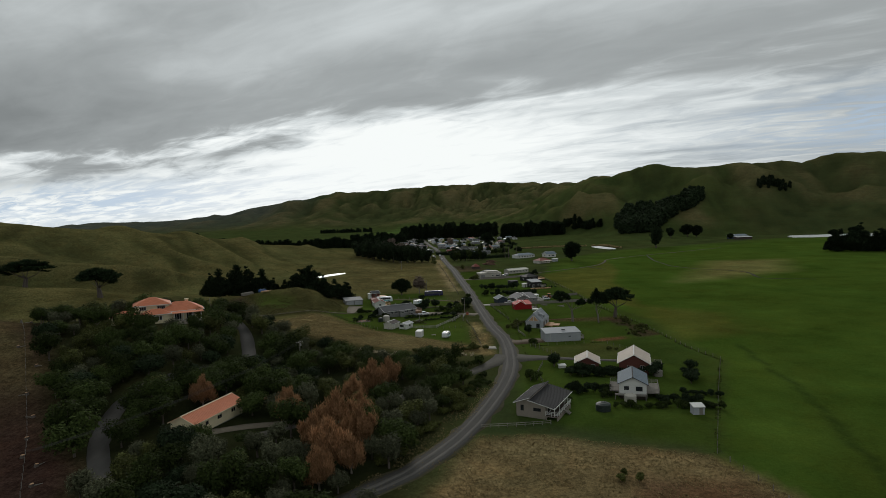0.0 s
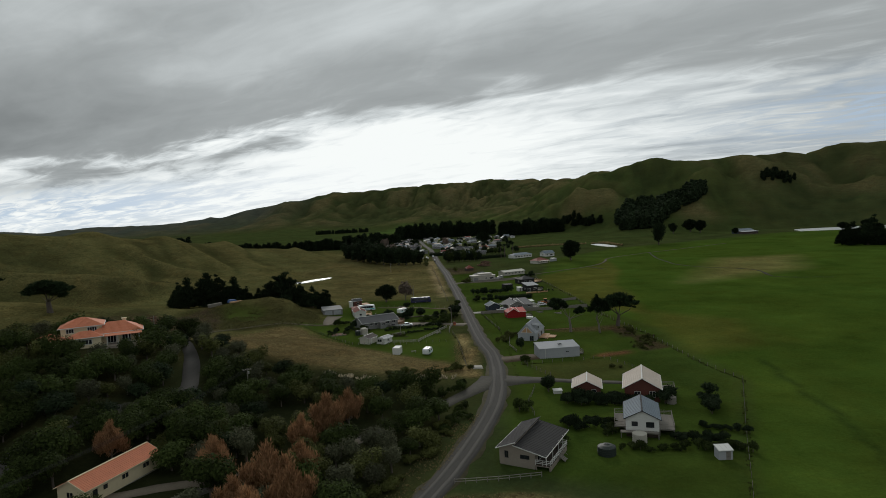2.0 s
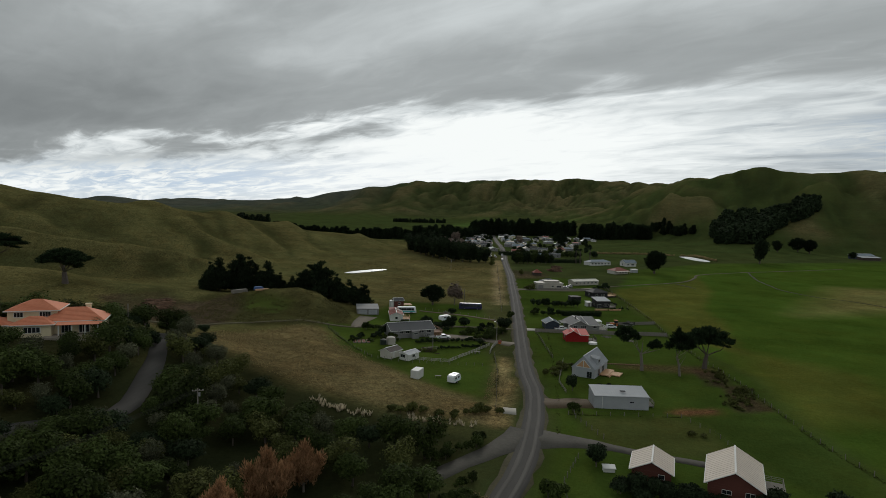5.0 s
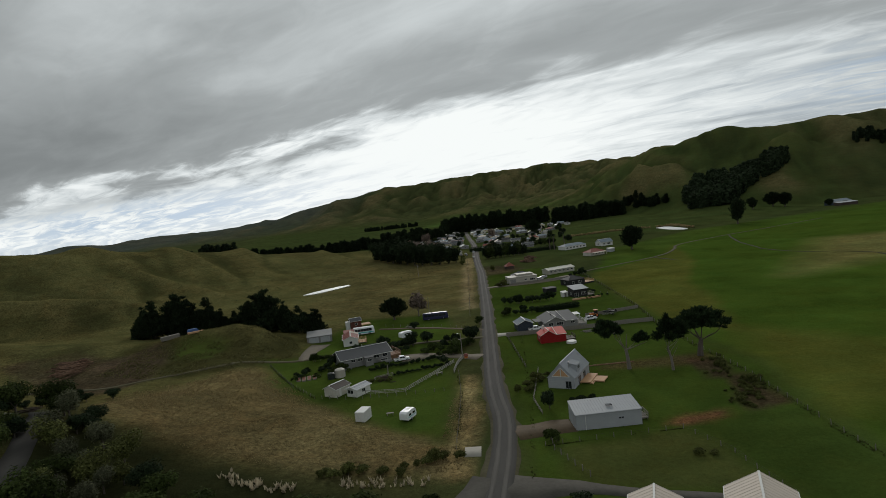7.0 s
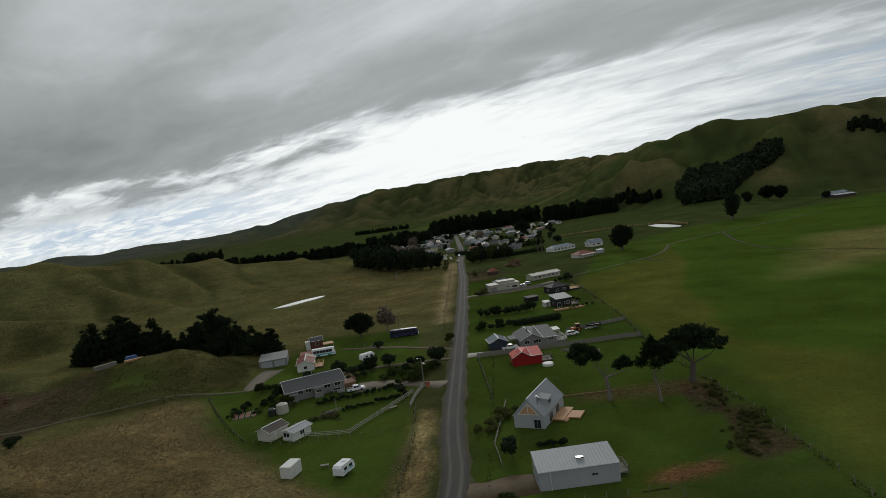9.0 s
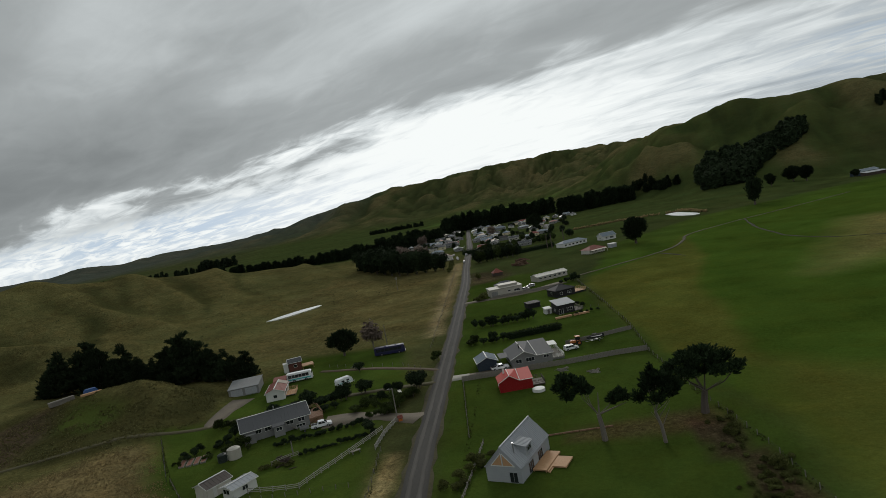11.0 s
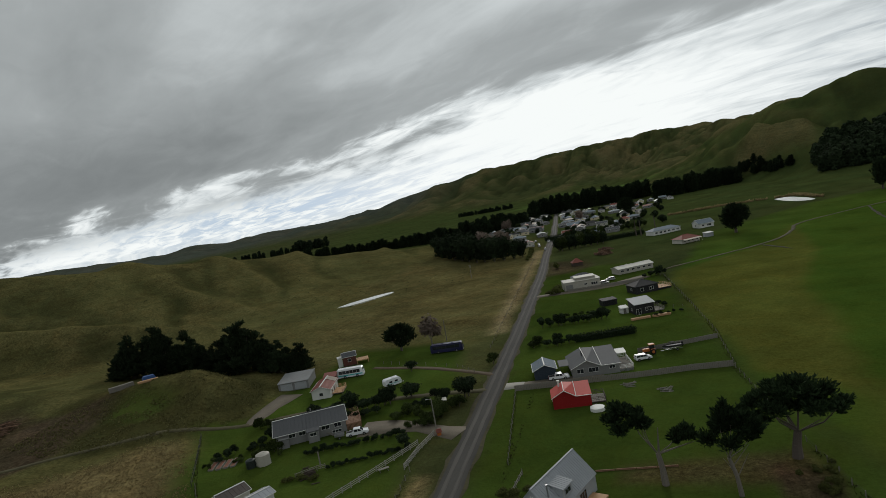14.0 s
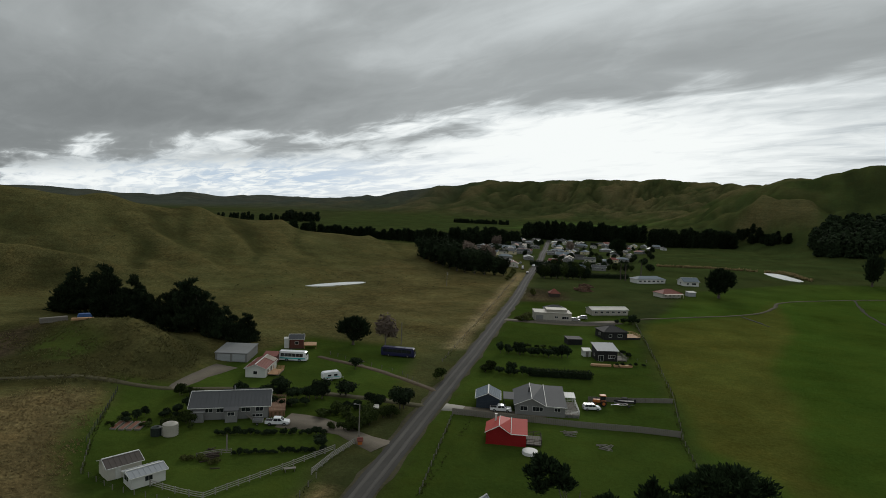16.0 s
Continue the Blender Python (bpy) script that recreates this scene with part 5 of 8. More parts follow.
part("awning", aw, WHITE_PAINT, ob)
cp = Geo()
slope(cp, -9.0, -5.9, -2.2, 2.55, 3.4, 2.65, 0.1, 0.8)
for px, py in ((-8.8, -2.0), (-6.1, -2.0), (-8.8, 3.2)):
    cp.box(px, py, 1.25, 0.12, 0.12, 2.5)
part("carport_roof", cp, GREY_ROOF, ob)
house("garage", "dark blue garage with a blue-grey steel roof", "garage", 0.0, 338.4, 104, 7.0, 5.8, 2.5, 1.3, DARK_BLUE, BLUE_GREY_ROOF, over=0.3, clad=False, trim=WHITE_PAINT,
      openings=(("l", 0, 0, 4.0, 2.1, DARK_BLUE), ("f", 0, 1.4, 1.0, 0.8)))
# ---- black houses further on
ob = house("house", "black-stained cabin with a white sloping roof", "house", 24.2, 402.0, 22, 6.8, 6.6, 3.7, 1.0, BLACK_BOARD, ZINC, "mono", 0.45, trim=WHITE_PAINT, group="roadside houses",
           openings=(("f", 1.5, 1.6, 2.4, 1.2), ("f", -2.2, 1.1, 1.8, 2.0, "glass_door"), ("r", 0, 1.5, 1.6, 1.1), ("l", 0, 1.5, 1.2, 1.0)))
deck(ob, 3.5, 6.9, -3.2, 3.2, 0.5, OLD_TIMBER, OLD_TIMBER, "l")
house("garden_shed", "small white garden shed beside the black cabin", "shed", 18.0, 403.6, 22, 2.6, 2.6, 2.0, 0.4, WHITE_PAINT, WHITE_PAINT, "mono", 0.2, trim=None, openings=(("f", 0, 0, 0.9, 1.8, OLD_TIMBER),))
ob = house("house", "black weatherboard house with a dark hip roof and white windows", "house", 24.0, 439.5, 28, 9.6, 8.6, 3.1, 1.9, BLACK_BOARD, CHARCOAL_ROOF, "hip", 0.5, group="roadside houses",
           openings=(("f", -2.2, 1.6, 1.3, 1.3), ("f", 1.8, 1.6, 1.9, 1.2), ("l", 0, 1.6, 1.5, 1.2), ("r", 0, 1.6, 1.5, 1.2)))
deck(ob, 4.9, 10.6, -4.2, 2.6, 0.9, NEW_TIMBER, NEW_TIMBER, "l", skirt=BLACK_BOARD)
house("carport", "low black carport with a flat roof", "carport", 11.4, 420.6, 25, 5.6, 4.2, 2.1, 0.2, BLACK_BOARD, CHARCOAL_ROOF, "mono", 0.2, trim=None, openings=(("f", 0, 0, 4.4, 1.8, RUBBER),))
# ---- flat-roofed building and its long shed
ob = house("workshop", "cream flat-roofed workshop with pale walls", "workshop", -4.0, 465.6, 17, 16.5, 9.0, 3.6, 0.3, STONE_PAINT, STONE_PAINT, "flat", 0.2, trim=WHITE_PAINT, clad=False,
           openings=(("f", -6, 0, 3.2, 2.6, GREY_BOARD), ("f", 1.5, 1.9, 1.4, 0.9), ("f", 5.5, 1.7, 3.0, 1.2)))
part("upper_roof", Geo().box(2.0, 1.0, 4.3, 9.0, 6.0, 0.9).box(2.0, 1.0, 4.82, 9.6, 6.6, 0.16), STONE_PAINT, ob)
house("house", "small house with a grey hip roof behind the workshop", "house", -4.6, 478.0, 17, 10.0, 7.0, 3.0, 1.8, PALE_PAINT, GREY_ROOF, "hip", 0.4, openings=(("f", -2, 1.6, 1.4, 1.1), ("f", 2, 1.6, 1.4, 1.1)))
house("shed", "long low pale shed with a white roof", "shed", 18.4, 494.5, 32, 19.0, 7.0, 2.6, 0.9, STONE_PAINT, PALE_PAINT, over=0.3, clad=False, openings=tuple(("f", -7.5 + 3 * k, 1.5, 1.6, 1.0) for k in range(6)))
ob = house("house", "old cottage with a broad rusty red roof and a pale veranda", "house", 47.6, 578.0, 38, 13.0, 9.0, 2.5, 2.3, PALE_PAINT, OLD_RED_ROOF, "hip", 0.6, trim=WHITE_PAINT, clad=False,
           openings=tuple(("f", -4.5 + 3 * k, 1.5, 1.5, 1.2) for k in range(4)))
ver = Geo()
slope(ver, -6.6, 6.6, -7.0, 2.1, -4.6, 2.6, 0.1, 1.2)
for k in range(7):
    ver.box(-6.3 + 12.6 * k / 6, -6.8, 1.1, 0.14, 0.14, 2.2)
part("veranda", ver, PALE_ROOF, ob)
house("house", "long white weatherboard bungalow with a blue-grey hip roof", "house", 35.6, 645.0, 36, 23.0, 9.0, 3.0, 1.9, WHITE_PAINT, BLUE_GREY_ROOF, "hip", 0.5, clad=False,
      openings=tuple(("f", -9 + 3.6 * k, 1.6, 2.0, 1.2) for k in range(6)))
house("house", "white weatherboard cottage with a grey gable roof", "house", 62.6, 648.0, 24, 11.0, 9.5, 3.2, 2.2, WHITE_PAINT, BLUE_GREY_ROOF, over=0.5, clad=False,
      openings=(("f", -2.5, 1.6, 1.6, 1.2), ("f", 2.0, 1.6, 3.0, 1.4), ("l", 0, 1.6, 1.5, 1.2)))
house("shed", "small pale steel garden shed", "shed", 61.4, 590.0, 30, 5.0, 3.4, 2.4, 0.4, SHED_WALL, WHITE_PAINT, "mono", 0.2, trim=None, clad=False)
house("hut", "small hut with a rusty red pyramid roof", "shed", -14.2, 538.0, 20, 5.6, 5.2, 2.0, 2.4, DARK_TIMBER, OLD_RED_ROOF, "hip", 0.4, clad=False)

# ---- the homestead on the other side of the road
ob = house("house", "long grey weatherboard homestead with a grey steel roof", "house", -53.8, 306.0, 32.5, 16.8, 10.2, 3.1, 1.9, GREY_BOARD, GREY_ROOF, over=0.6, trim=WHITE_PAINT, group="roadside houses",
           openings=(("f", -4.6, 2.2, 1.6, 1.0), ("f", -2.2, 2.2, 1.6, 1.0), ("f", 3.4, 2.2, 2.0, 1.0), ("f", 6.4, 2.2, 1.8, 1.1), ("f", 6.0, 0.7, 2.4, 0.7), ("r", 0, 2.0, 1.6, 1.1), ("f", -6.6, 0, 1.0, 2.0, WHITE_PAINT)))
pc = Geo().box(0.4, -6.2, 1.4, 2.6, 2.2, 2.8)
pr = part("porch", pc, GREY_BOARD, ob)
rf = Geo()
slope(rf, -1.2, 2.0, -7.6, 2.85, -4.9, 3.15, 0.1, 0.8)
part("porch_roof", rf, GREY_ROOF, pr)
window(ob, "f", 0.4, 2.0, 1.6, 0.9, 16.8, 14.6, WHITE_PAINT)
part("lean_to", Geo().box(-6.8, -5.8, 1.1, 2.6, 1.5, 2.2).box(-6.8, -5.8, 2.25, 3.0, 1.9, 0.12), GREY_BOARD, ob)
part("flue", Geo().cyl(0.5, 1.0, 4.5, 0.15, 1.4, 10), STEEL, ob)
rv = Geo()
slope(rv, -2.0, 6.0, 3.6, 4.1, 0.2, 5.45, 0.12, 0.9)
part("raised_roof", rv, GREY_ROOF, ob)
deck(ob, 8.5, 12.2, -4.6, 4.0, 1.5, MID_TIMBER, MID_TIMBER, "l", skirt=MID_TIMBER)
steps(ob, 3.6, -5.5, 1.2, 1.2, 5, OLD_TIMBER, 1, 0, WHITE_PAINT)
house("shed", "cream garden shed with a dark gable roof, its end dark", "shed", -51.2, 271.6, 66, 5.8, 4.4, 2.3, 0.9, PALE_PAINT, BROWN_ROOF, over=0.3, trim=WHITE_PAINT, clad=False,
      openings=(("l", 0, 0, 1.0, 2.0, PALE_PAINT), ("f", -1.2, 0, 0.9, 2.0, WHITE_PAINT)))
house("cabin", "white cabin with a pale sloping steel roof and triple window", "cabin", -44.6, 270.6, 66, 5.8, 3.6, 2.1, 0.5, WHITE_PAINT, ZINC, over=0.35, trim=WHITE_PAINT, clad=False,
      openings=(("l", 0.4, 1.4, 2.0, 1.1), ("f", 0, 1.3, 1.4, 1.0)))
water_tank(-56.2, 289.0, 1.55, 2.4, TANK_PALE, "round pale concrete water tank by the homestead")
water_tank(-58.6, 287.6, 1.1, 1.7, TANK_DARK, "small dark water tank beside the pale one")
house("garage", "grey steel double garage with wide roller doors", "garage", -84.0, 346.6, 20, 9.8, 11.0, 2.5, 0.4, GREY_BOARD, GREY_ZINC, "mono", 0.2, trim=None, clad=False,
      openings=(("f", -2.3, 0, 3.8, 2.2, SHED_WALL), ("f", 2.3, 0, 3.8, 2.2, SHED_WALL)))
ob = house("cottage", "small white cottage with a faded red and pale roof", "cottage", -67.4, 336.2, 108, 11.0, 5.6, 2.6, 1.1, WHITE_PAINT, OLD_RED_ROOF, over=0.3, trim=WHITE_PAINT, clad=False,
           openings=(("l", 0, 1.4, 1.2, 1.0), ("f", -3, 1.4, 1.2, 1.0), ("f", 0, 0, 0.9, 2.0, DARK_TIMBER)))
part("roof_patch", Geo().add([(2.2, 0, 3.93), (5.7, 0, 3.93), (5.7, -3.0, 2.76), (2.2, -3.0, 2.76)], [(0, 3, 2, 1), (0, 1, 2, 3)]), PALE_ROOF, ob)
deck(ob, -3.5, 2.4, -6.0, -2.85, 0.6, NEW_TIMBER, NEW_TIMBER, "b", skirt=OLD_TIMBER)
house("shed", "dark red lean-to shed behind the cottage", "shed", -71.5, 347.0, 20, 4.0, 3.6, 2.3, 0.5, RED_BROWN, OLD_RED_ROOF, "mono", 0.2, trim=None, clad=False)
ob = house("cabin", "brown cabin with a grey roof and a raised timber deck", "cabin", -74.6, 366.0, 30, 4.6, 4.0, 2.8, 1.0, RED_BROWN, GREY_ROOF, over=0.3, clad=False, base=0.6, openings=(("f", 0, 1.4, 1.2, 1.0),))
deck(ob, 2.4, 6.6, -2.4, 2.0, 1.4, NEW_TIMBER)
part("lean_to", Geo().box(-3.3, 0, 1.6, 1.6, 2.4, 3.2).box(-3.3, 0, 3.26, 1.9, 2.7, 0.12), WHITE_PAINT, ob)


# ---- the villa on the hill and the long building below it
def villa():
    ob = thing("villa", -121.8, 207.0, 30, "large cream villa with stepped terracotta tile roofs on the hillside", "house")
    z = 0.0

    def wing(x, y, L, W, h, rise, z0=0.0):
        part("wall", Geo().box(x, y, z0 + h / 2 - 1.0, L, W, h + 2.0), CREAM_PAINT, ob)
        g = Geo()
        a, b = L / 2 + 0.7, W / 2 + 0.7
        run = max(0.2, L / 2 - W / 2)
        g.add([(x - a, y - b, z0 + h), (x + a, y - b, z0 + h), (x + a, y + b, z0 + h), (x - a, y + b, z0 + h), (x - run, y, z0 + h + rise), (x + run, y, z0 + h + rise)],
              [(0, 1, 5, 4), (1, 2, 5), (2, 3, 4, 5), (3, 0, 4), (0, 3, 2, 1)])
        part("roof", g, TERRACOTTA, ob)
        t = Geo()
        n = int(b / 0.45)
        for k in range(1, n):  # courses of tiles down the front slope
            s = k / n
            yy, zz = y - b * s, z0 + h + rise * (1 - s)
            half = run + (a - run) * s
            t.box(x, yy, zz + 0.03, 2 * half, 0.06, 0.07)
        part("tile_course", t, TERRACOTTA, ob)
        part("fascia", Geo().box(x, y - b + 0.02, z0 + h - 0.06, 2 * a, 0.12, 0.2), WHITE_PAINT, ob)
        part("fascia", Geo().box(x + a - 0.02, y, z0 + h - 0.06, 0.12, 2 * b, 0.2), WHITE_PAINT, ob)

    wing(-2.5, 1.5, 10.5, 8.6, 5.6, 2.2)
    wing(6.5, -0.6, 13, 8.6, 3.2, 2.7)
    wing(-10.8, -2.0, 8.0, 6.8, 2.7, 1.6)
    wing(-1.5, -4.5, 8, 5.5, 2.9, 1.6)

    def win(x, y, zc, w, h, bars):
        g, p = Geo(), Geo()
        g.box(x, y, zc, w + 0.2, 0.06, h + 0.2)
        f = part("window", g, WHITE_PAINT, ob)
        p_w = w / bars
        for k in range(bars):
            p.box(x - w / 2 + p_w * (k + 0.5), y - 0.045, zc, p_w * 0.82, 0.04, h * 0.92)
        part("pane", p, GLASS, f)

    win(-5.4, -2.86, 4.6, 1.9, 1.2, 3)
    win(0.2, -2.86, 4.6, 2.4, 1.2, 4)
    win(-1.5, -7.28, 1.6, 3.4, 1.3, 4)
    win(5.2, -5.04, 1.3, 2.2, 2.1, 3)
    win(9.0, -5.04, 1.3, 2.2, 2.1, 3)
    win(-11.2, -5.46, 1.5, 3.0, 1.6, 3)
    for x in (4.0, 6.8, 9.6, 12.4):
        part("column", Geo().box(x, -7.4, 1.35, 0.25, 0.25, 2.7), WHITE_PAINT, ob)
    v = Geo()
    slope(v, 3.4, 13.2, -7.9, 2.75, -4.9, 3.2, 0.12, 0)
    part("veranda_roof", v, TERRACOTTA, ob)
    part("terrace", Geo().box(7.5, -6.6, -0.9, 13, 5, 1.9), TAUPE_BOARD, ob)
    part("chimney", Geo().box(8.6, 2.2, 4.8, 1.1, 0.9, 2.6).box(8.6, 2.2, 6.15, 1.4, 1.2, 0.25), CREAM_PAINT, ob)


villa()
ob = house("outbuilding", "long cream outbuilding with a terracotta gable roof", "building", -75.2, 139.2, 76, 17.0, 6.2, 2.6, 1.4, CREAM_PAINT, TERRACOTTA, over=0.4, base=0.2, trim=CREAM_PAINT, ribs=0.45,
           openings=(("l", 0.3, 1.5, 1.5, 1.1), ("f", -6.6, 1.1, 1.2, 2.0, "glass_door"), ("f", -4.4, 1.5, 1.1, 1.0), ("f", 5.0, 1.5, 1.6, 1.0), ("f", 0, 1.5, 1.6, 1.0)))


# ------------------------------------------------------------------ trees and shrubs
def crown_mesh(name, seed, lobes, count, size, mat, up=0.4, shell=0.5, long=1.0, flare=0.0):
    """A crown of many small leaf sprays, scattered through rounded lobes (x, y, z, rx, ry, rz) with ragged edges."""
    rs = np.random.RandomState(seed)
    lob = np.array(lobes, float)
    weight = (lob[:, 3] * lob[:, 4] * lob[:, 5]) ** (2 / 3)
    pick = rs.choice(len(lob), count, p=weight / weight.sum())
    d = rs.normal(size=(count, 3))
    d /= np.linalg.norm(d, axis=1)[:, None]
    r = shell + (1 - shell) * rs.rand(count) ** 0.6
    r *= 0.62 + 0.76 * vnoise(d[:, 0] * 3 + pick * 5, d[:, 1] * 3 + d[:, 2] * 4)
    p = lob[pick, :3] + d * r[:, None] * lob[pick, 3:]
    n = d + rs.normal(size=(count, 3)) * 0.55 + np.array((0, 0, up))
    n /= np.linalg.norm(n, axis=1)[:, None]
    if flare:  # the sprays point outwards and up
        a = d * np.array((1, 1, 0.6)) + np.array((0, 0, flare)) + rs.normal(size=(count, 3)) * 0.35
        a /= np.linalg.norm(a, axis=1)[:, None]
        n = np.cross(a, rs.normal(size=(count, 3)))
        n /= np.linalg.norm(n, axis=1)[:, None]
    else:
        a = np.cross(n, rs.normal(size=(count, 3)))
        a /= np.linalg.norm(a, axis=1)[:, None]
    b = np.cross(n, a)
    s = size * (0.6 + 0.8 * rs.rand(count))[:, None]
    bend = n * s * 0.35
    # each spray: two triangles folded along the middle, pointed at both ends
    v = np.stack([p - a * s * long, p - b * s * 0.55 + bend * 0.2, p + a * s * long, p + b * s * 0.55 + bend * 0.2], 1).reshape(-1, 3)
    k = np.arange(count)[:, None] * 4
    f = np.concatenate([k + np.array([[0, 1, 2]]), k + np.array([[0, 2, 3]])], 0)
    me = bpy.data.meshes.new(name)
    me.from_pydata(v.tolist(), [], f.tolist())
    me.materials.append(mat)
    return me


def trunk_geo(lobes, r, fork=0.45, lean=(0, 0), bare=(), limbs=9):
    """A tapered trunk with a limb to each lobe."""
    g = Geo()
    top = Vector((lean[0], lean[1], min(l[2] for l in lobes) * fork + 0.2))
    mid = Vector((lean[0] * 0.3, lean[1] * 0.3, top.z * 0.5))
    g.tube((0, 0, -0.5), mid, r * 1.25, r * 0.95, 8)
    g.tube(mid, top, r * 0.95, r * 0.8, 8)
    every = max(1, len(lobes) // limbs)
    for k, l in enumerate(lobes):
        if k % every:
            continue
        end = Vector(l[:3])
        elbow = top.lerp(end, 0.5) + Vector((0.12 * (end.x - top.x), 0.12 * (end.y - top.y), -0.08 * (end.z - top.z)))
        q = r * (0.6 if len(lobes) < 4 else 0.42 if len(lobes) < 10 else 0.24)
        g.tube(top - Vector((0, 0, 0.15)), elbow, q, q * 0.7, 6)
        g.tube(elbow, end, q * 0.7, q * 0.25, 6)
        for s in range(2):
            side = Vector((math.sin(3 * k + 2 * s), math.cos(5 * k + s), 0.6)) * min(l[3], l[5]) * 0.7
            g.tube(elbow.lerp(end, 0.5), elbow.lerp(end, 0.5) + side, q * 0.35, q * 0.1, 5)
    for p, q, a, b in bare:
        g.tube(p, q, a, b, 5)
    return g


def tree(name, label, category, x, y, seed, lobes, r, count, size, leaf, bark=BARK, rz=0.0, scale=1.0, fork=0.45, lean=(0, 0), group="", shell=0.5, bare=(), up=0.4, long=1.0, limbs=9, flare=0.0):
    ob = thing(name, x, y, rz, label, category, group)
    part("trunk", trunk_geo(lobes, r, fork, lean, bare, limbs), bark, ob)
    cr = new("crown", crown_mesh("crown", seed, lobes, count, size, leaf, up, shell, long, flare))
    cr.parent = ob
    ob.scale = (scale, scale, scale)
    return ob


def place(ob, x, y, scale=1.0, rz=0.0, tall=1.0, label="", group=""):
    """A copy of a thing at another place, sized and turned."""
    base = ob.scale[0]
    m = pose(x, y, ground_z(x, y) - 0.1, 0, 0, rz) @ Matrix.Diagonal((scale / base, scale / base, scale * tall / base, 1))
    c = copy_thing(ob, m)
    return tagged(c, label, group=group)


# ---- three wind-shaped cypresses by the paddock fence
rs = np.random.RandomState(5)
def ragged(n, cx, cy, wide, deep, z0, z1, r, seed, tall=1.0):
    """Small flat lobes strewn over a low dome, for a torn, layered crown."""
    q = np.random.RandomState(seed)
    out = []
    for k in range(n):
        a, d = 2.4 * k + q.rand(), math.sqrt((k + 0.5) / n)
        s = r * (0.55 + 0.8 * q.rand()) * (1.15 - 0.4 * d)
        out.append((cx + wide * d * math.cos(a), cy + deep * d * math.sin(a), z0 + (z1 - z0) * (1 - d * d) * (0.55 + 0.45 * q.rand()) + 0.3 * q.normal(), s * 1.7 / tall ** 0.6, s * 1.5 / tall ** 0.6, tall * s * (0.42 + 0.25 * q.rand())))
    return out


flat = ragged(46, 0.6, 0, 8.6, 5.8, 10.8, 15.8, 1.5, 31, 1.25) + [(9.2, 0.5, 11.0, 1.5, 1.2, 0.5), (-8.0, 0.6, 10.2, 1.6, 1.3, 0.7), (-6.4, -0.6, 9.2, 1.8, 1.4, 0.7), (-4.8, -1, 8.2, 1.7, 1.3, 0.7), (-3.0, 0.6, 9.4, 1.8, 1.5, 0.8), (6.0, 0, 9.4, 1.6, 1.2, 0.5), (4.0, 0, 10.0, 1.7, 1.3, 0.6), (7.8, -0.6, 9.0, 1.0, 0.8, 0.4), (0.5, 0, 10.2, 2.6, 2.2, 0.9), (-1.6, 0.6, 11.0, 2.5, 2.2, 1.0), (2.2, -0.6, 11.0, 2.5, 2.2, 1.0), (-4.4, 0, 10.8, 2.3, 2.0, 0.9), (4.6, 0.4, 11.4, 2.3, 2.0, 0.9)]
tree("cypress_tree", "wide flat-topped dark cypress tree by the paddock fence", "tree", 50.4, 286.8, 3, flat, 0.85, 15000, 0.27, LEAF_CYPRESS, BARK, 0, 0.86, 0.62, (0.6, 0), "wind-shaped cypresses", shell=0.05, flare=0.7,
     bare=(((0.5, 0, 5.0), (4.6, -0.6, 7.6), 0.2, 0.05), ((0.4, 0, 6.0), (-3.6, 0.4, 8.4), 0.2, 0.05)), long=1.7, up=0.8, limbs=5)
mid = ragged(15, -0.3, 0, 3.6, 2.8, 9.4, 13.6, 1.35, 37, 1.8) + [(-1.0, 0, 14.4, 0.7, 0.7, 1.0), (2.6, 0.3, 8.6, 1.2, 1.0, 0.4)]
tree("cypress_tree", "thin half-dead cypress with a small dark crown", "tree", 40.6, 274.5, 8, mid, 0.34, 6200, 0.25, LEAF_CYPRESS, PALE_BARK, 20, 1.0, 0.7, (-1.2, 0), "wind-shaped cypresses", shell=0.05, flare=0.8,
     bare=(((-0.3, 0, 3.0), (2.0, 0.4, 6.2), 0.1, 0.03), ((-0.4, 0, 3.5), (-2.2, -0.4, 6.5), 0.1, 0.03), ((-0.6, 0, 5.0), (1.8, -0.5, 8.0), 0.1, 0.03)), long=1.7, up=0.8, limbs=4)
lop = ragged(14, -5.0, 0.2, 3.6, 2.6, 10.6, 13.8, 1.25, 41, 1.9) + ragged(6, 3.7, 0, 1.7, 1.4, 8.2, 10.0, 1.0, 43, 1.8)
tree("cypress_tree", "lopsided cypress with a pale forked trunk and two tufts", "tree", 29.8, 278.0, 12, lop, 0.5, 5600, 0.25, LEAF_CYPRESS, PALE_BARK, 0, 1.0, 0.62, (-0.5, 0), "wind-shaped cypresses", shell=0.05, flare=0.7,
     bare=(((-0.4, 0, 5.0), (0.0, 0.3, 9.6), 0.22, 0.06), ((-0.2, 0, 5.4), (5.2, 0, 7.2), 0.2, 0.05)), long=1.7, up=0.8, limbs=4)

# ---- kinds of tree that repeat
def dome(n, wide, tall, base, seed, squash=0.8):
    q = np.random.RandomState(seed)
    out = []
    for k in range(n):
        a, d = 2 * math.pi * k / n + q.rand(), wide * (0.25 + 0.35 * q.rand()) * (k > 0)
        out.append((d * math.cos(a), d * math.sin(a), base + tall * (0.35 + 0.45 * q.rand()), wide * (0.42 + 0.2 * q.rand()), wide * (0.42 + 0.2 * q.rand()), tall * squash * (0.30 + 0.16 * q.rand())))
    return out


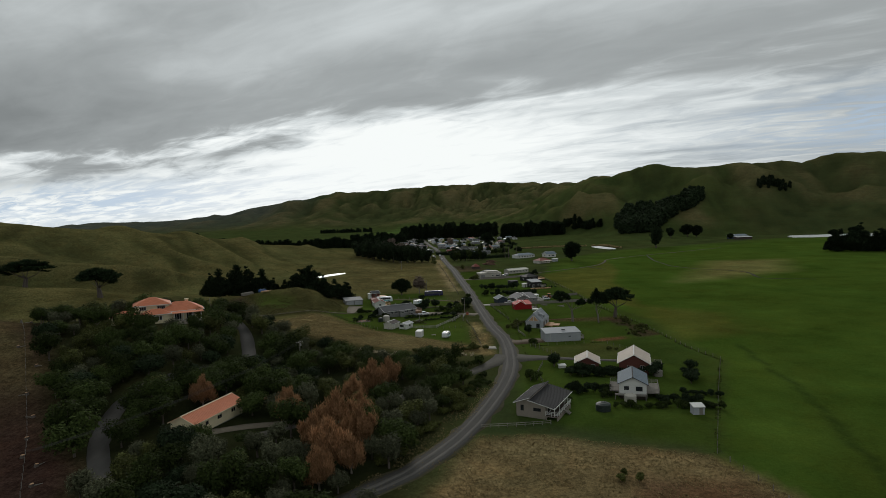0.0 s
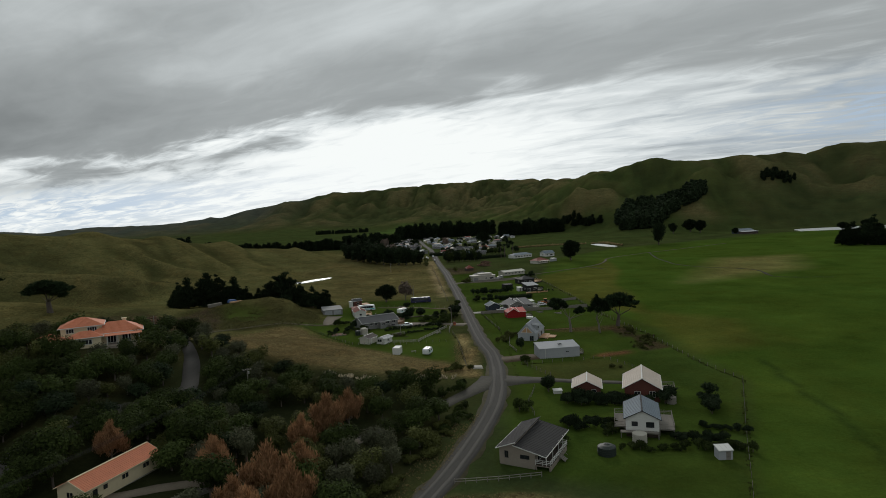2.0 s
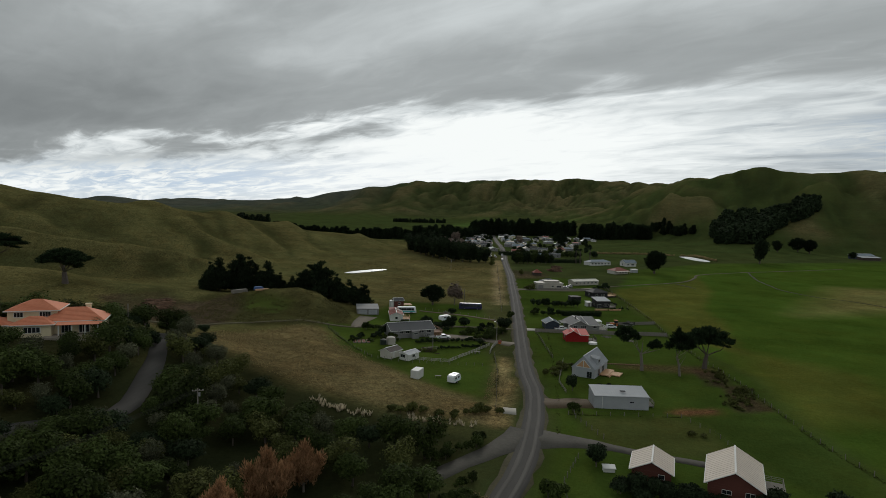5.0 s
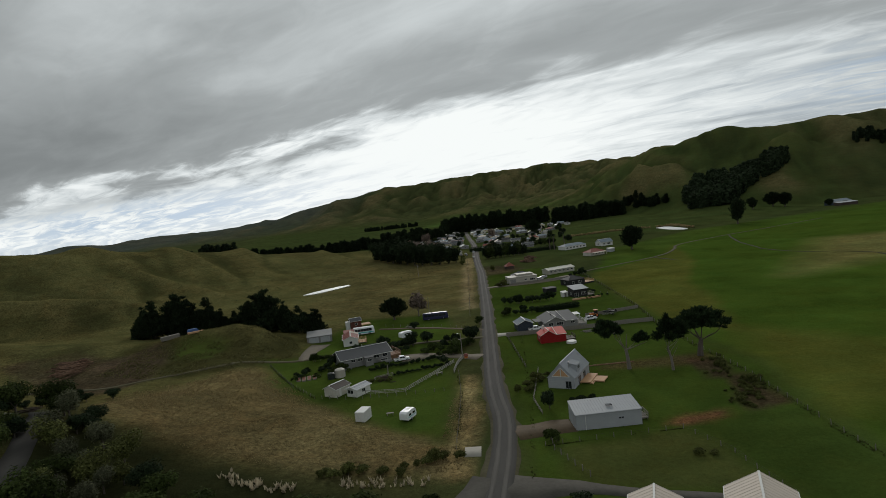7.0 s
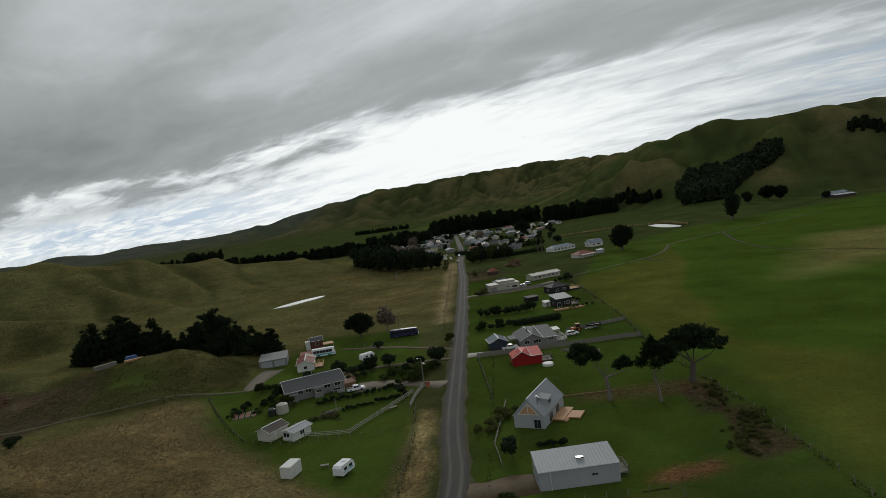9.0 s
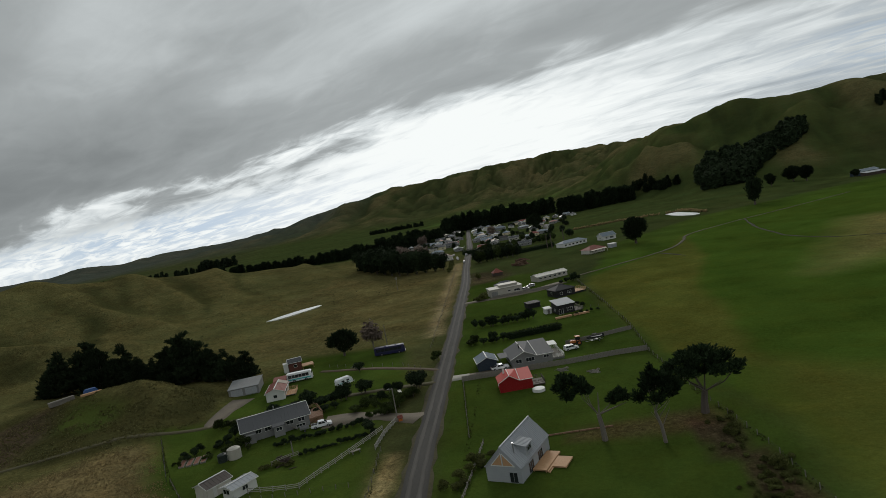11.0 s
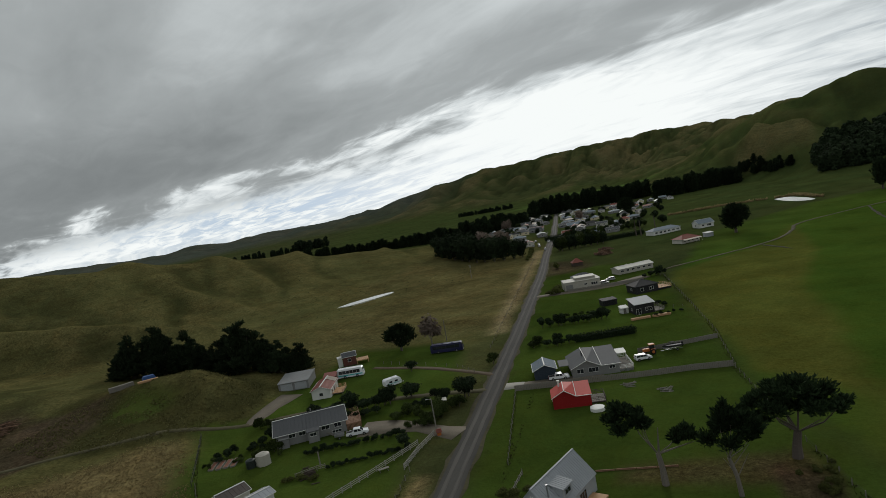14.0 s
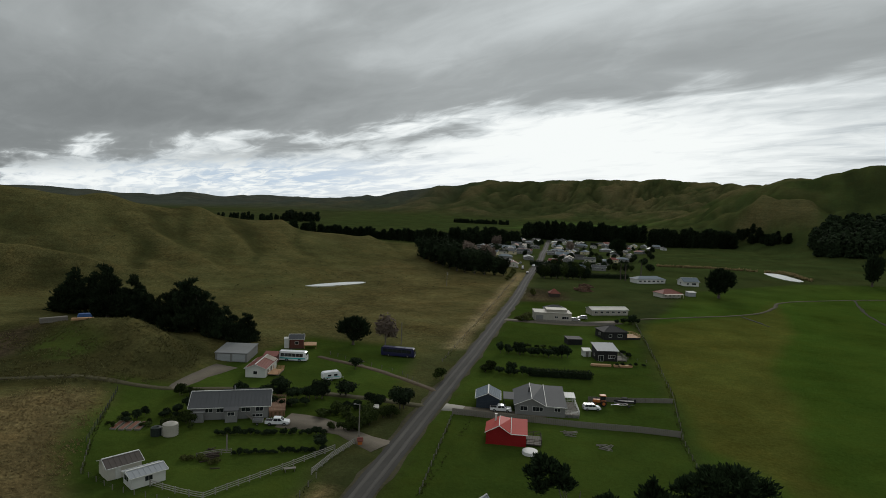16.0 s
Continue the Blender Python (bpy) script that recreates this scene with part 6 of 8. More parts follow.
def layered(n, wide, tall, seed):
    """Boughs round several leaders that end in ragged points at different heights."""
    q = np.random.RandomState(seed)
    leaders = [(0.0, 0.0, 1.0)] + [(wide * 0.5 * math.cos(2.1 * k + seed), wide * 0.5 * math.sin(2.1 * k + seed), 0.62 + 0.3 * q.rand()) for k in range(4)]
    out = []
    for k in range(n):
        lx, ly, top = leaders[k % len(leaders)]
        u = q.rand() ** 0.8
        a, d = 2.4 * k + q.rand(), wide * 0.62 * (1.02 - u) ** 0.7 * (0.3 + 0.7 * q.rand())
        r = wide * (0.42 - 0.28 * u) * (0.7 + 0.5 * q.rand())
        out.append((lx * (1 - 0.4 * u) + d * math.cos(a), ly * (1 - 0.4 * u) + d * math.sin(a), tall * top * (0.14 + 0.86 * u), r * 1.15, r * 1.15, r * 0.62))
    return out


big_dark = [tree("macrocarpa_tree", "dense dark macrocarpa behind the grassy knoll", "tree", x, y, 20 + k, layered(70, 5.8 + k * 0.5, 14.0, 40 + k), 0.6, 10500, 0.38, LEAF_PINE, BARK, 30 * k, s, 0.5, (0, 0), "dark trees on the knoll", shell=0.35, long=1.4, flare=0.7)
            for k, (x, y, s) in enumerate(((-150, 358, 1.24), (-142, 362, 1.2), (-117, 358, 1.2)))]
for k, (x, y, s) in enumerate(((-174, 362, 0.85), (-167, 359, 1.0), (-158, 363, 1.0), (-134, 360, 0.66), (-127, 359, 0.58), (-111, 357, 0.98), (-104, 359, 0.78), (-97, 357, 0.68), (-91, 360, 0.55), (-162, 368, 0.95), (-122, 362, 0.75))):
    place(big_dark[k % 3], x, y, s * 1.22, 47 * k, 0.95 + 0.1 * (k % 3))
old = bpy.data.objects["cypress_tree"]
for x, y, size, turn in ((-203, 300, 1.4, 160), (-250, 310, 1.4, 20)):
    place(old, x, y, size, turn, 0.66, label="wide wind-shaped dark macrocarpa on the near hillside")
umbrella = tree("macrocarpa_tree", "solitary dark spreading macrocarpa in the paddock", "tree", -60.0, 379, 31, [(0.3, 0, 3.2, 3.0, 3.0, 1.7), (-2.6, 0, 6.0, 3.4, 3.2, 2.2), (2.2, 0.4, 6.4, 3.6, 3.2, 2.3), (0, 1.6, 7.6, 3.2, 3.0, 1.7), (-4.2, 0, 4.6, 2.0, 2.0, 1.2), (4.2, 0, 4.8, 2.0, 2.0, 1.2), (0.6, 0, 8.8, 1.5, 1.5, 1.0), (-2.4, 0.4, 8.0, 1.4, 1.4, 0.9), (3.2, 0, 7.8, 1.4, 1.4, 0.9)],
                0.45, 3600, 0.36, LEAF_PINE, BARK, 0, 1.05, 0.5, shell=0.15, long=1.6, flare=0.9)
for x, y, s, q in ((77.3, 591, 1.9, 1.0), (198, 735, 1.75, 1.45), (268, 905, 1.5, 1.0), (300, 930, 1.9, 1.0), (312, 925, 1.7, 1.1), (455, 832, 1.2, 0.9),
                   (334, 860, 0.9, 1.0), (1.5, 880, 1.6, 1.2)):
    place(umbrella, x, y, s, x * 3 % 360, q)
tw = [(0, 0, 4.6, 2.0, 2.0, 2.6), (1.2, 0.3, 3.6, 1.6, 1.6, 1.6), (-1.2, 0, 4.0, 1.6, 1.6, 1.8)]
for k in range(11):
    place(big_dark[k % 3], 338 + 7.5 * k, 622 - 3.2 * k + 6 * (k % 2), 1.45 + 0.16 * (k % 4), 53 * k, 1.0, label="dense dark macrocarpa in a clump across the paddock")
twig_tree = tree("bare_tree", "leafless grey-brown tree beside the dark bus", "tree", -49.2, 382.6, 33, tw, 0.16, 900, 0.30, LEAF_GREY_TWIG, PALE_BARK, 0, 1.6, 0.4, shell=0.1, long=1.8)

# rows of pines far up the valley
pine_lobes = [(0, 0, 3.4, 4.6, 4.6, 3.6), (0.9, 0.6, 8, 4.6, 4.4, 4.2), (-0.8, 0, 12.5, 4.0, 4.0, 4.0), (0.4, -0.4, 16.2, 2.8, 2.8, 3.2)]
far_pines = [tree("pine_tree", "tall dark shelter-belt pine far up the valley", "tree", x, y, 60 + k, [(a + 0.9 * k * (-1) ** n, b, c, d * (1 + 0.12 * k), e * (1 + 0.12 * k), f) for n, (a, b, c, d, e, f) in enumerate(pine_lobes)],
                  0.35, 1000, 0.95, LEAF_PINE, BARK, 50 * k, 1.0, 0.3, group="shelter-belt pines", shell=0.25, long=1.5, flare=0.9) for k, (x, y) in enumerate(((-134, 1134), (-126, 1138), (-118, 1142)))]
rs = np.random.RandomState(21)


def pine_line(a, b, count, s0, s1, jitter=6.0, tall=1.0):
    for k in range(count):
        u = (k + 0.5 * rs.rand()) / count
        x, y = a[0] + (b[0] - a[0]) * u + rs.normal() * jitter * 0.5, a[1] + (b[1] - a[1]) * u + rs.normal() * jitter * 0.5
        place(far_pines[k % 3], x, y, s0 + (s1 - s0) * rs.rand(), rs.rand() * 360, tall * (0.85 + 0.3 * rs.rand()), group="shelter-belt pines")


pine_line((-345, 772), (-246, 846), 40, 0.6, 0.75, 3, 0.9)
pine_line((-246, 846), (-196, 905), 26, 0.65, 0.85, 4, 0.95)
pine_line((-196, 905), (-132, 982), 34, 0.95, 1.15, 7, 0.9)
pine_line((-180, 900), (-128, 962), 18, 0.8, 1.0, 7, 0.85)
pine_line((-146, 1104), (24, 1186), 52, 1.3, 1.5, 8, 0.95)
pine_line((33, 1092), (150, 1180), 46, 1.25, 1.45, 9, 0.95)
pine_line((156, 1196), (212, 1104), 22, 0.6, 0.95, 10, 0.85)
# the plantation up the spur, too far and dense to tell its trees apart
base = crown_mesh("pine_wood", 66, pine_lobes, 420, 1.7, LEAF_PINE, shell=0.4)
one = np.array([v.co[:] for v in base.vertices])
tris = np.array([f.vertices[:] for f in base.polygons])
WOOD = [(212, 1012), (226, 978), (262, 972), (292, 1022), (345, 1062), (384, 1092), (378, 1112), (318, 1122), (262, 1118), (234, 1090)]
spots = []
while len(spots) < 330:
    x, y = 208 + 180 * rs.rand(), 968 + 160 * rs.rand()
    if in_polygon(np.array(x), np.array(y), WOOD):
        spots.append((x, y, 0.9 + 0.35 * rs.rand()))
far_spots = []
for (ax, ay), (bx, by), count, size, wide in (((500, 1150), (552, 1142), 40, 0.62, 9), ((-770, 1180), (-665, 1245), 30, 0.7, 8), ((-665, 1245), (-612, 1280), 26, 1.0, 8), ((-440, 1650), (-300, 1640), 60, 0.55, 4)):
    for k in range(count):
        u = (k + rs.rand()) / count
        far_spots.append((ax + (bx - ax) * u + rs.normal() * wide * 0.7, ay + (by - ay) * u + rs.normal() * wide * 0.7, size * (0.8 + 0.4 * rs.rand())))


def woodland(places, label):
    wood_v, wood_f = [], []
    for k, (x, y, s) in enumerate(places):
        a = rs.rand() * 6.28
        turn = np.array(((math.cos(a), -math.sin(a), 0), (math.sin(a), math.cos(a), 0), (0, 0, 0.85 + 0.2 * rs.rand())))
        wood_v.append(one @ turn.T * s + np.array((x, y, ground_z(x, y) - 0.3)))
        wood_f.append(tris + k * len(one))
    tagged(link_mesh("pine_wood", np.concatenate(wood_v).tolist(), np.concatenate(wood_f).tolist(), LEAF_PINE), label, "woodland", kind="stuff")


woodland(spots, "dark dense pine plantation running up the spur")
woodland(far_spots, "dark distant pine stands on the far slopes")

# round-headed trees in the village
village_tree = [tree("village_tree", lab, "tree", x, y, 80 + k, dome(7, 4.2, 9.0, 0.4, 90 + k, 1.0), 0.3, 1700, 0.60, mat, BARK, 0, s, 0.5, group="village trees", shell=0.4)
                for k, (x, y, s, mat, lab) in enumerate(((-36.5, 622, 1.0, LEAF_PINE, "dark round-headed tree in the village"), (-110, 640, 1.9, LEAF_PINE, "big dark evergreen at the village edge"),
                                                         (-96, 668, 1.3, LEAF_GREY_TWIG, "leafless brown winter tree in the village"), (-30, 626, 0.9, LEAF_BUSH, "green garden tree in the village")))]
for k in range(8):
    place(village_tree[0 if k % 3 else 3], -34 + 4.0 * k, 622 + 1.4 * k + rs.normal(), 0.85 + 0.3 * rs.rand(), rs.rand() * 360, 1.0)
for k, (x, y, s) in enumerate(((-136, 650, 1.7), (-128, 641, 1.8), (-121, 634, 1.7), (-113, 628, 1.9), (-105, 620, 1.7), (-97, 613, 1.8), (-90, 610, 1.6), (-82, 608, 1.7), (-75, 609, 1.5), (-68, 611, 1.5), (-62, 613, 1.2), (-118, 645, 1.8), (-104, 634, 1.7), (-92, 626, 1.6), (-80, 622, 1.5), (-134, 665, 1.7), (-144, 662, 1.5))):
    place(village_tree[1], x, y, s, 31 * k, 0.95 + 0.1 * (k % 3))
for x, y, s in ((-102, 672, 1.4), (-110, 690, 1.4), (-92, 690, 1.2), (-100, 705, 1.3), (-118, 710, 1.3), (-52, 900, 1.2), (-140, 900, 1.4)):
    place(village_tree[2], x, y, s, x * 7 % 360)
for k in range(110):
    u = rs.rand()
    x, y = -150 + 190 * rs.rand(), 700 + 330 * u
    if abs(x - (-60.5 - (y - 755) * 0.13)) < 9:
        continue
    place(village_tree[(0, 0, 3, 1)[k % 4]], x, y, 0.45 + 0.4 * rs.rand(), rs.rand() * 360, 0.8)
for k in range(16):
    place(village_tree[(0, 3)[k % 2]], -44 + 66 * (k / 15), 690 + 12 * rs.rand() + k * 1.2, 0.5 + 0.3 * rs.rand(), rs.rand() * 360)


def palm(x, y, s):
    ob = thing("palm_tree", x, y, x * 9 % 360, "tall slender palm by the white bungalow", "palm tree", "palms")
    part("trunk", Geo().tube((0, 0, -0.3), (0.2, 0, 5), 0.4, 0.3, 8).tube((0.2, 0, 5), (0.1, 0, 10.5), 0.3, 0.24, 8), BARK, ob)
    g = Geo()
    q = np.random.RandomState(int(abs(x) * 10))
    for k in range(34):
        a, el = q.rand() * 6.28, q.rand() * 1.7 - 0.5
        tip = Vector((math.cos(a) * 2.6 * math.cos(el), math.sin(a) * 2.6 * math.cos(el), 10.6 + 2.2 * math.sin(el)))
        b, sd = Vector((0.1, 0, 10.5)), Vector((-math.sin(a), math.cos(a), 0)) * 0.3
        m = b.lerp(tip, 0.6) + Vector((0, 0, 0.5))
        g.add([b, m + sd, tip - Vector((0, 0, 0.5)), m - sd, m + Vector((0, 0, 0.15))], [(0, 1, 4), (1, 2, 4), (2, 3, 4), (3, 0, 4)])
    part("frond", g, LEAF_PINE, ob)
    ob.scale = (s, s, s)


for x, y in ((16.8, 650), (20.4, 646), (30.3, 678)):
    palm(x, y, 1.15)

# ---- the bush on the hillside
bush_kinds = [tree("bush_tree", lab, "tree", x, y, 110 + k, dome(6, wide, tall, 0.7, 120 + k), 0.16, n, leaf_size, mat, BARK, 0, 1.0, 0.5, group="hillside bush", shell=0.55, up=0.7)
              for k, (x, y, wide, tall, n, leaf_size, mat, lab) in enumerate((
                  (-40, 176, 2.9, 4.6, 2800, 0.19, LEAF_BUSH, "dense dark green native bush tree"), (-58, 184, 3.2, 5.2, 3000, 0.20, LEAF_BUSH, "rounded dark native bush tree"),
                  (-66, 172, 2.6, 4.0, 2400, 0.18, LEAF_OLIVE, "olive-green native bush tree"), (-36, 150, 2.1, 4.6, 2400, 0.15, LEAF_GREYISH, "grey-green feathery bush tree"),
                  (-90, 176, 3.0, 4.4, 2800, 0.19, LEAF_HEDGE, "very dark dense native bush tree")))]
BUSH = [(-30, 104), (-25, 140), (-17, 172), (-17, 184), (-22, 193), (-36, 194), (-48, 196), (-60, 203), (-72, 213), (-88, 226), (-102, 236), (-124, 246), (-150, 240), (-172, 222), (-150, 186), (-112, 140), (-90, 110), (-70, 92), (-46, 88)]
DRIVES = [[(-150, 262), (-132, 246), (-111, 234), (-96, 214), (-88, 198), (-84, 184), (-92, 168), (-100, 150), (-95, 130), (-84, 112)], [(-3, 214), (-7, 203), (-14, 191.5), (-22.6, 177.6), (-33.8, 164.4), (-48, 150), (-62, 132)],
          [(-80, 128), (-66, 138), (-52, 146), (-34, 164)], ROAD[:9]]
drive_pts = np.concatenate([smooth_line(d, 1.5) for d in DRIVES])
CLEAR = [(-119.5, 203, 12.5), (-112, 198, 6), (-75.2, 139.2, 6.5), (-77, 131.5, 6), (-73.5, 146, 6), (-80, 126, 6), (-70, 130, 5), (-55, 176, 5), (-50, 181, 4), (-30, 184, 5), (-24, 188, 4),
         (-42, 120, 4.5), (-38, 128, 4.5), (-47, 127, 4), (-44, 134, 4.5), (-37, 118, 4), (-45, 158, 4.5), (-41, 166, 4), (-38, 172, 4), (-56, 141, 4), (-80, 146, 3.5)]
rs = np.random.RandomState(77)
placed = []
for tries in range(14000):
    if len(placed) >= 300:
        break
    x, y = -175 + 160 * rs.rand(), 88 + 164 * rs.rand()
    if not in_polygon(np.array(x), np.array(y), BUSH):
        continue
    if np.min(np.hypot(drive_pts[:, 0] - x, drive_pts[:, 1] - y)) < 3.5 or any(math.hypot(x - a, y - b) < r for a, b, r in CLEAR):
        continue
    s = 0.95 + 0.65 * rs.rand() ** 1.3
    if any(math.hypot(x - a, y - b) < 1.72 * (s + q) for a, b, q in placed):
        continue
    placed.append((x, y, s))
    edge = vnoise(np.array(x / 22.0), np.array(y / 22.0))
    kind = int(rs.choice(5, p=(0.34, 0.26, 0.16, 0.10, 0.14) if edge < 0.6 else (0.2, 0.2, 0.34, 0.2, 0.06)))
    if y < 152 and x > -62 and rs.rand() < 0.35:
        kind = 3
    place(bush_kinds[kind], x, y, s, rs.rand() * 360, 0.75 + 0.35 * rs.rand())
rusty = []
q = np.random.RandomState(8)
for k in range(22):  # upright sprays of fine twigs
    a, d = 2.4 * k, 3.0 * math.sqrt(k / 22)
    rusty.append((d * math.cos(a), d * math.sin(a), 3.0 + 2.6 * q.rand() + (3.0 - d) * 0.7, 1.0, 1.0, 1.5 + 0.6 * q.rand()))
rust = tree("rusty_tree", "rust-brown deciduous winter tree among the bush", "tree", -42, 120, 140, rusty, 0.22, 9000, 0.11, LEAF_RUST, PALE_BARK, 0, 1.15, 0.35, group="rust-brown winter trees", shell=0.1, long=3.2, flare=1.6)
for x, y, s in ((-38, 128, 1.15), (-47, 127, 0.95), (-44, 134, 1.25), (-37.5, 118, 0.85), (-42, 111, 0.9), (-40, 141, 1.0), (-45, 158, 0.9), (-41, 165, 1.15), (-38, 172, 1.0), (-56.5, 141, 1.0), (-59.5, 147, 0.8), (-80, 147, 0.9)):
    place(rust, x, y, s, 61 * x % 360, 1.0)
yellow = tree("flowering_tree", "pale yellow flowering tree by the villa drive", "tree", -100, 205, 150, dome(5, 2.6, 3.6, 0.8, 151), 0.15, 1500, 0.26, LEAF_YELLOW, BARK, 0, 1.0, 0.5)

# ---- garden shrubs
shrub = [tree(("shrub", "roadside_bush", "low_scrub", "hedge_plant")[k], lab, "shrub", x, y, 160 + k, dome(5, 1.5, 2.0, 0.25, 170 + k), 0.08, 1200, 0.15, mat, BARK, 0, 1.0, 0.5, shell=0.35)
         for k, (x, y, mat, lab) in enumerate(((11.6, 200.2, LEAF_HEDGE, "dark rounded evergreen garden shrub"), (3.0, 184.4, LEAF_BUSH, "green bushy roadside shrub"), (56, 262, LEAF_OLIVE, "low olive-brown shrub by the fence"), (17, 190.6, LEAF_PINE, "very dark dense hedge shrub")))]
SHRUBS = [  # x0, y0, x1, y1, count, size, kind, spread
    (11, 199.4, 12.4, 201, 2, 1.5, 0, 0.7), (1.5, 182, 4.5, 187, 4, 1.0, 1, 0.8), (2, 166, 3, 170, 2, 0.9, 1, 0.6), (14, 188.4, 33, 186.6, 22, 1.2, 3, 1.1), (22, 193.2, 30, 192, 4, 1.0, 3, 0.6),
    (38.5, 186, 41, 189, 2, 1.3, 3, 0.6), (48, 178, 52.5, 192, 9, 1.25, 0, 1.2), (42, 170, 51, 166, 12, 0.6, 3, 0.5), (22, 158.4, 46, 157, 20, 0.75, 1, 1.0), (43, 161, 47, 155, 4, 1.0, 1, 0.7),
    (11, 173, 22.5, 169.4, 12, 0.95, 3, 1.2), (20, 166, 23, 172, 5, 1.0, 1, 0.8), (35, 163, 46, 159, 16, 0.85, 3, 0.8), (9, 161, 12, 165, 3, 0.9, 1, 0.8), (7.4, 232, 9.4, 229, 3, 0.9, 1, 0.6), (6.8, 248.5, 8, 250, 1, 1.3, 0, 0.3), (12, 254.4, 19, 253.6, 4, 0.7, 3, 0.5), (34, 222, 37, 222, 2, 0.8, 2, 0.4),
    (2.5, 262, 6.0, 276, 10, 0.9, 2, 1.1), (51, 268, 54, 284, 26, 0.5, 2, 1.5), (50, 246, 56, 265, 60, 0.45, 2, 1.8), (-5.5, 367.4, 3.6, 369, 7, 1.0, 0, 0.7), (-9.5, 392.6, 13.6, 396.6, 17, 1.3, 0, 0.8),
    (-8.6, 404, 8, 408, 7, 0.8, 1, 0.8), (-9, 366, -7, 371, 4, 1.1, 1, 0.6), (22, 413, 34, 409, 7, 0.8, 3, 0.5), (25, 470, 34, 476, 5, 1.2, 0, 1.2), (-16, 452, -13, 460, 4, 1.4, 2, 0.8), (28, 392, 38, 398, 5, 0.5, 3, 0.4),
    (-38.5, 286.3, -22.5, 295, 22, 0.48, 3, 0.25), (-48, 292.8, -27, 303.4, 40, 0.52, 0, 0.3), (-24.6, 296.6, -24, 297, 1, 1.6, 0, 0.1), (-28, 305, -22, 312, 6, 0.7, 1, 1.2), (-23, 306, -20.5, 320, 14, 1.3, 1, 0.9),
    (-33, 321, -24, 319, 6, 0.9, 3, 1.0), (-19, 325, -18, 326, 2, 1.9, 0, 0.6), (-27, 326, -22, 322, 4, 1.2, 3, 0.7), (-52, 319, -38, 324, 12, 1.5, 0, 1.2), (-60, 290, -56, 296, 6, 1.0, 1, 1.0), (-70, 292, -64, 300, 8, 0.8, 3, 1.6), (-46, 312, -42, 318, 4, 1.2, 3, 1.0), (-36, 312, -28, 316, 8, 1.0, 1, 1.4), (-36, 327, -34.5, 328, 2, 1.6, 3, 0.5), (-62, 312, -54, 318, 5, 1.1, 0, 1.0),
    (-66, 300, -62, 304, 3, 1.2, 0, 1.0), (-74, 310, -68, 312, 4, 1.0, 1, 0.8), (-46, 351, -44, 352, 1, 1.2, 0, 0.2), (-19, 352, -18, 353, 1, 1.6, 1, 0.3), (-74, 286, -62, 296, 8, 0.5, 1, 3.0), (-38, 282, -46, 280, 6, 0.6, 2, 0.6),
    (-11, 205, -20, 188, 12, 0.9, 1, 1.0), (-14, 172, -22, 150, 20, 0.9, 2, 1.6), (-24, 145, -33, 122, 24, 0.85, 2, 1.8), (-13, 186, -14, 166, 12, 0.8, 1, 1.2), (-36, 214, -20, 216, 10, 0.9, 2, 1.4), (-20, 218, -10, 224, 8, 0.8, 2, 1.4),
    (-104, 206, -90, 226, 8, 1.4, 0, 1.4), (-150, 258, -112, 262, 12, 1.2, 0, 2.4), (12, 119, 16, 114, 3, 0.7, 2, 2.0), (-26, 532, -25, 535, 2, 1.4, 2, 0.5), (-54, 588, -58, 628, 6, 1.5, 2, 0.8),
]
for x0, y0, x1, y1, count, size, kind, wide in SHRUBS:
    for k in range(count):
        u = (k + 0.5) / count
        place(shrub[kind], x0 + (x1 - x0) * u + rs.normal() * wide, y0 + (y1 - y0) * u + rs.normal() * wide * 0.6, size * (0.75 + 0.5 * rs.rand()), rs.rand() * 360, 0.8 + 0.7 * rs.rand() ** 2)


def hedge(x0, y0, x1, y1, wide, tall, label):
    ln, rz = math.hypot(x1 - x0, y1 - y0), math.degrees(math.atan2(y1 - y0, x1 - x0))
    ob = thing("hedge", (x0 + x1) / 2, (y0 + y1) / 2, rz, label, "hedge")
    n = int(ln / 1.2)
    lobes = [(-ln / 2 + ln * (k + 0.5) / n, 0, tall * 0.52, 0.95, wide / 2, tall * 0.52) for k in range(n)]
    part("stem", Geo().box(0, 0, tall * 0.35, ln - 0.8, wide * 0.5, tall * 0.7), LEAF_HEDGE, ob)
    cr = new("foliage", crown_mesh("foliage", int(ln * 10), lobes, int(n * 330), 0.2, LEAF_HEDGE, 0.3, 0.8))
    cr.parent = ob


hedge(4.6, 369.4, 22.8, 374.2, 2.6, 2.5, "long clipped dark green hedge")
hedge(-60, 700, -20, 706, 4, 5, "tall dark hedge at the village edge")
hedge(-14, 640, 22, 660, 3, 3.5, "dark hedge behind the lawn")

# ---- rough tufts of grass: dry tussock on the banks, pale plumes by the track
def tufts(name, polys, count, size, mat, label, seed, tall=1.0):
    q = np.random.RandomState(seed)
    v, f = [], []
    for poly, share in polys:
        px, py = np.array(poly).T
        got = 0
        while got < count * share:
            x, y = px.min() + (px.max() - px.min()) * q.rand(), py.min() + (py.max() - py.min()) * q.rand()
            if not in_polygon(np.array(x), np.array(y), poly) or vnoise(np.array(x / 4), np.array(y / 4)) < 0.3 * q.rand() + 0.2:
                continue
            got += 1
            z, s = ground_z(x, y) - 0.05, size * (0.5 + q.rand())
            for k in range(4):
                a = q.rand() * 6.28
                c, d = math.cos(a), math.sin(a)
                n = len(v)
                v += [(x - d * s * 0.35, y + c * s * 0.35, z), (x + d * s * 0.35, y - c * s * 0.35, z), (x + c * s * 0.7, y + d * s * 0.7, z + s * tall * (0.6 + 0.5 * q.rand()))]
                f.append((n, n + 1, n + 2))
    ob = link_mesh(name, v, f, mat)
    tagged(ob, label, "grass", kind="stuff")


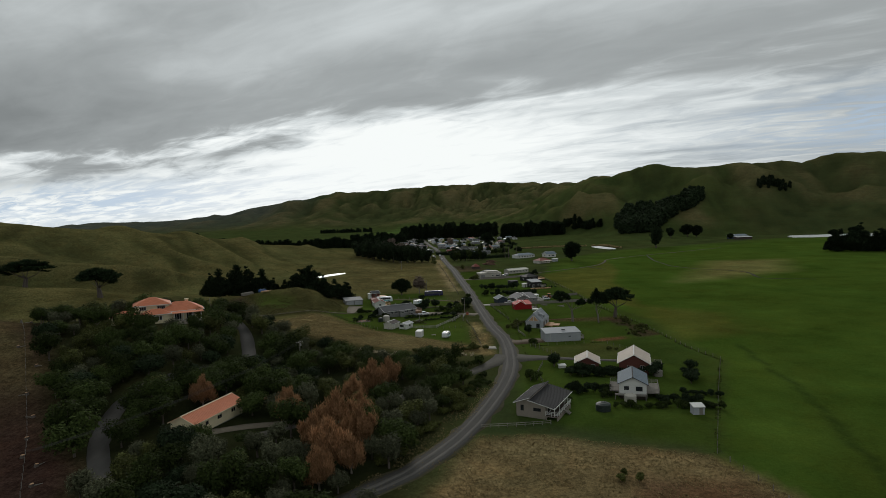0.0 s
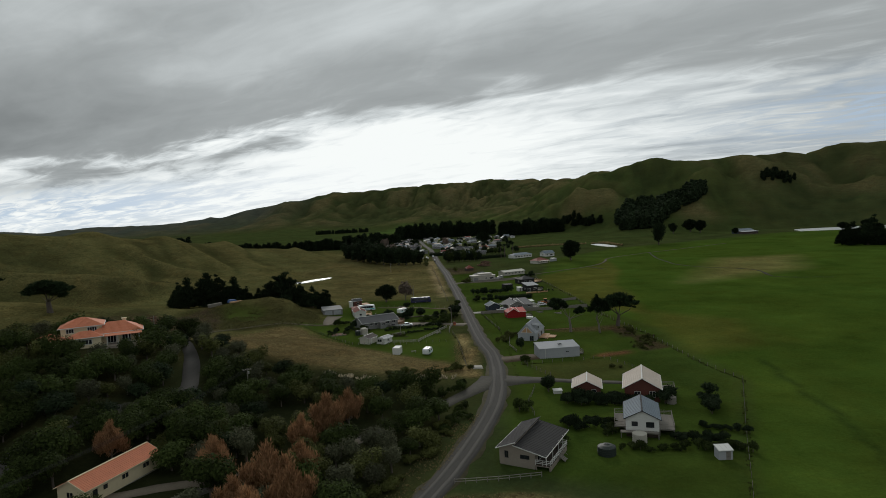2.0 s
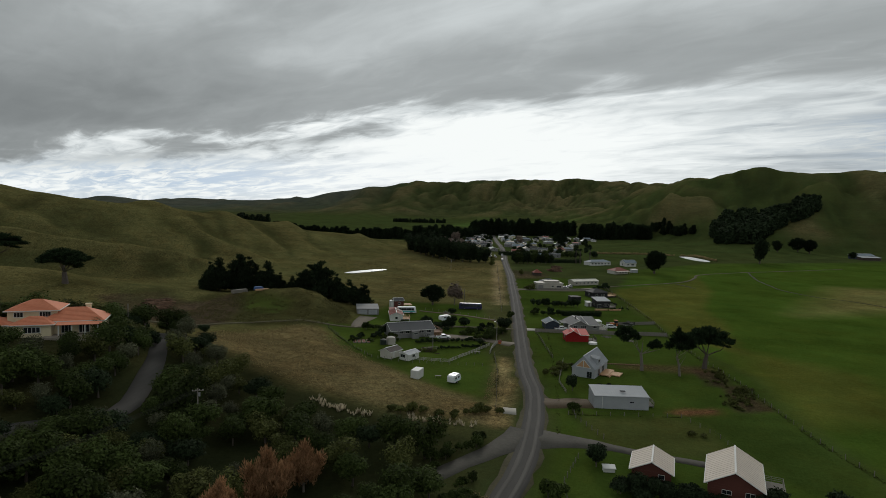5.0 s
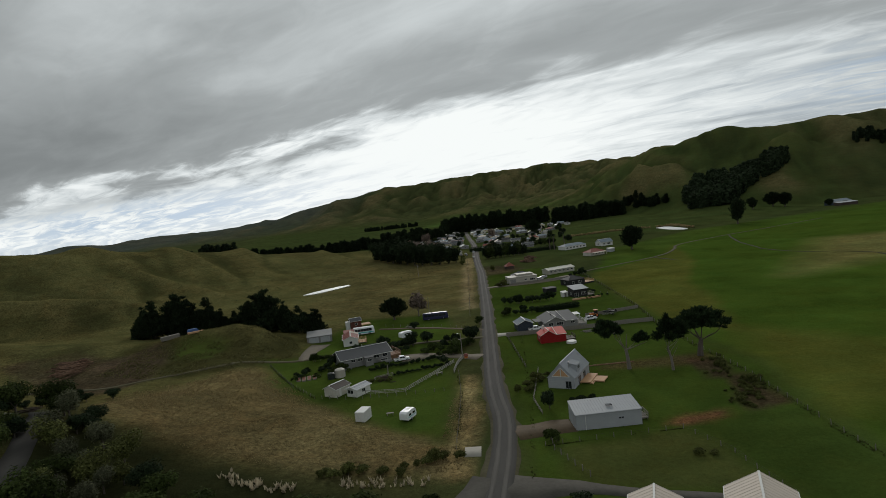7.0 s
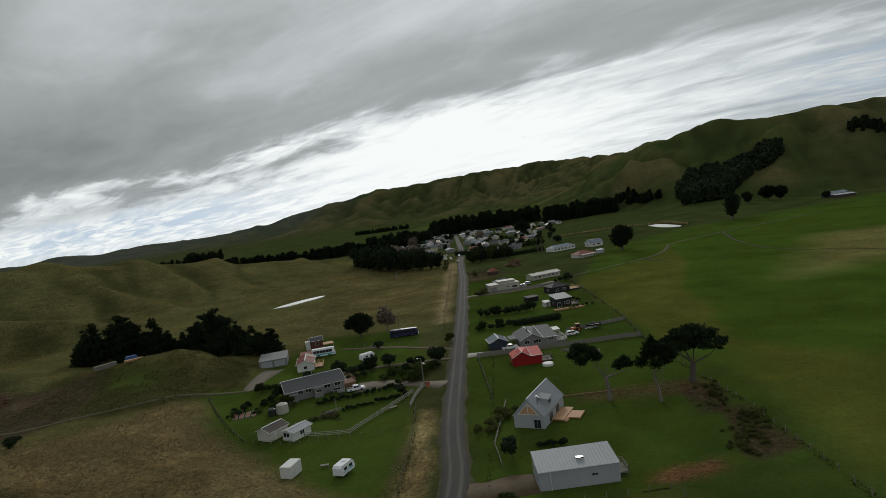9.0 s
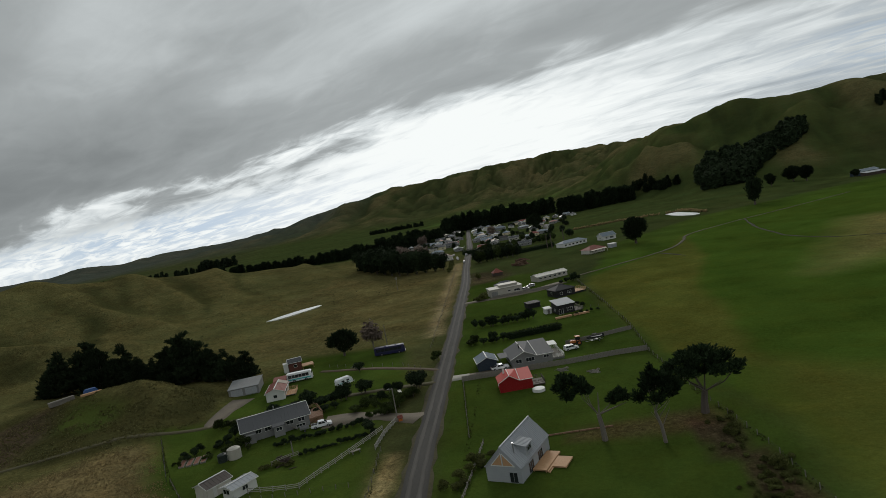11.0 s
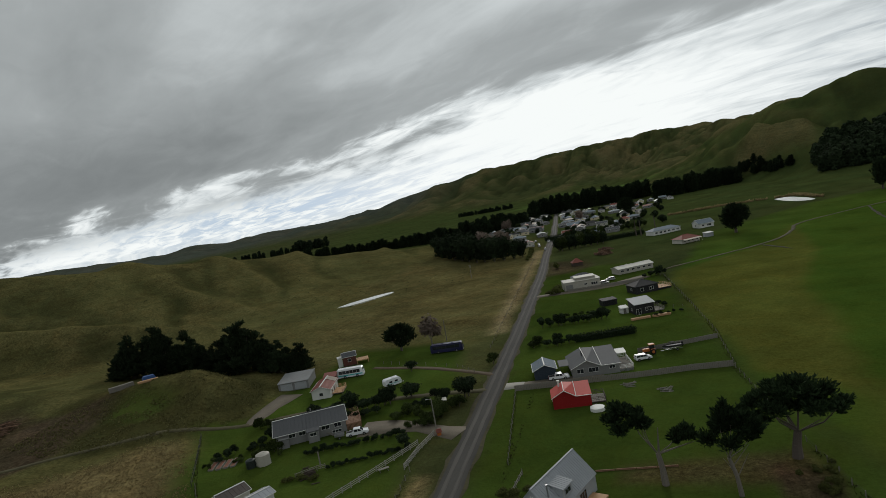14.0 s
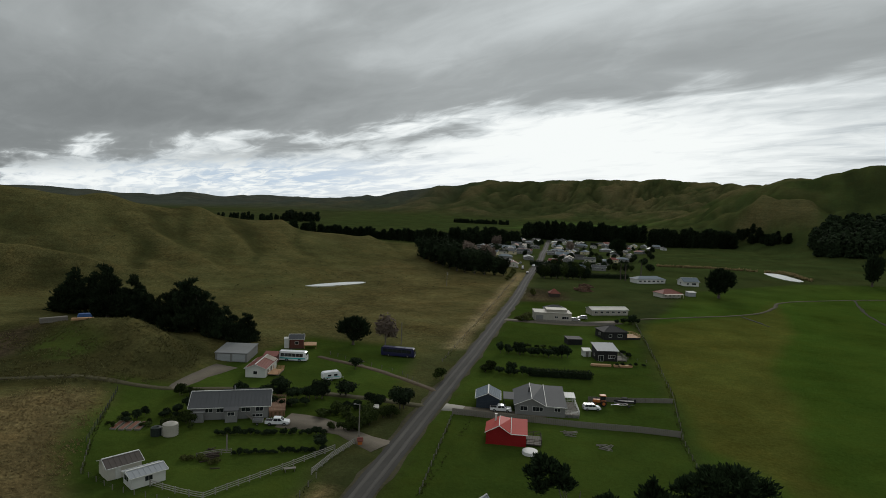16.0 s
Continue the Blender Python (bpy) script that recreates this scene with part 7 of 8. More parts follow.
tufts("dry_grass", [([(-28, 112), (-16, 139), (2, 140), (34, 128), (42, 108), (20, 100)], 0.36), ([(-108, 248), (-96, 296), (-86, 302), (-67, 278), (-38, 246), (-14, 228), (-12, 217), (-40, 216), (-75, 226)], 0.38),
                    ([(-32, 106), (-20, 132), (-12, 158), (-7, 180), (-10, 182), (-18, 160), (-27, 132), (-38, 108)], 0.14), ([(-14, 216), (-9, 218), (-12, 262), (-17, 262)], 0.06), ([(-27, 400), (-25, 400), (-48, 600), (-53, 600)], 0.06)],
      12000, 0.24, TUSSOCK, "tufts of dry tawny grass on the banks and meadow", 5)
def along(points, half):
    """A narrow polygon along a line."""
    return [(x - half, y) for x, y in points] + [(x + half, y) for x, y in reversed(points)]


PADDOCK_LINE = [(46.6, 334), (51.5, 300), (57.0, 270), (59.4, 245), (61.6, 225), (66.2, 205), (52.6, 171.5), (36.0, 129)]
tufts("knoll_grass", [([(-142, 290), (-122, 286), (-96, 296), (-84, 312), (-86, 330), (-94, 344), (-118, 346), (-140, 336)], 1.0)], 5200, 0.36, KNOLL_GRASS, "rank olive grass tufts over the grassy knoll", 15)
tufts("meadow_grass", [([(-118, 262), (-96, 294), (-88, 299), (-66, 276), (-58, 266), (-75, 236), (-98, 244)], 1.0)], 4200, 0.30, TUSSOCK, "pale tussock grass across the rough meadow", 16)
tufts("rank_grass", [(along(PADDOCK_LINE, 0.7), 0.34), (along([(46.8, 334.6), (45.4, 368.6), (41.0, 406.8), (32.6, 472.8)], 0.8), 0.22), (along([(1.6, 286), (-2.0, 306), (-5.6, 326.4)], 0.5), 0.06), (along([(-11.4, 228), (-14.6, 262), (-18, 284)], 0.6), 0.08),
                     (along([(6.5, 228), (20, 231.4), (34, 234.6)], 0.4), 0.05), (along([(-85.8, 303), (-76, 290), (-66, 278), (-57, 268.4)], 0.5), 0.08), (along([(-24.2, 372), (-32, 440), (-40.4, 512), (-52, 610)], 0.9), 0.10), (along([(-1, 330), (3.4, 258), (4.2, 214)], 0.5), 0.07)],
      4200, 0.22, LEAF_OLIVE, "rank uncut grass along the fence lines", 9)
tufts("reeds", [([(42, 789), (85, 803), (118, 802), (150, 795), (160, 786), (150, 789), (118, 796), (85, 796), (42, 781)], 0.6), ([(144, 806), (152, 772), (156, 742), (161, 744), (157, 778), (150, 810)], 0.4)], 900, 1.5, TUSSOCK, "tall tawny reeds along the stream bank", 10, 1.2)
tufts("rushes", [([(-190, 440), (-120, 450), (-70, 560), (-100, 600), (-170, 560)], 0.45), ([(-280, 360), (-190, 400), (-170, 560), (-260, 600), (-380, 420)], 0.55)], 420, 0.55, LEAF_HEDGE, "scattered dark rushes on the hill pasture", 11, 0.8)
tufts("toetoe_grass", [([(-58, 214), (-48, 208), (-38, 207), (-38, 210), (-48, 212), (-57, 218)], 0.55), ([(-30, 209), (-14, 211), (-14, 214), (-30, 212)], 0.45)], 110, 0.65, PLUME, "pale toetoe plumes along the edge of the bush", 6, 1.5)


# ------------------------------------------------------------------ vehicles
def wheels(owner, xs, half, r, w=0.24):
    for x in xs:
        for sy in (-1, 1):
            t = part("wheel", Geo().wheel(x, sy * half, r, r, w), RUBBER, owner)
            part("rim", Geo().wheel(x, sy * (half + w * 0.36), r, r * 0.58, 0.08, 12), STEEL, t)


def car_body(owner, outline, half, mat, tuck=0.12, waist=0.95):
    """A body from a side outline (x, z): full width below the waist, drawn in above it."""
    g = Geo()
    n = len(outline)
    pts = []
    for sy, k in ((-1, 0.94), (-1, 1), (1, 1), (1, 0.94)):
        for x, z in outline:
            pull = tuck * max(0, z - waist) / 0.7
            pts.append((x * (0.985 if k < 1 else 1), sy * (half * k - pull * (1 if k == 1 else 0.97)), z - (0.03 if k < 1 and z > waist else 0)))
    fs = [tuple(range(n - 1, -1, -1)), tuple(range(3 * n, 4 * n))]
    fs += [(a * n + i, a * n + (i + 1) % n, a * n + n + (i + 1) % n, a * n + n + i) for a in range(3) for i in range(n)]
    g.add(pts, fs)
    return part("body", g, mat, owner)


def glazing(owner, x0, x1, z0, z1, half, splits=1, rake0=0.0, rake1=0.0):
    """Side windows in a row on both sides."""
    for sy in (-1, 1):
        for k in range(splits):
            a, b = x0 + (x1 - x0) * k / splits + 0.04, x0 + (x1 - x0) * (k + 1) / splits - 0.04
            r0, r1 = rake0 if k == 0 else 0, rake1 if k == splits - 1 else 0
            y0, y1 = sy * (half + 0.012), sy * (half - 0.09 * (z1 - z0) + 0.012)
            part("side_window", Geo().add([(a, y0, z0), (b, y0, z0), (b - r1, y1, z1), (a + r0, y1, z1), (a, y0 - sy * 0.03, z0), (b, y0 - sy * 0.03, z0), (b - r1, y1 - sy * 0.03, z1), (a + r0, y1 - sy * 0.03, z1)],
                                          [(0, 1, 2, 3), (7, 6, 5, 4), (0, 4, 5, 1), (1, 5, 6, 2), (2, 6, 7, 3), (3, 7, 4, 0)]), GLASS, owner)


def lights(owner, front, rear, half, z):
    for sy in (-1, 1):
        part("headlight", Geo().box(front, sy * (half - 0.25), z, 0.08, 0.36, 0.18, chamfer=0.03), STEEL, owner)
        part("tail_light", Geo().box(rear, sy * (half - 0.12), z + 0.08, 0.08, 0.16, 0.34, chamfer=0.03), BARN_RED, owner)


def pickup(x, y, rz, label, mat=CAR_WHITE):
    ob = thing("pickup_truck", x, y, rz, label, "pickup truck", "parked vehicles")
    car_body(ob, [(2.62, 0.45), (2.66, 0.85), (2.5, 1.02), (1.45, 1.12), (0.75, 1.72), (-0.75, 1.76), (-0.95, 1.12), (-2.6, 1.1), (-2.62, 0.5), (-2.1, 0.42), (2.1, 0.42)], 0.92, mat)
    part("tray", Geo().box(-1.8, 0, 1.105, 1.5, 1.5, 0.03), RUBBER, ob)
    glazing(ob, -0.75, 1.15, 1.12, 1.62, 0.87, 2, 0.05, 0.45)
    part("windscreen", Geo().add([(1.46, -0.72, 1.15), (1.46, 0.72, 1.15), (0.82, 0.66, 1.69), (0.82, -0.66, 1.69), (1.40, -0.72, 1.12), (1.40, 0.72, 1.12), (0.78, 0.66, 1.66), (0.78, -0.66, 1.66)], [(0, 1, 2, 3), (7, 6, 5, 4), (0, 4, 5, 1), (2, 6, 7, 3), (1, 5, 6, 2), (3, 7, 4, 0)]), GLASS, ob)
    part("rear_window", Geo().box(-0.90, 0, 1.42, 0.05, 1.3, 0.42), GLASS, ob)
    part("bumper", Geo().box(2.68, 0, 0.55, 0.16, 1.7, 0.28, chamfer=0.04), STEEL, ob)
    wheels(ob, (1.65, -1.6), 0.82, 0.38)
    lights(ob, 2.62, -2.63, 0.92, 0.85)
    return ob


def wagon(x, y, rz, label, mat=CAR_WHITE):
    ob = thing("car", x, y, rz, label, "car", "parked vehicles")
    car_body(ob, [(2.25, 0.42), (2.28, 0.8), (2.1, 0.98), (1.2, 1.08), (0.6, 1.7), (-1.9, 1.72), (-2.2, 1.1), (-2.25, 0.5), (-1.8, 0.4), (1.8, 0.4)], 0.88, mat)
    glazing(ob, -1.95, 0.98, 1.1, 1.58, 0.83, 3, 0.12, 0.42)
    part("windscreen", Geo().add([(1.24, -0.7, 1.1), (1.24, 0.7, 1.1), (0.66, 0.64, 1.66), (0.66, -0.64, 1.66), (1.18, -0.7, 1.07), (1.18, 0.7, 1.07), (0.62, 0.64, 1.62), (0.62, -0.64, 1.62)], [(0, 1, 2, 3), (7, 6, 5, 4), (0, 4, 5, 1), (2, 6, 7, 3), (1, 5, 6, 2), (3, 7, 4, 0)]), GLASS, ob)
    part("rear_window", Geo().box(-2.07, 0, 1.4, 0.05, 1.2, 0.4), GLASS, ob)
    part("roof_rack", Geo().tube((0.4, 0.6, 1.8), (-1.8, 0.6, 1.8), 0.03, 0.03, 4).tube((0.4, -0.6, 1.8), (-1.8, -0.6, 1.8), 0.03, 0.03, 4).box(-0.2, 0, 1.79, 0.06, 1.2, 0.05).box(-1.5, 0, 1.79, 0.06, 1.2, 0.05), RUBBER, ob)
    wheels(ob, (1.4, -1.35), 0.78, 0.36)
    lights(ob, 2.25, -2.24, 0.88, 0.78)
    return ob


def coach(x, y, rz, label, mat, L=11.0, H=3.2, stripe=None, name="bus"):
    ob = thing(name, x, y, rz, label, "bus", "parked vehicles")
    h = L / 2
    car_body(ob, [(h, 0.45), (h + 0.02, 1.5), (h - 0.25, H - 0.25), (h - 0.6, H), (-h + 0.35, H), (-h, H - 0.35), (-h - 0.02, 0.5), (-h + 0.5, 0.38), (h - 0.4, 0.38)], 1.25, mat, 0.06, 1.4)
    glazing(ob, -h + 0.7, h - 1.1, 1.55, H - 0.55, 1.235, 6)
    part("windscreen", Geo().add([(h + 0.03, -1.1, 1.35), (h + 0.03, 1.1, 1.35), (h - 0.2, 1.05, H - 0.4), (h - 0.2, -1.05, H - 0.4), (h - 0.04, -1.1, 1.35), (h - 0.04, 1.1, 1.35), (h - 0.28, 1.05, H - 0.4), (h - 0.28, -1.05, H - 0.4)], [(0, 1, 2, 3), (7, 6, 5, 4), (0, 4, 5, 1), (2, 6, 7, 3), (1, 5, 6, 2), (3, 7, 4, 0)]), GLASS, ob)
    if stripe:
        for sy in (-1, 1):
            part("stripe", Geo().box(0, sy * 1.252, 1.05, L - 0.8, 0.03, 0.35), stripe, ob)
    part("roof_hatch", Geo().box(-1.5, 0, H + 0.06, 0.9, 0.8, 0.14, chamfer=0.03), mat, ob)
    part("roof_hatch", Geo().box(2.2, 0, H + 0.05, 0.7, 0.7, 0.12, chamfer=0.03), mat, ob)
    part("bumper", Geo().box(h + 0.04, 0, 0.6, 0.14, 2.3, 0.3, chamfer=0.04), STEEL, ob)
    wheels(ob, (h - 2.2, -h + 2.6), 1.1, 0.48, 0.28)
    lights(ob, h + 0.02, -h - 0.02, 1.2, 0.85)
    return ob


def caravan(x, y, rz, label, L=5.4):
    ob = thing("caravan", x, y, rz, label, "caravan", "parked vehicles")
    h = L / 2
    car_body(ob, [(h - 0.35, 0.5), (h, 1.25), (h - 0.3, 2.1), (h - 0.8, 2.55), (-h + 0.4, 2.55), (-h, 2.1), (-h - 0.02, 0.7), (-h + 0.3, 0.5)], 1.1, CAR_WHITE, 0.05, 1.5)
    for sy in (-1, 1):
        for u in (-0.9, 0.9):
            part("side_window", Geo().box(u, sy * 1.09, 1.65, 1.0, 0.04, 0.5, chamfer=0.015), GLASS, ob)
        part("stripe", Geo().box(0, sy * 1.103, 1.15, L - 1.0, 0.02, 0.12), TURQUOISE, ob)
    part("front_window", Geo().box(h - 0.06, 0, 1.65, 0.06, 1.3, 0.5), GLASS, ob)
    part("drawbar", Geo().tube((h - 0.5, 0.5, 0.45), (h + 1.1, 0, 0.5), 0.05, 0.05, 4).tube((h - 0.5, -0.5, 0.45), (h + 1.1, 0, 0.5), 0.05, 0.05, 4).cyl(h + 0.9, 0, 0.0, 0.06, 0.5, 6), STEEL, ob)
    part("roof_hatch", Geo().box(0.3, 0, 2.6, 0.7, 0.7, 0.12, chamfer=0.03), WHITE_PAINT, ob)
    wheels(ob, (-0.3,), 1.0, 0.34)
    return ob


pickup(4.4, 334.2, 14, "white double-cab pickup parked before the grey house").scale = (1, 1, 1)
wagon(25.4, 345.8, 22, "white station wagon parked on the lawn")
pickup(-39.6, 303.4, 24, "white double-cab pickup with a trailer in the gravel yard")
coach(-39.4, 371.4, 9, "long dark navy coach parked on the grass", NAVY, 11.2, 3.1)
coach(-66.4, 351.2, 18, "white house bus with turquoise stripe parked by the cabins", CAR_WHITE, 8.8, 3.1, TURQUOISE)
caravan(-45.8, 338.6, 50, "white caravan parked on the lawn")
caravan(-25.6, 248.0, 74, "white pop-top caravan with a turquoise stripe on the grass", 4.6)
for x, y, rz in ((6.5, 466.5, 20), (8.8, 474, 200), (-16, 457, 100), (31, 480, 60), (-58.5, 664, 96), (-61, 676, 96), (-64, 668, 96), (-55, 690, 275), (-68, 700, 95), (-50, 640, 96)):
    wagon(x, y, rz, "pale car parked in a yard near the road", CAR_WHITE if int(x) % 2 else STEEL)

tr = thing("trailer", -43.6, 301.8, 24, "small grey box trailer hitched behind the pickup", "trailer")
part("tray", Geo().box(0, 0, 0.65, 2.2, 1.4, 0.1).box(0, 0.7, 0.9, 2.2, 0.06, 0.5).box(0, -0.7, 0.9, 2.2, 0.06, 0.5).box(-1.1, 0, 0.9, 0.06, 1.4, 0.5).box(1.1, 0, 0.9, 0.06, 1.4, 0.5), STEEL, tr)
part("drawbar", Geo().tube((1.1, 0, 0.55), (2.2, 0, 0.5), 0.05, 0.05, 4), STEEL, tr)
wheels(tr, (0,), 0.8, 0.3)

bx = thing("shipping_container", -36.4, 247.4, 82, "white corrugated container standing on the grass", "container")
part("box", Geo().box(0, 0, 1.35, 4.2, 2.4, 2.5, chamfer=0.04), WHITE_PAINT, bx)
g = Geo()
for k in range(14):
    for sy in (-1, 1):
        g.box(-1.95 + 0.3 * k, sy * 1.21, 1.35, 0.12, 0.06, 2.2)
part("corrugation", g, WHITE_PAINT, bx)
for sy in (-1, 1):
    part("door", Geo().box(-2.12, sy * 0.58, 1.35, 0.06, 1.1, 2.3).tube((-2.17, sy * 0.3, 0.3), (-2.17, sy * 0.3, 2.4), 0.03, 0.03, 5), WHITE_PAINT, bx)


def tractor(x, y, rz):
    ob = thing("tractor", x, y, rz, "orange farm tractor parked behind the house", "tractor", "parked vehicles")
    part("bonnet", Geo().box(1.0, 0, 1.25, 1.9, 0.8, 0.75, chamfer=0.12), ORANGE_PAINT, ob)
    part("cab", Geo().box(-0.55, 0, 2.0, 1.3, 1.3, 1.3, chamfer=0.1), GLASS, ob)
    part("cab_roof", Geo().box(-0.55, 0, 2.72, 1.6, 1.5, 0.16, chamfer=0.05), ORANGE_PAINT, ob)
    part("chassis", Geo().box(0.4, 0, 0.8, 2.9, 0.5, 0.5), RUBBER, ob)
    part("exhaust", Geo().cyl(1.2, 0.3, 1.6, 0.05, 1.0, 8), RUBBER, ob)
    for sy in (-1, 1):
        part("mudguard", Geo().box(-0.7, sy * 0.85, 1.5, 1.2, 0.4, 0.12, chamfer=0.03), ORANGE_PAINT, ob)
        a = part("wheel", Geo().wheel(-0.7, sy * 0.9, 0.78, 0.78, 0.45, 18), RUBBER, ob)
        part("rim", Geo().wheel(-0.7, sy * 1.1, 0.78, 0.4, 0.1, 14), ORANGE_PAINT, a)
        a = part("wheel", Geo().wheel(1.5, sy * 0.75, 0.48, 0.48, 0.3, 16), RUBBER, ob)
        part("rim", Geo().wheel(1.5, sy * 0.88, 0.48, 0.26, 0.1, 12), ORANGE_PAINT, a)


def boat(x, y, rz):
    ob = thing("boat", x, y, rz, "dark inflatable runabout on a road trailer", "boat", "parked vehicles")
    g = Geo()
    pts, n = [], 7
    for k in range(n):
        u = k / (n - 1)
        w = 1.0 * (1 - max(0, u - 0.45) ** 2 * 3.0)
        xx, zk = -2.6 + 5.4 * u, 0.75 + 0.5 * max(0, u - 0.6) ** 1.2
        pts += [(xx, -w, 1.35 + 0.25 * u), (xx, 0, zk), (xx, w, 1.35 + 0.25 * u)]
    fs = [(a * 3, a * 3 + 1, a * 3 + 4, a * 3 + 3) for a in range(n - 1)] + [(a * 3 + 1, a * 3 + 2, a * 3 + 5, a * 3 + 4) for a in range(n - 1)] + [(0, 2, 1)]
    fs += [(a * 3, a * 3 + 3, a * 3 + 5, a * 3 + 2) for a in range(n - 1)]
    g.add(pts, fs)
    part("hull", g, GREY_BOARD, ob)
    for sy in (-1, 1):
        t = Geo()
        for k in range(n - 1):
            a, b = pts[k * 3 + (0 if sy < 0 else 2)], pts[k * 3 + 3 + (0 if sy < 0 else 2)]
            t.tube(a, b, 0.2, 0.2, 8)
        part("tube", t, RUBBER, ob)
    part("canopy", Geo().box(0.1, 0, 2.35, 1.5, 1.2, 0.08, chamfer=0.02).tube((-0.5, 0.55, 1.5), (-0.5, 0.55, 2.35), 0.03, 0.03, 4).tube((-0.5, -0.55, 1.5), (-0.5, -0.55, 2.35), 0.03, 0.03, 4).tube((0.7, 0.55, 1.5), (0.7, 0.55, 2.35), 0.03, 0.03, 4).tube((0.7, -0.55, 1.5), (0.7, -0.55, 2.35), 0.03, 0.03, 4), RUBBER, ob)
    part("outboard_motor", Geo().box(-2.8, 0, 1.6, 0.45, 0.4, 0.7, chamfer=0.08).box(-2.85, 0, 0.95, 0.18, 0.14, 0.8), RUBBER, ob)
    part("trailer_frame", Geo().tube((-2.4, 0.7, 0.5), (1.6, 0.5, 0.5), 0.06, 0.06, 4).tube((-2.4, -0.7, 0.5), (1.6, -0.5, 0.5), 0.06, 0.06, 4).tube((1.6, 0, 0.5), (3.6, 0, 0.5), 0.06, 0.06, 4).box(-0.8, 0, 0.5, 0.1, 1.9, 0.1).box(1.6, 0, 0.5, 0.1, 1.1, 0.1).box(0.4, 0, 0.62, 0.1, 0.4, 0.3), STEEL, ob)
    wheels(ob, (-0.8,), 1.0, 0.32)


tractor(27.2, 350.6, 195)
boat(33.2, 352.6, 205)

# ------------------------------------------------------------------ fences, poles
def fence(points, label, post=1.1, gap=4.0, rails=(), wires=(0.4, 0.75, 1.05), mat=OLD_TIMBER, thick=0.11, paling=None, name="fence", group=""):
    """A fence along a line: posts one by one, and its wires, rails or palings."""
    x0, y0 = points[0]
    ob = thing(name, x0, y0, 0, label, "fence", group)
    z0 = ob.matrix_basis.translation.z
    pm, run = None, []
    for (ax, ay), (bx, by) in zip(points, points[1:]):
        ln = math.hypot(bx - ax, by - ay)
        n = max(1, round(ln / gap))
        top = [Vector((ax + (bx - ax) * k / n - x0, ay + (by - ay) * k / n - y0, ground_z(ax + (bx - ax) * k / n, ay + (by - ay) * k / n) - z0)) for k in range(n + 1)]
        rz = math.atan2(by - ay, bx - ax)
        for k in range(n if (bx, by) != points[-1] else n + 1):
            if pm is None:
                o = part("post", Geo().box(0, 0, post / 2 - 0.15, thick, thick, post + 0.3), mat, ob)
                pm = o.data
            else:
                o = new("post", pm)
                o.parent = ob
            o.location, o.rotation_euler = top[k], (0.03 * math.sin(7 * k), 0.03 * math.cos(5 * k), rz)
        for z in rails:
            for k in range(n):
                part("rail", Geo().tube(top[k] + Vector((0, 0, z)), top[k + 1] + Vector((0, 0, z)), 0.07, 0.07, 4), mat, ob)
        run += top if not run else top[1:]
        if paling:
            w, h = paling
            c, sn = math.cos(rz), math.sin(rz)
            m = int(ln / w)
            mesh = None
            for k in range(m):
                u = (k + 0.5) / m
                q = Vector((ax + (bx - ax) * u - x0, ay + (by - ay) * u - y0, ground_z(ax + (bx - ax) * u, ay + (by - ay) * u) - z0))
                if mesh is None:
                    o = part("paling", Geo().box(0, 0, h / 2, w * 0.94, 0.05, h), mat, ob)
                    mesh = o.data
                else:
                    o = new("paling", mesh)
                    o.parent = ob
                o.location, o.rotation_euler = q + Vector((sn * -0.08, c * 0.08, 0.02 * math.sin(3 * k))), (0, 0, rz)
    if wires and not paling:
        for z in wires:
            r = 0.008
            v = [q + Vector((r * dx, r * dx, z + r * dz)) for q in run for dx, dz in ((1, 0), (-0.5, 0.87), (-0.5, -0.87))]
            part("wire", Geo().add(v, [(3 * m + e, 3 * m + (e + 1) % 3, 3 * m + 3 + (e + 1) % 3, 3 * m + 3 + e) for m in range(len(run) - 1) for e in range(3)]), WIRE, ob)
    return ob


fence([(-6.0, 327.2), (8, 329.0), (24, 331.6), (38, 334.4), (46.4, 335.2)], "long weathered grey paling fence beside the driveway", 1.5, 2.6, paling=(0.42, 1.5), wires=())
fence([(23.9, 352.4), (34, 356.4), (45.2, 360.8)], "weathered grey paling fence behind the parked boat", 1.3, 2.6, paling=(0.42, 1.3), wires=())
fence([(-9, 455.6), (6, 459.0), (24, 465)], "weathered grey paling fence before the workshop", 1.3, 2.6, paling=(0.6, 1.3), wires=())
fence([(-42.4, 269.6), (-36.8, 269.4), (-31.1, 269.6), (-26.4, 282), (-21.2, 296.6)], "weathered post-and-rail fence round the lawn", 1.25, 2.4, rails=(0.35, 0.72, 1.08), wires=(), mat=PALE_RAIL, thick=0.16)
fence([(-19.6, 285), (-19.8, 293), (-19.0, 301)], "pale timber fence panels by the gate", 1.3, 2.0, rails=(0.3, 0.6, 0.9, 1.2), wires=(), mat=PALE_RAIL, thick=0.16)
fence([(-43, 281.6), (-40, 285.2), (-38.5, 286.2)], "short timber rail fence by the woodpile", 1.2, 1.6, rails=(0.4, 0.8, 1.1), wires=(), thick=0.14)
fence([(46.8, 334.6), (45.4, 368.6), (41.0, 406.8), (32.6, 472.8), (30, 492)], "post-and-wire paddock boundary fence overgrown with grass", 1.15, 4.0)
fence([(46.6, 334), (51.5, 300), (57.0, 270), (59.4, 245), (61.6, 225), (66.2, 205), (52.6, 171.5), (36.0, 129), (38.4, 116), (40.6, 104)], "long post-and-wire fence along the green paddock", 1.15, 4.0)
fence([(1.6, 286), (-2.0, 306), (-5.6, 326.4)], "post-and-wire fence along the roadside lawn", 1.15, 3.0, thick=0.14)
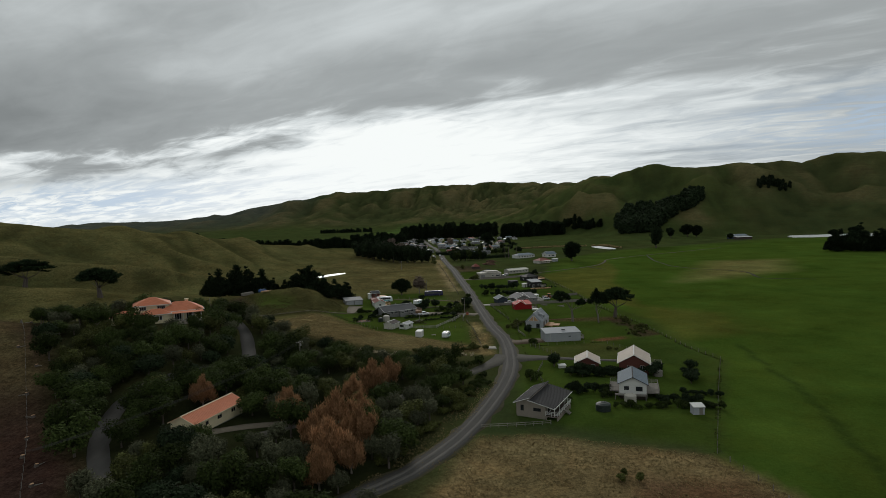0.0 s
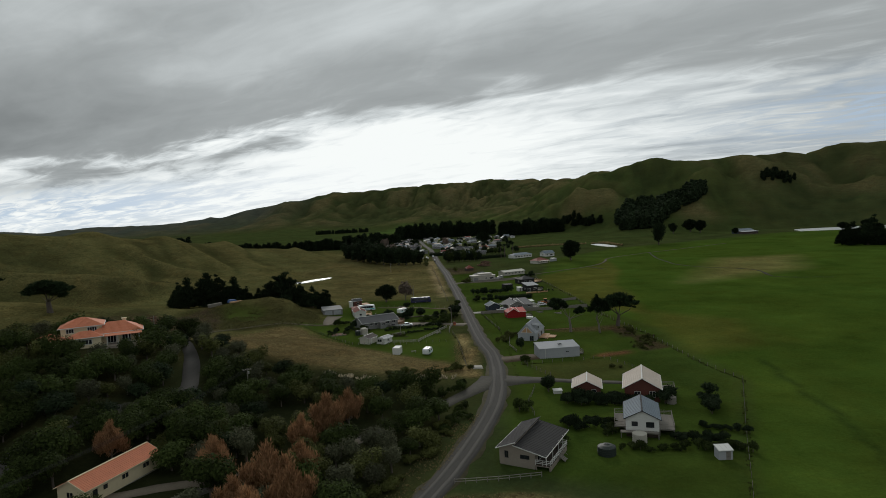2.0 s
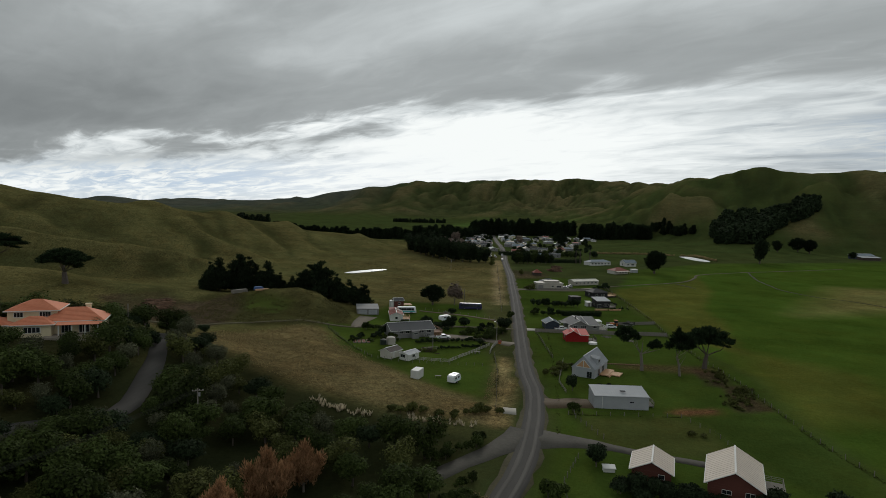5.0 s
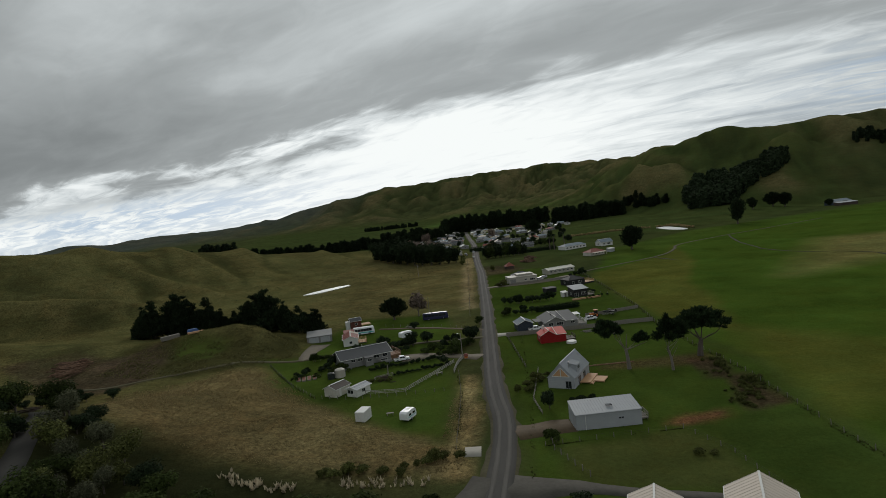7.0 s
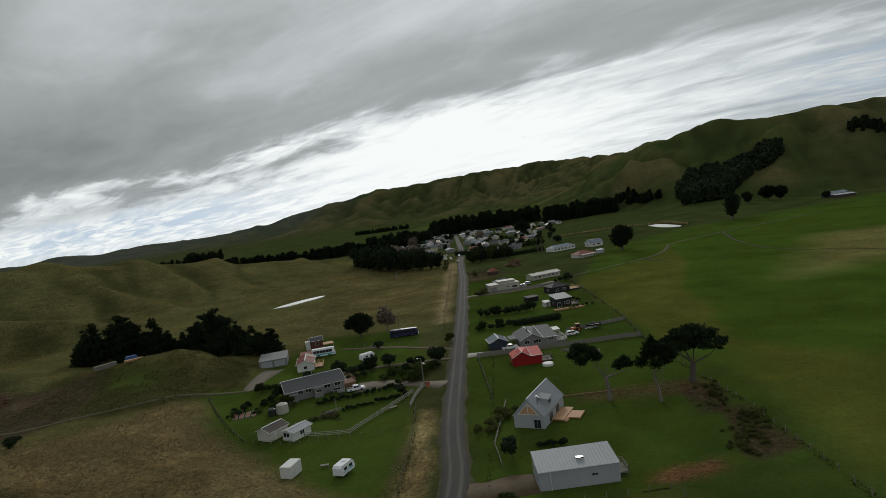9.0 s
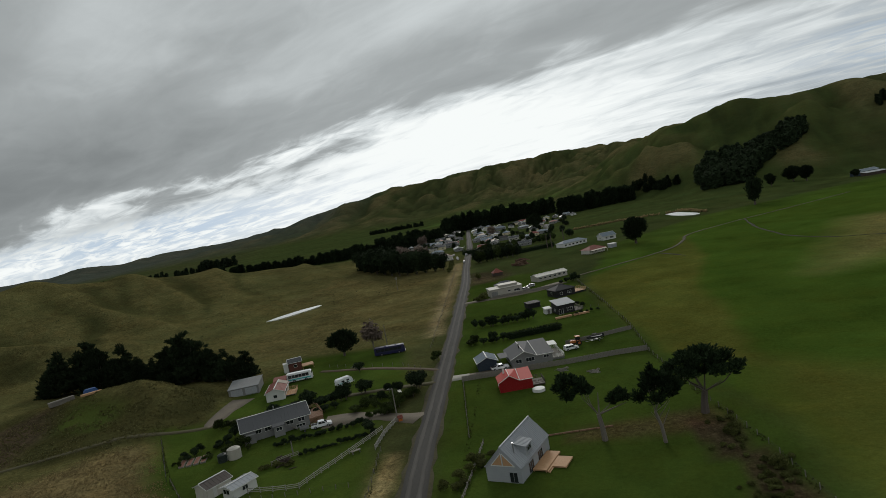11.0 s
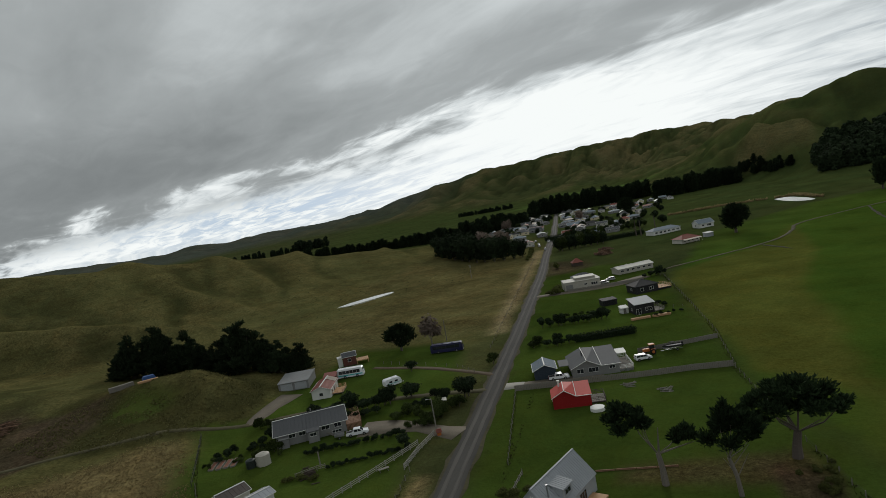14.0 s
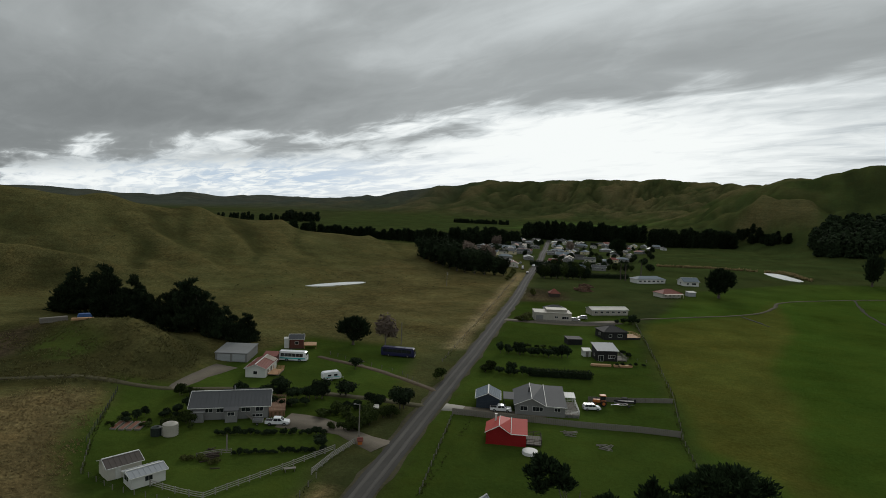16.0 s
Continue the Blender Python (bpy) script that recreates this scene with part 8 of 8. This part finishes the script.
fence([(5.2, 282), (4.6, 268), (4.0, 256), (6.0, 246)], "timber rail fence beside the shrub bed", 1.1, 2.2, rails=(0.4, 0.8), wires=(), thick=0.13)
fence([(7.4, 234), (8.2, 226), (14, 214.5)], "leaning post-and-wire fence by the shed yard", 1.2, 2.4, thick=0.13)
fence([(6.5, 228), (20, 231.4), (34, 234.6), (40, 222), (44, 206)], "low wire fence across the paddock behind the shed", 1.0, 3.6)
fence([(-11.4, 228), (-14.6, 262), (-18, 284)], "post-and-wire fence along the grassy verge", 1.15, 4.0)
fence([(-24.2, 372), (-32, 440), (-40.4, 512), (-52, 610)], "post-and-wire fence along the road beside the brown paddock", 1.15, 5.0)
fence([(-66, 278), (-57, 268.4), (-47, 266), (-35.4, 266.4), (-20, 268)], "wire garden fence along the lower lawn", 1.0, 2.4)
fence([(-85.8, 303), (-76, 290), (-67, 278)], "dark green mesh garden fence", 1.2, 2.4, mat=TANK_DARK, wires=(0.2, 0.4, 0.6, 0.8, 1.0, 1.15))
fence([(-22.4, 346), (-30, 353), (-46, 358), (-60, 363)], "post-and-wire fence behind the lawn", 1.1, 4.0)
fence([(-12.2, 143.6), (-4, 144.6), (4.2, 146.2)], "low timber rail fence below the brown house", 1.0, 2.0, rails=(0.45, 0.9), wires=(), thick=0.13)
fence([(6.0, 180), (5.4, 190), (8.2, 202)], "post-and-wire fence along the front lawn", 1.15, 2.6, thick=0.14)
fence([(-88, 96), (-112, 130), (-150, 180), (-208, 250)], "post-and-wire fence at the edge of the cleared ground", 1.2, 4.0)
fence([(38, 404), (26, 404.6)], "short hedge-side wire fence", 1.0, 3.0)


def utility_pole(x, y, h, label, arm=2.0, rz=0.0, lamp=False):
    ob = thing("utility_pole", x, y, rz, label, "utility pole", "utility poles")
    part("pole", Geo().tube((0, 0, -0.3), (0, 0, h), 0.17, 0.12, 10), OLD_TIMBER, ob)
    if arm:
        a = part("crossarm", Geo().box(0, 0.14, h - 0.5, arm, 0.12, 0.14), OLD_TIMBER, ob)
        for u in (-0.45, -0.15, 0.15, 0.45):
            part("insulator", Geo().cyl(u * arm, 0.14, h - 0.43, 0.05, 0.18, 8), WHITE_PAINT, a)
    if lamp:
        part("lamp_arm", Geo().tube((0, 0, h - 0.2), (-0.9, 0, h + 0.1), 0.05, 0.04, 6).box(-1.05, 0, h + 0.1, 0.6, 0.22, 0.14, chamfer=0.04), STEEL, ob)
    part("transformer", Geo().cyl(0.3, 0, h - 1.6, 0.22, 0.7, 12), STEEL, ob) if h > 8.4 else None
    return ob


utility_pole(-19.3, 303.6, 7.8, "weathered roadside power pole with a lamp", 0, 40, True)
utility_pole(-40.2, 287.0, 3.4, "short timber post on the lawn", 0)
utility_pole(-45, 387, 8.0, "bare timber power pole in the paddock", 0)
utility_pole(-67.5, 187, 8.6, "timber power pole with a crossarm in the bush", 2.2, 30)
utility_pole(-111, 222, 7.5, "slim pole beside the villa drive", 0)
utility_pole(-80, 540, 8.5, "lone power pole in the brown paddock", 1.6, 20)
utility_pole(-57, 700, 8.5, "roadside power pole at the village edge", 1.8, 10)


def cable(p, q, sag):
    n, g = 10, Geo()
    last = None
    for k in range(n + 1):
        u = k / n
        c = Vector(p).lerp(Vector(q), u) - Vector((0, 0, sag * 4 * u * (1 - u)))
        if last is not None:
            g.tube(last, c, 0.022, 0.022, 3)
        last = c
    return g


zt = ground_z(-67.5, 187) + 8.3
ob = thing("power_line", -67.5, 187, 0, "thin dark power cables hanging over the bush", "cable")
for k, dx in enumerate((-0.9, -0.3, 0.3, 0.9)):
    c = cable((dx * 0.87, dx * 0.5, zt - ob.matrix_basis.translation.z), (-16.5 + dx, -92 + dx * 0.5, 11.0), 2.2)
    part("cable", c, RUBBER, ob)

# ------------------------------------------------------------------ small things round the houses
def log_pile(x, y, rz, n, L, r, label, mat=DARK_TIMBER, seed=1, wide=3.0, tall=1.2):
    q = np.random.RandomState(seed)
    ob = thing("log_pile", x, y, rz, label, "log pile")
    for k in range(n):
        u = q.normal()
        cx, cy = q.normal() * L * 0.16, u * wide * 0.4
        z = max(r, tall * math.exp(-u * u) * q.rand())
        a = q.normal() * 0.35
        d = Vector((math.cos(a), math.sin(a), 0.12 * q.normal())) * L / 2 * (0.6 + 0.5 * q.rand())
        part("log", Geo().tube(Vector((cx, cy, z)) - d, Vector((cx, cy, z)) + d, r * (0.8 + 0.5 * q.rand()), r * 0.8, 6), mat, ob)


log_pile(-158, 299, 35, 150, 8.0, 0.2, "sprawling heap of cut brown logs and slash on bare ground", LOG_BROWN, 3, 17.0, 1.8)
log_pile(-0.6, 572, 30, 60, 7.0, 0.4, "big stack of brown cut logs on the grass", LOG_BROWN, 14, 5.0, 4.5)
log_pile(22.5, 326.6, 10, 12, 3.0, 0.1, "small heap of grey branches on the lawn", OLD_TIMBER, 5, 2.0, 0.5)
log_pile(30.5, 322.0, 20, 10, 3.0, 0.1, "small heap of broken timber on the lawn", OLD_TIMBER, 6, 2.0, 0.4)
log_pile(-47.5, 358.5, 15, 10, 4.0, 0.12, "old timber lengths lying on the grass", OLD_TIMBER, 7, 2.0, 0.4)
log_pile(-40.5, 283.2, 40, 26, 2.2, 0.12, "untidy firewood heap behind the rail fence", DARK_TIMBER, 8, 4.0, 0.9)
log_pile(-68, 158, 30, 26, 2.0, 0.16, "pale cut firewood strewn along the track", NEW_TIMBER, 9, 10.0, 0.6)
log_pile(-122, 241, 30, 26, 4.0, 0.14, "heap of dead branches by the drive", DARK_TIMBER, 10, 5.0, 1.0)


def timber_stack(x, y, rz, L, label):
    ob = thing("timber_stack", x, y, rz, label, "timber stack")
    for j in range(3):
        for k in range(4):
            part("plank", Geo().box(0.05 * ((k * 7 + j) % 3), -0.5 + 0.33 * k, 0.16 + 0.22 * j, L, 0.28, 0.18), NEW_TIMBER, ob)


timber_stack(24.0, 391.6, 20, 6.5, "stack of new sawn timber before the black cabin")
timber_stack(30.8, 393.6, 20, 6.0, "second stack of new sawn timber on the grass")
ed = thing("garden_edging", 25.0, 283.6, 6, "low brown timber edging along the bare earth bank", "edging")
for k in range(4):
    part("plank", Geo().box(-5.2 + 3.5 * k, 0.05 * (k % 2), 0.12, 3.4, 0.12, 0.34), MID_TIMBER, ed)


def raised_bed(x, y, rz, L, W, label):
    ob = thing("garden_bed", x, y, rz, label, "garden bed", "vegetable beds")
    part("frame", Geo().box(0, -W / 2, 0.15, L, 0.1, 0.4).box(0, W / 2, 0.15, L, 0.1, 0.4).box(-L / 2, 0, 0.15, 0.1, W, 0.4).box(L / 2, 0, 0.15, 0.1, W, 0.4), OLD_TIMBER, ob)
    part("soil", Geo().box(0, 0, 0.12, L - 0.1, W - 0.1, 0.36), BED_SOIL, ob)


for k in range(4):
    raised_bed(-69.6 + 1.5 * k, 288.0 + 0.7 * k, 112, 4.6, 1.1, "timber-edged vegetable bed of bare earth")
house("greenhouse", "open garden shelter with a flat pale roof", "shelter", -23.2, 318.4, 25, 2.6, 2.0, 2.0, 0.1, DARK_TIMBER, PALE_PAINT, "flat", 0.2, clad=False)
house("letterbox_shelter", "small orange-red roadside letterbox stand", "letterbox", -17.9, 301.4, 30, 0.9, 0.7, 0.9, 0.4, ORANGE_PAINT, OLD_RED_ROOF, "gable", 0.1, clad=False, trim=None, ribs=0)


def wood_wall(x, y, rz, L, h, label, mat):
    ob = thing("stacked_wall", x, y, rz, label, "timber stack")
    for j in range(int(h / 0.25)):
        part("sheet", Geo().box(0.06 * (j % 2), 0.1 * j, 0.12 + 0.25 * j, L, 1.4, 0.2), mat, ob)


wood_wall(-137.5, 327.0, 62, 7.5, 1.6, "long stack of weathered timber on the knoll", OLD_TIMBER)
tp = thing("covered_trailer", -131.2, 332.6, 55, "blue tarpaulin-covered caravan on the knoll", "caravan")
car_body(tp, [(1.9, 0.5), (2.0, 1.2), (1.5, 2.0), (-1.6, 2.1), (-2.0, 1.4), (-2.0, 0.6), (-1.7, 0.45)], 1.0, BLUE_TARP, 0.1, 1.2)
wheels(tp, (0,), 0.9, 0.32)
timber_stack(-127.6, 328.6, 45, 6.0, "loose pale planks lying on the grassy knoll")

for x, y, rz, L in ((-24.0, 284.6, 40, 2.2), (-31.0, 251.6, 10, 1.8)):
    tb = thing("bench", x, y, rz, "grey weathered timber picnic bench on the lawn", "bench")
    part("seat", Geo().box(0, 0, 0.62, L, 0.8, 0.07), OLD_TIMBER, tb)
    for sx in (-1, 1):
        part("leg", Geo().box(sx * L * 0.38, 0, 0.3, 0.09, 0.7, 0.6), OLD_TIMBER, tb)
for k, (x, y) in enumerate(((-96, 110), (-101, 118), (-107, 122), (-99, 104), (-118, 140), (-127, 150), (-93, 101), (-112, 130), (-134, 163), (-146, 172), (-104, 127), (-124, 158), (-141, 180), (-160, 196), (-89, 97))):
    st = thing("tree_stump", x, y, 40 * k, "pale cut tree stump on the cleared red-brown ground", "stump", "cut stumps")
    part("stump", Geo().tube((0, 0, -0.2), (0.1, 0, 0.55), 0.5, 0.4, 9), BARK, st)
    part("cut_face", Geo().cyl(0.1, 0, 0.53, 0.38, 0.05, 9), NEW_TIMBER, st)
    part("branch", Geo().tube((0.3, 0.2, 0.1), (1.6, 0.9, 0.25), 0.14, 0.06, 5), OLD_TIMBER, st)

# ------------------------------------------------------------------ the village up the road
rs = np.random.RandomState(404)
WALLS, ROOFS = (WHITE_PAINT, PALE_PAINT, GREY_BOARD, CREAM_PAINT, SHED_WALL), (GREY_ROOF, WHITE_PAINT, BLUE_GREY_ROOF, ZINC, PALE_ROOF, CHARCOAL_ROOF, OLD_RED_ROOF)
COLOURS = {"white": WHITE_PAINT, "pale": PALE_PAINT, "grey": GREY_BOARD, "cream": CREAM_PAINT}
made = []
for k in range(900):
    if len(made) >= 115:
        break
    side = -1 if rs.rand() < 0.42 else 1
    y = 668 + 425 * rs.rand() ** 0.75
    rx = float(np.interp(y, [622, 755, 878, 1030, 1120], [-45.6, -60.5, -78, -100, -112]))
    reach = 62 if side < 0 else 30 + (y - 668) * 0.32
    x = rx + side * (10 + reach * rs.rand())
    if side > 0 and y < 700:
        continue
    if any(math.hypot(x - a, y - b) < 12.0 for a, b in made):
        continue
    made.append((x, y))
    word, roofs = rs.choice(list(COLOURS), p=(0.07, 0.25, 0.56, 0.12)), ROOFS[rs.choice(7, p=(0.38, 0.05, 0.24, 0.07, 0.04, 0.16, 0.06))]
    L, W = 9 + 5 * rs.rand(), 6.5 + 2 * rs.rand()
    turn = 7 + 90 * (rs.rand() < 0.5) + 8 * rs.normal()
    house("house", word + " weatherboard village house with a low roof", "house", x, y, turn, L, W, 2.7, 1.3 + 0.7 * rs.rand(), COLOURS[word], roofs, ("gable", "hip")[k % 2], 0.4, clad=False, ribs=0, group="village houses",
          openings=(("f", -L / 4, 1.5, 1.6, 1.1), ("f", L / 4, 1.5, 1.6, 1.1), ("l", 0, 1.5, 1.4, 1.1), ("r", 0, 1.5, 1.4, 1.1)))
house("house", "village house with a broad faded red roof", "house", -27, 662, 12, 15, 9, 2.8, 1.8, WHITE_PAINT, RED_ROOF, "hip", 0.5, clad=False, group="village houses", openings=(("f", -4, 1.5, 1.8, 1.1), ("f", 3, 1.5, 1.8, 1.1)))
house("farm_shed", "dark blue-grey farm shed far across the paddock", "shed", 352, 880, 25, 26, 12, 4.0, 2.0, DARK_BLUE, BLUE_GREY_ROOF, "gable", 0.4, clad=False, ribs=0)
house("farm_shed", "long open pale farm shed beside the track", "shed", 345, 846, 12, 22, 8, 3.2, 0.8, DARK_TIMBER, SHED_WALL, "mono", 0.4, clad=False, ribs=0)
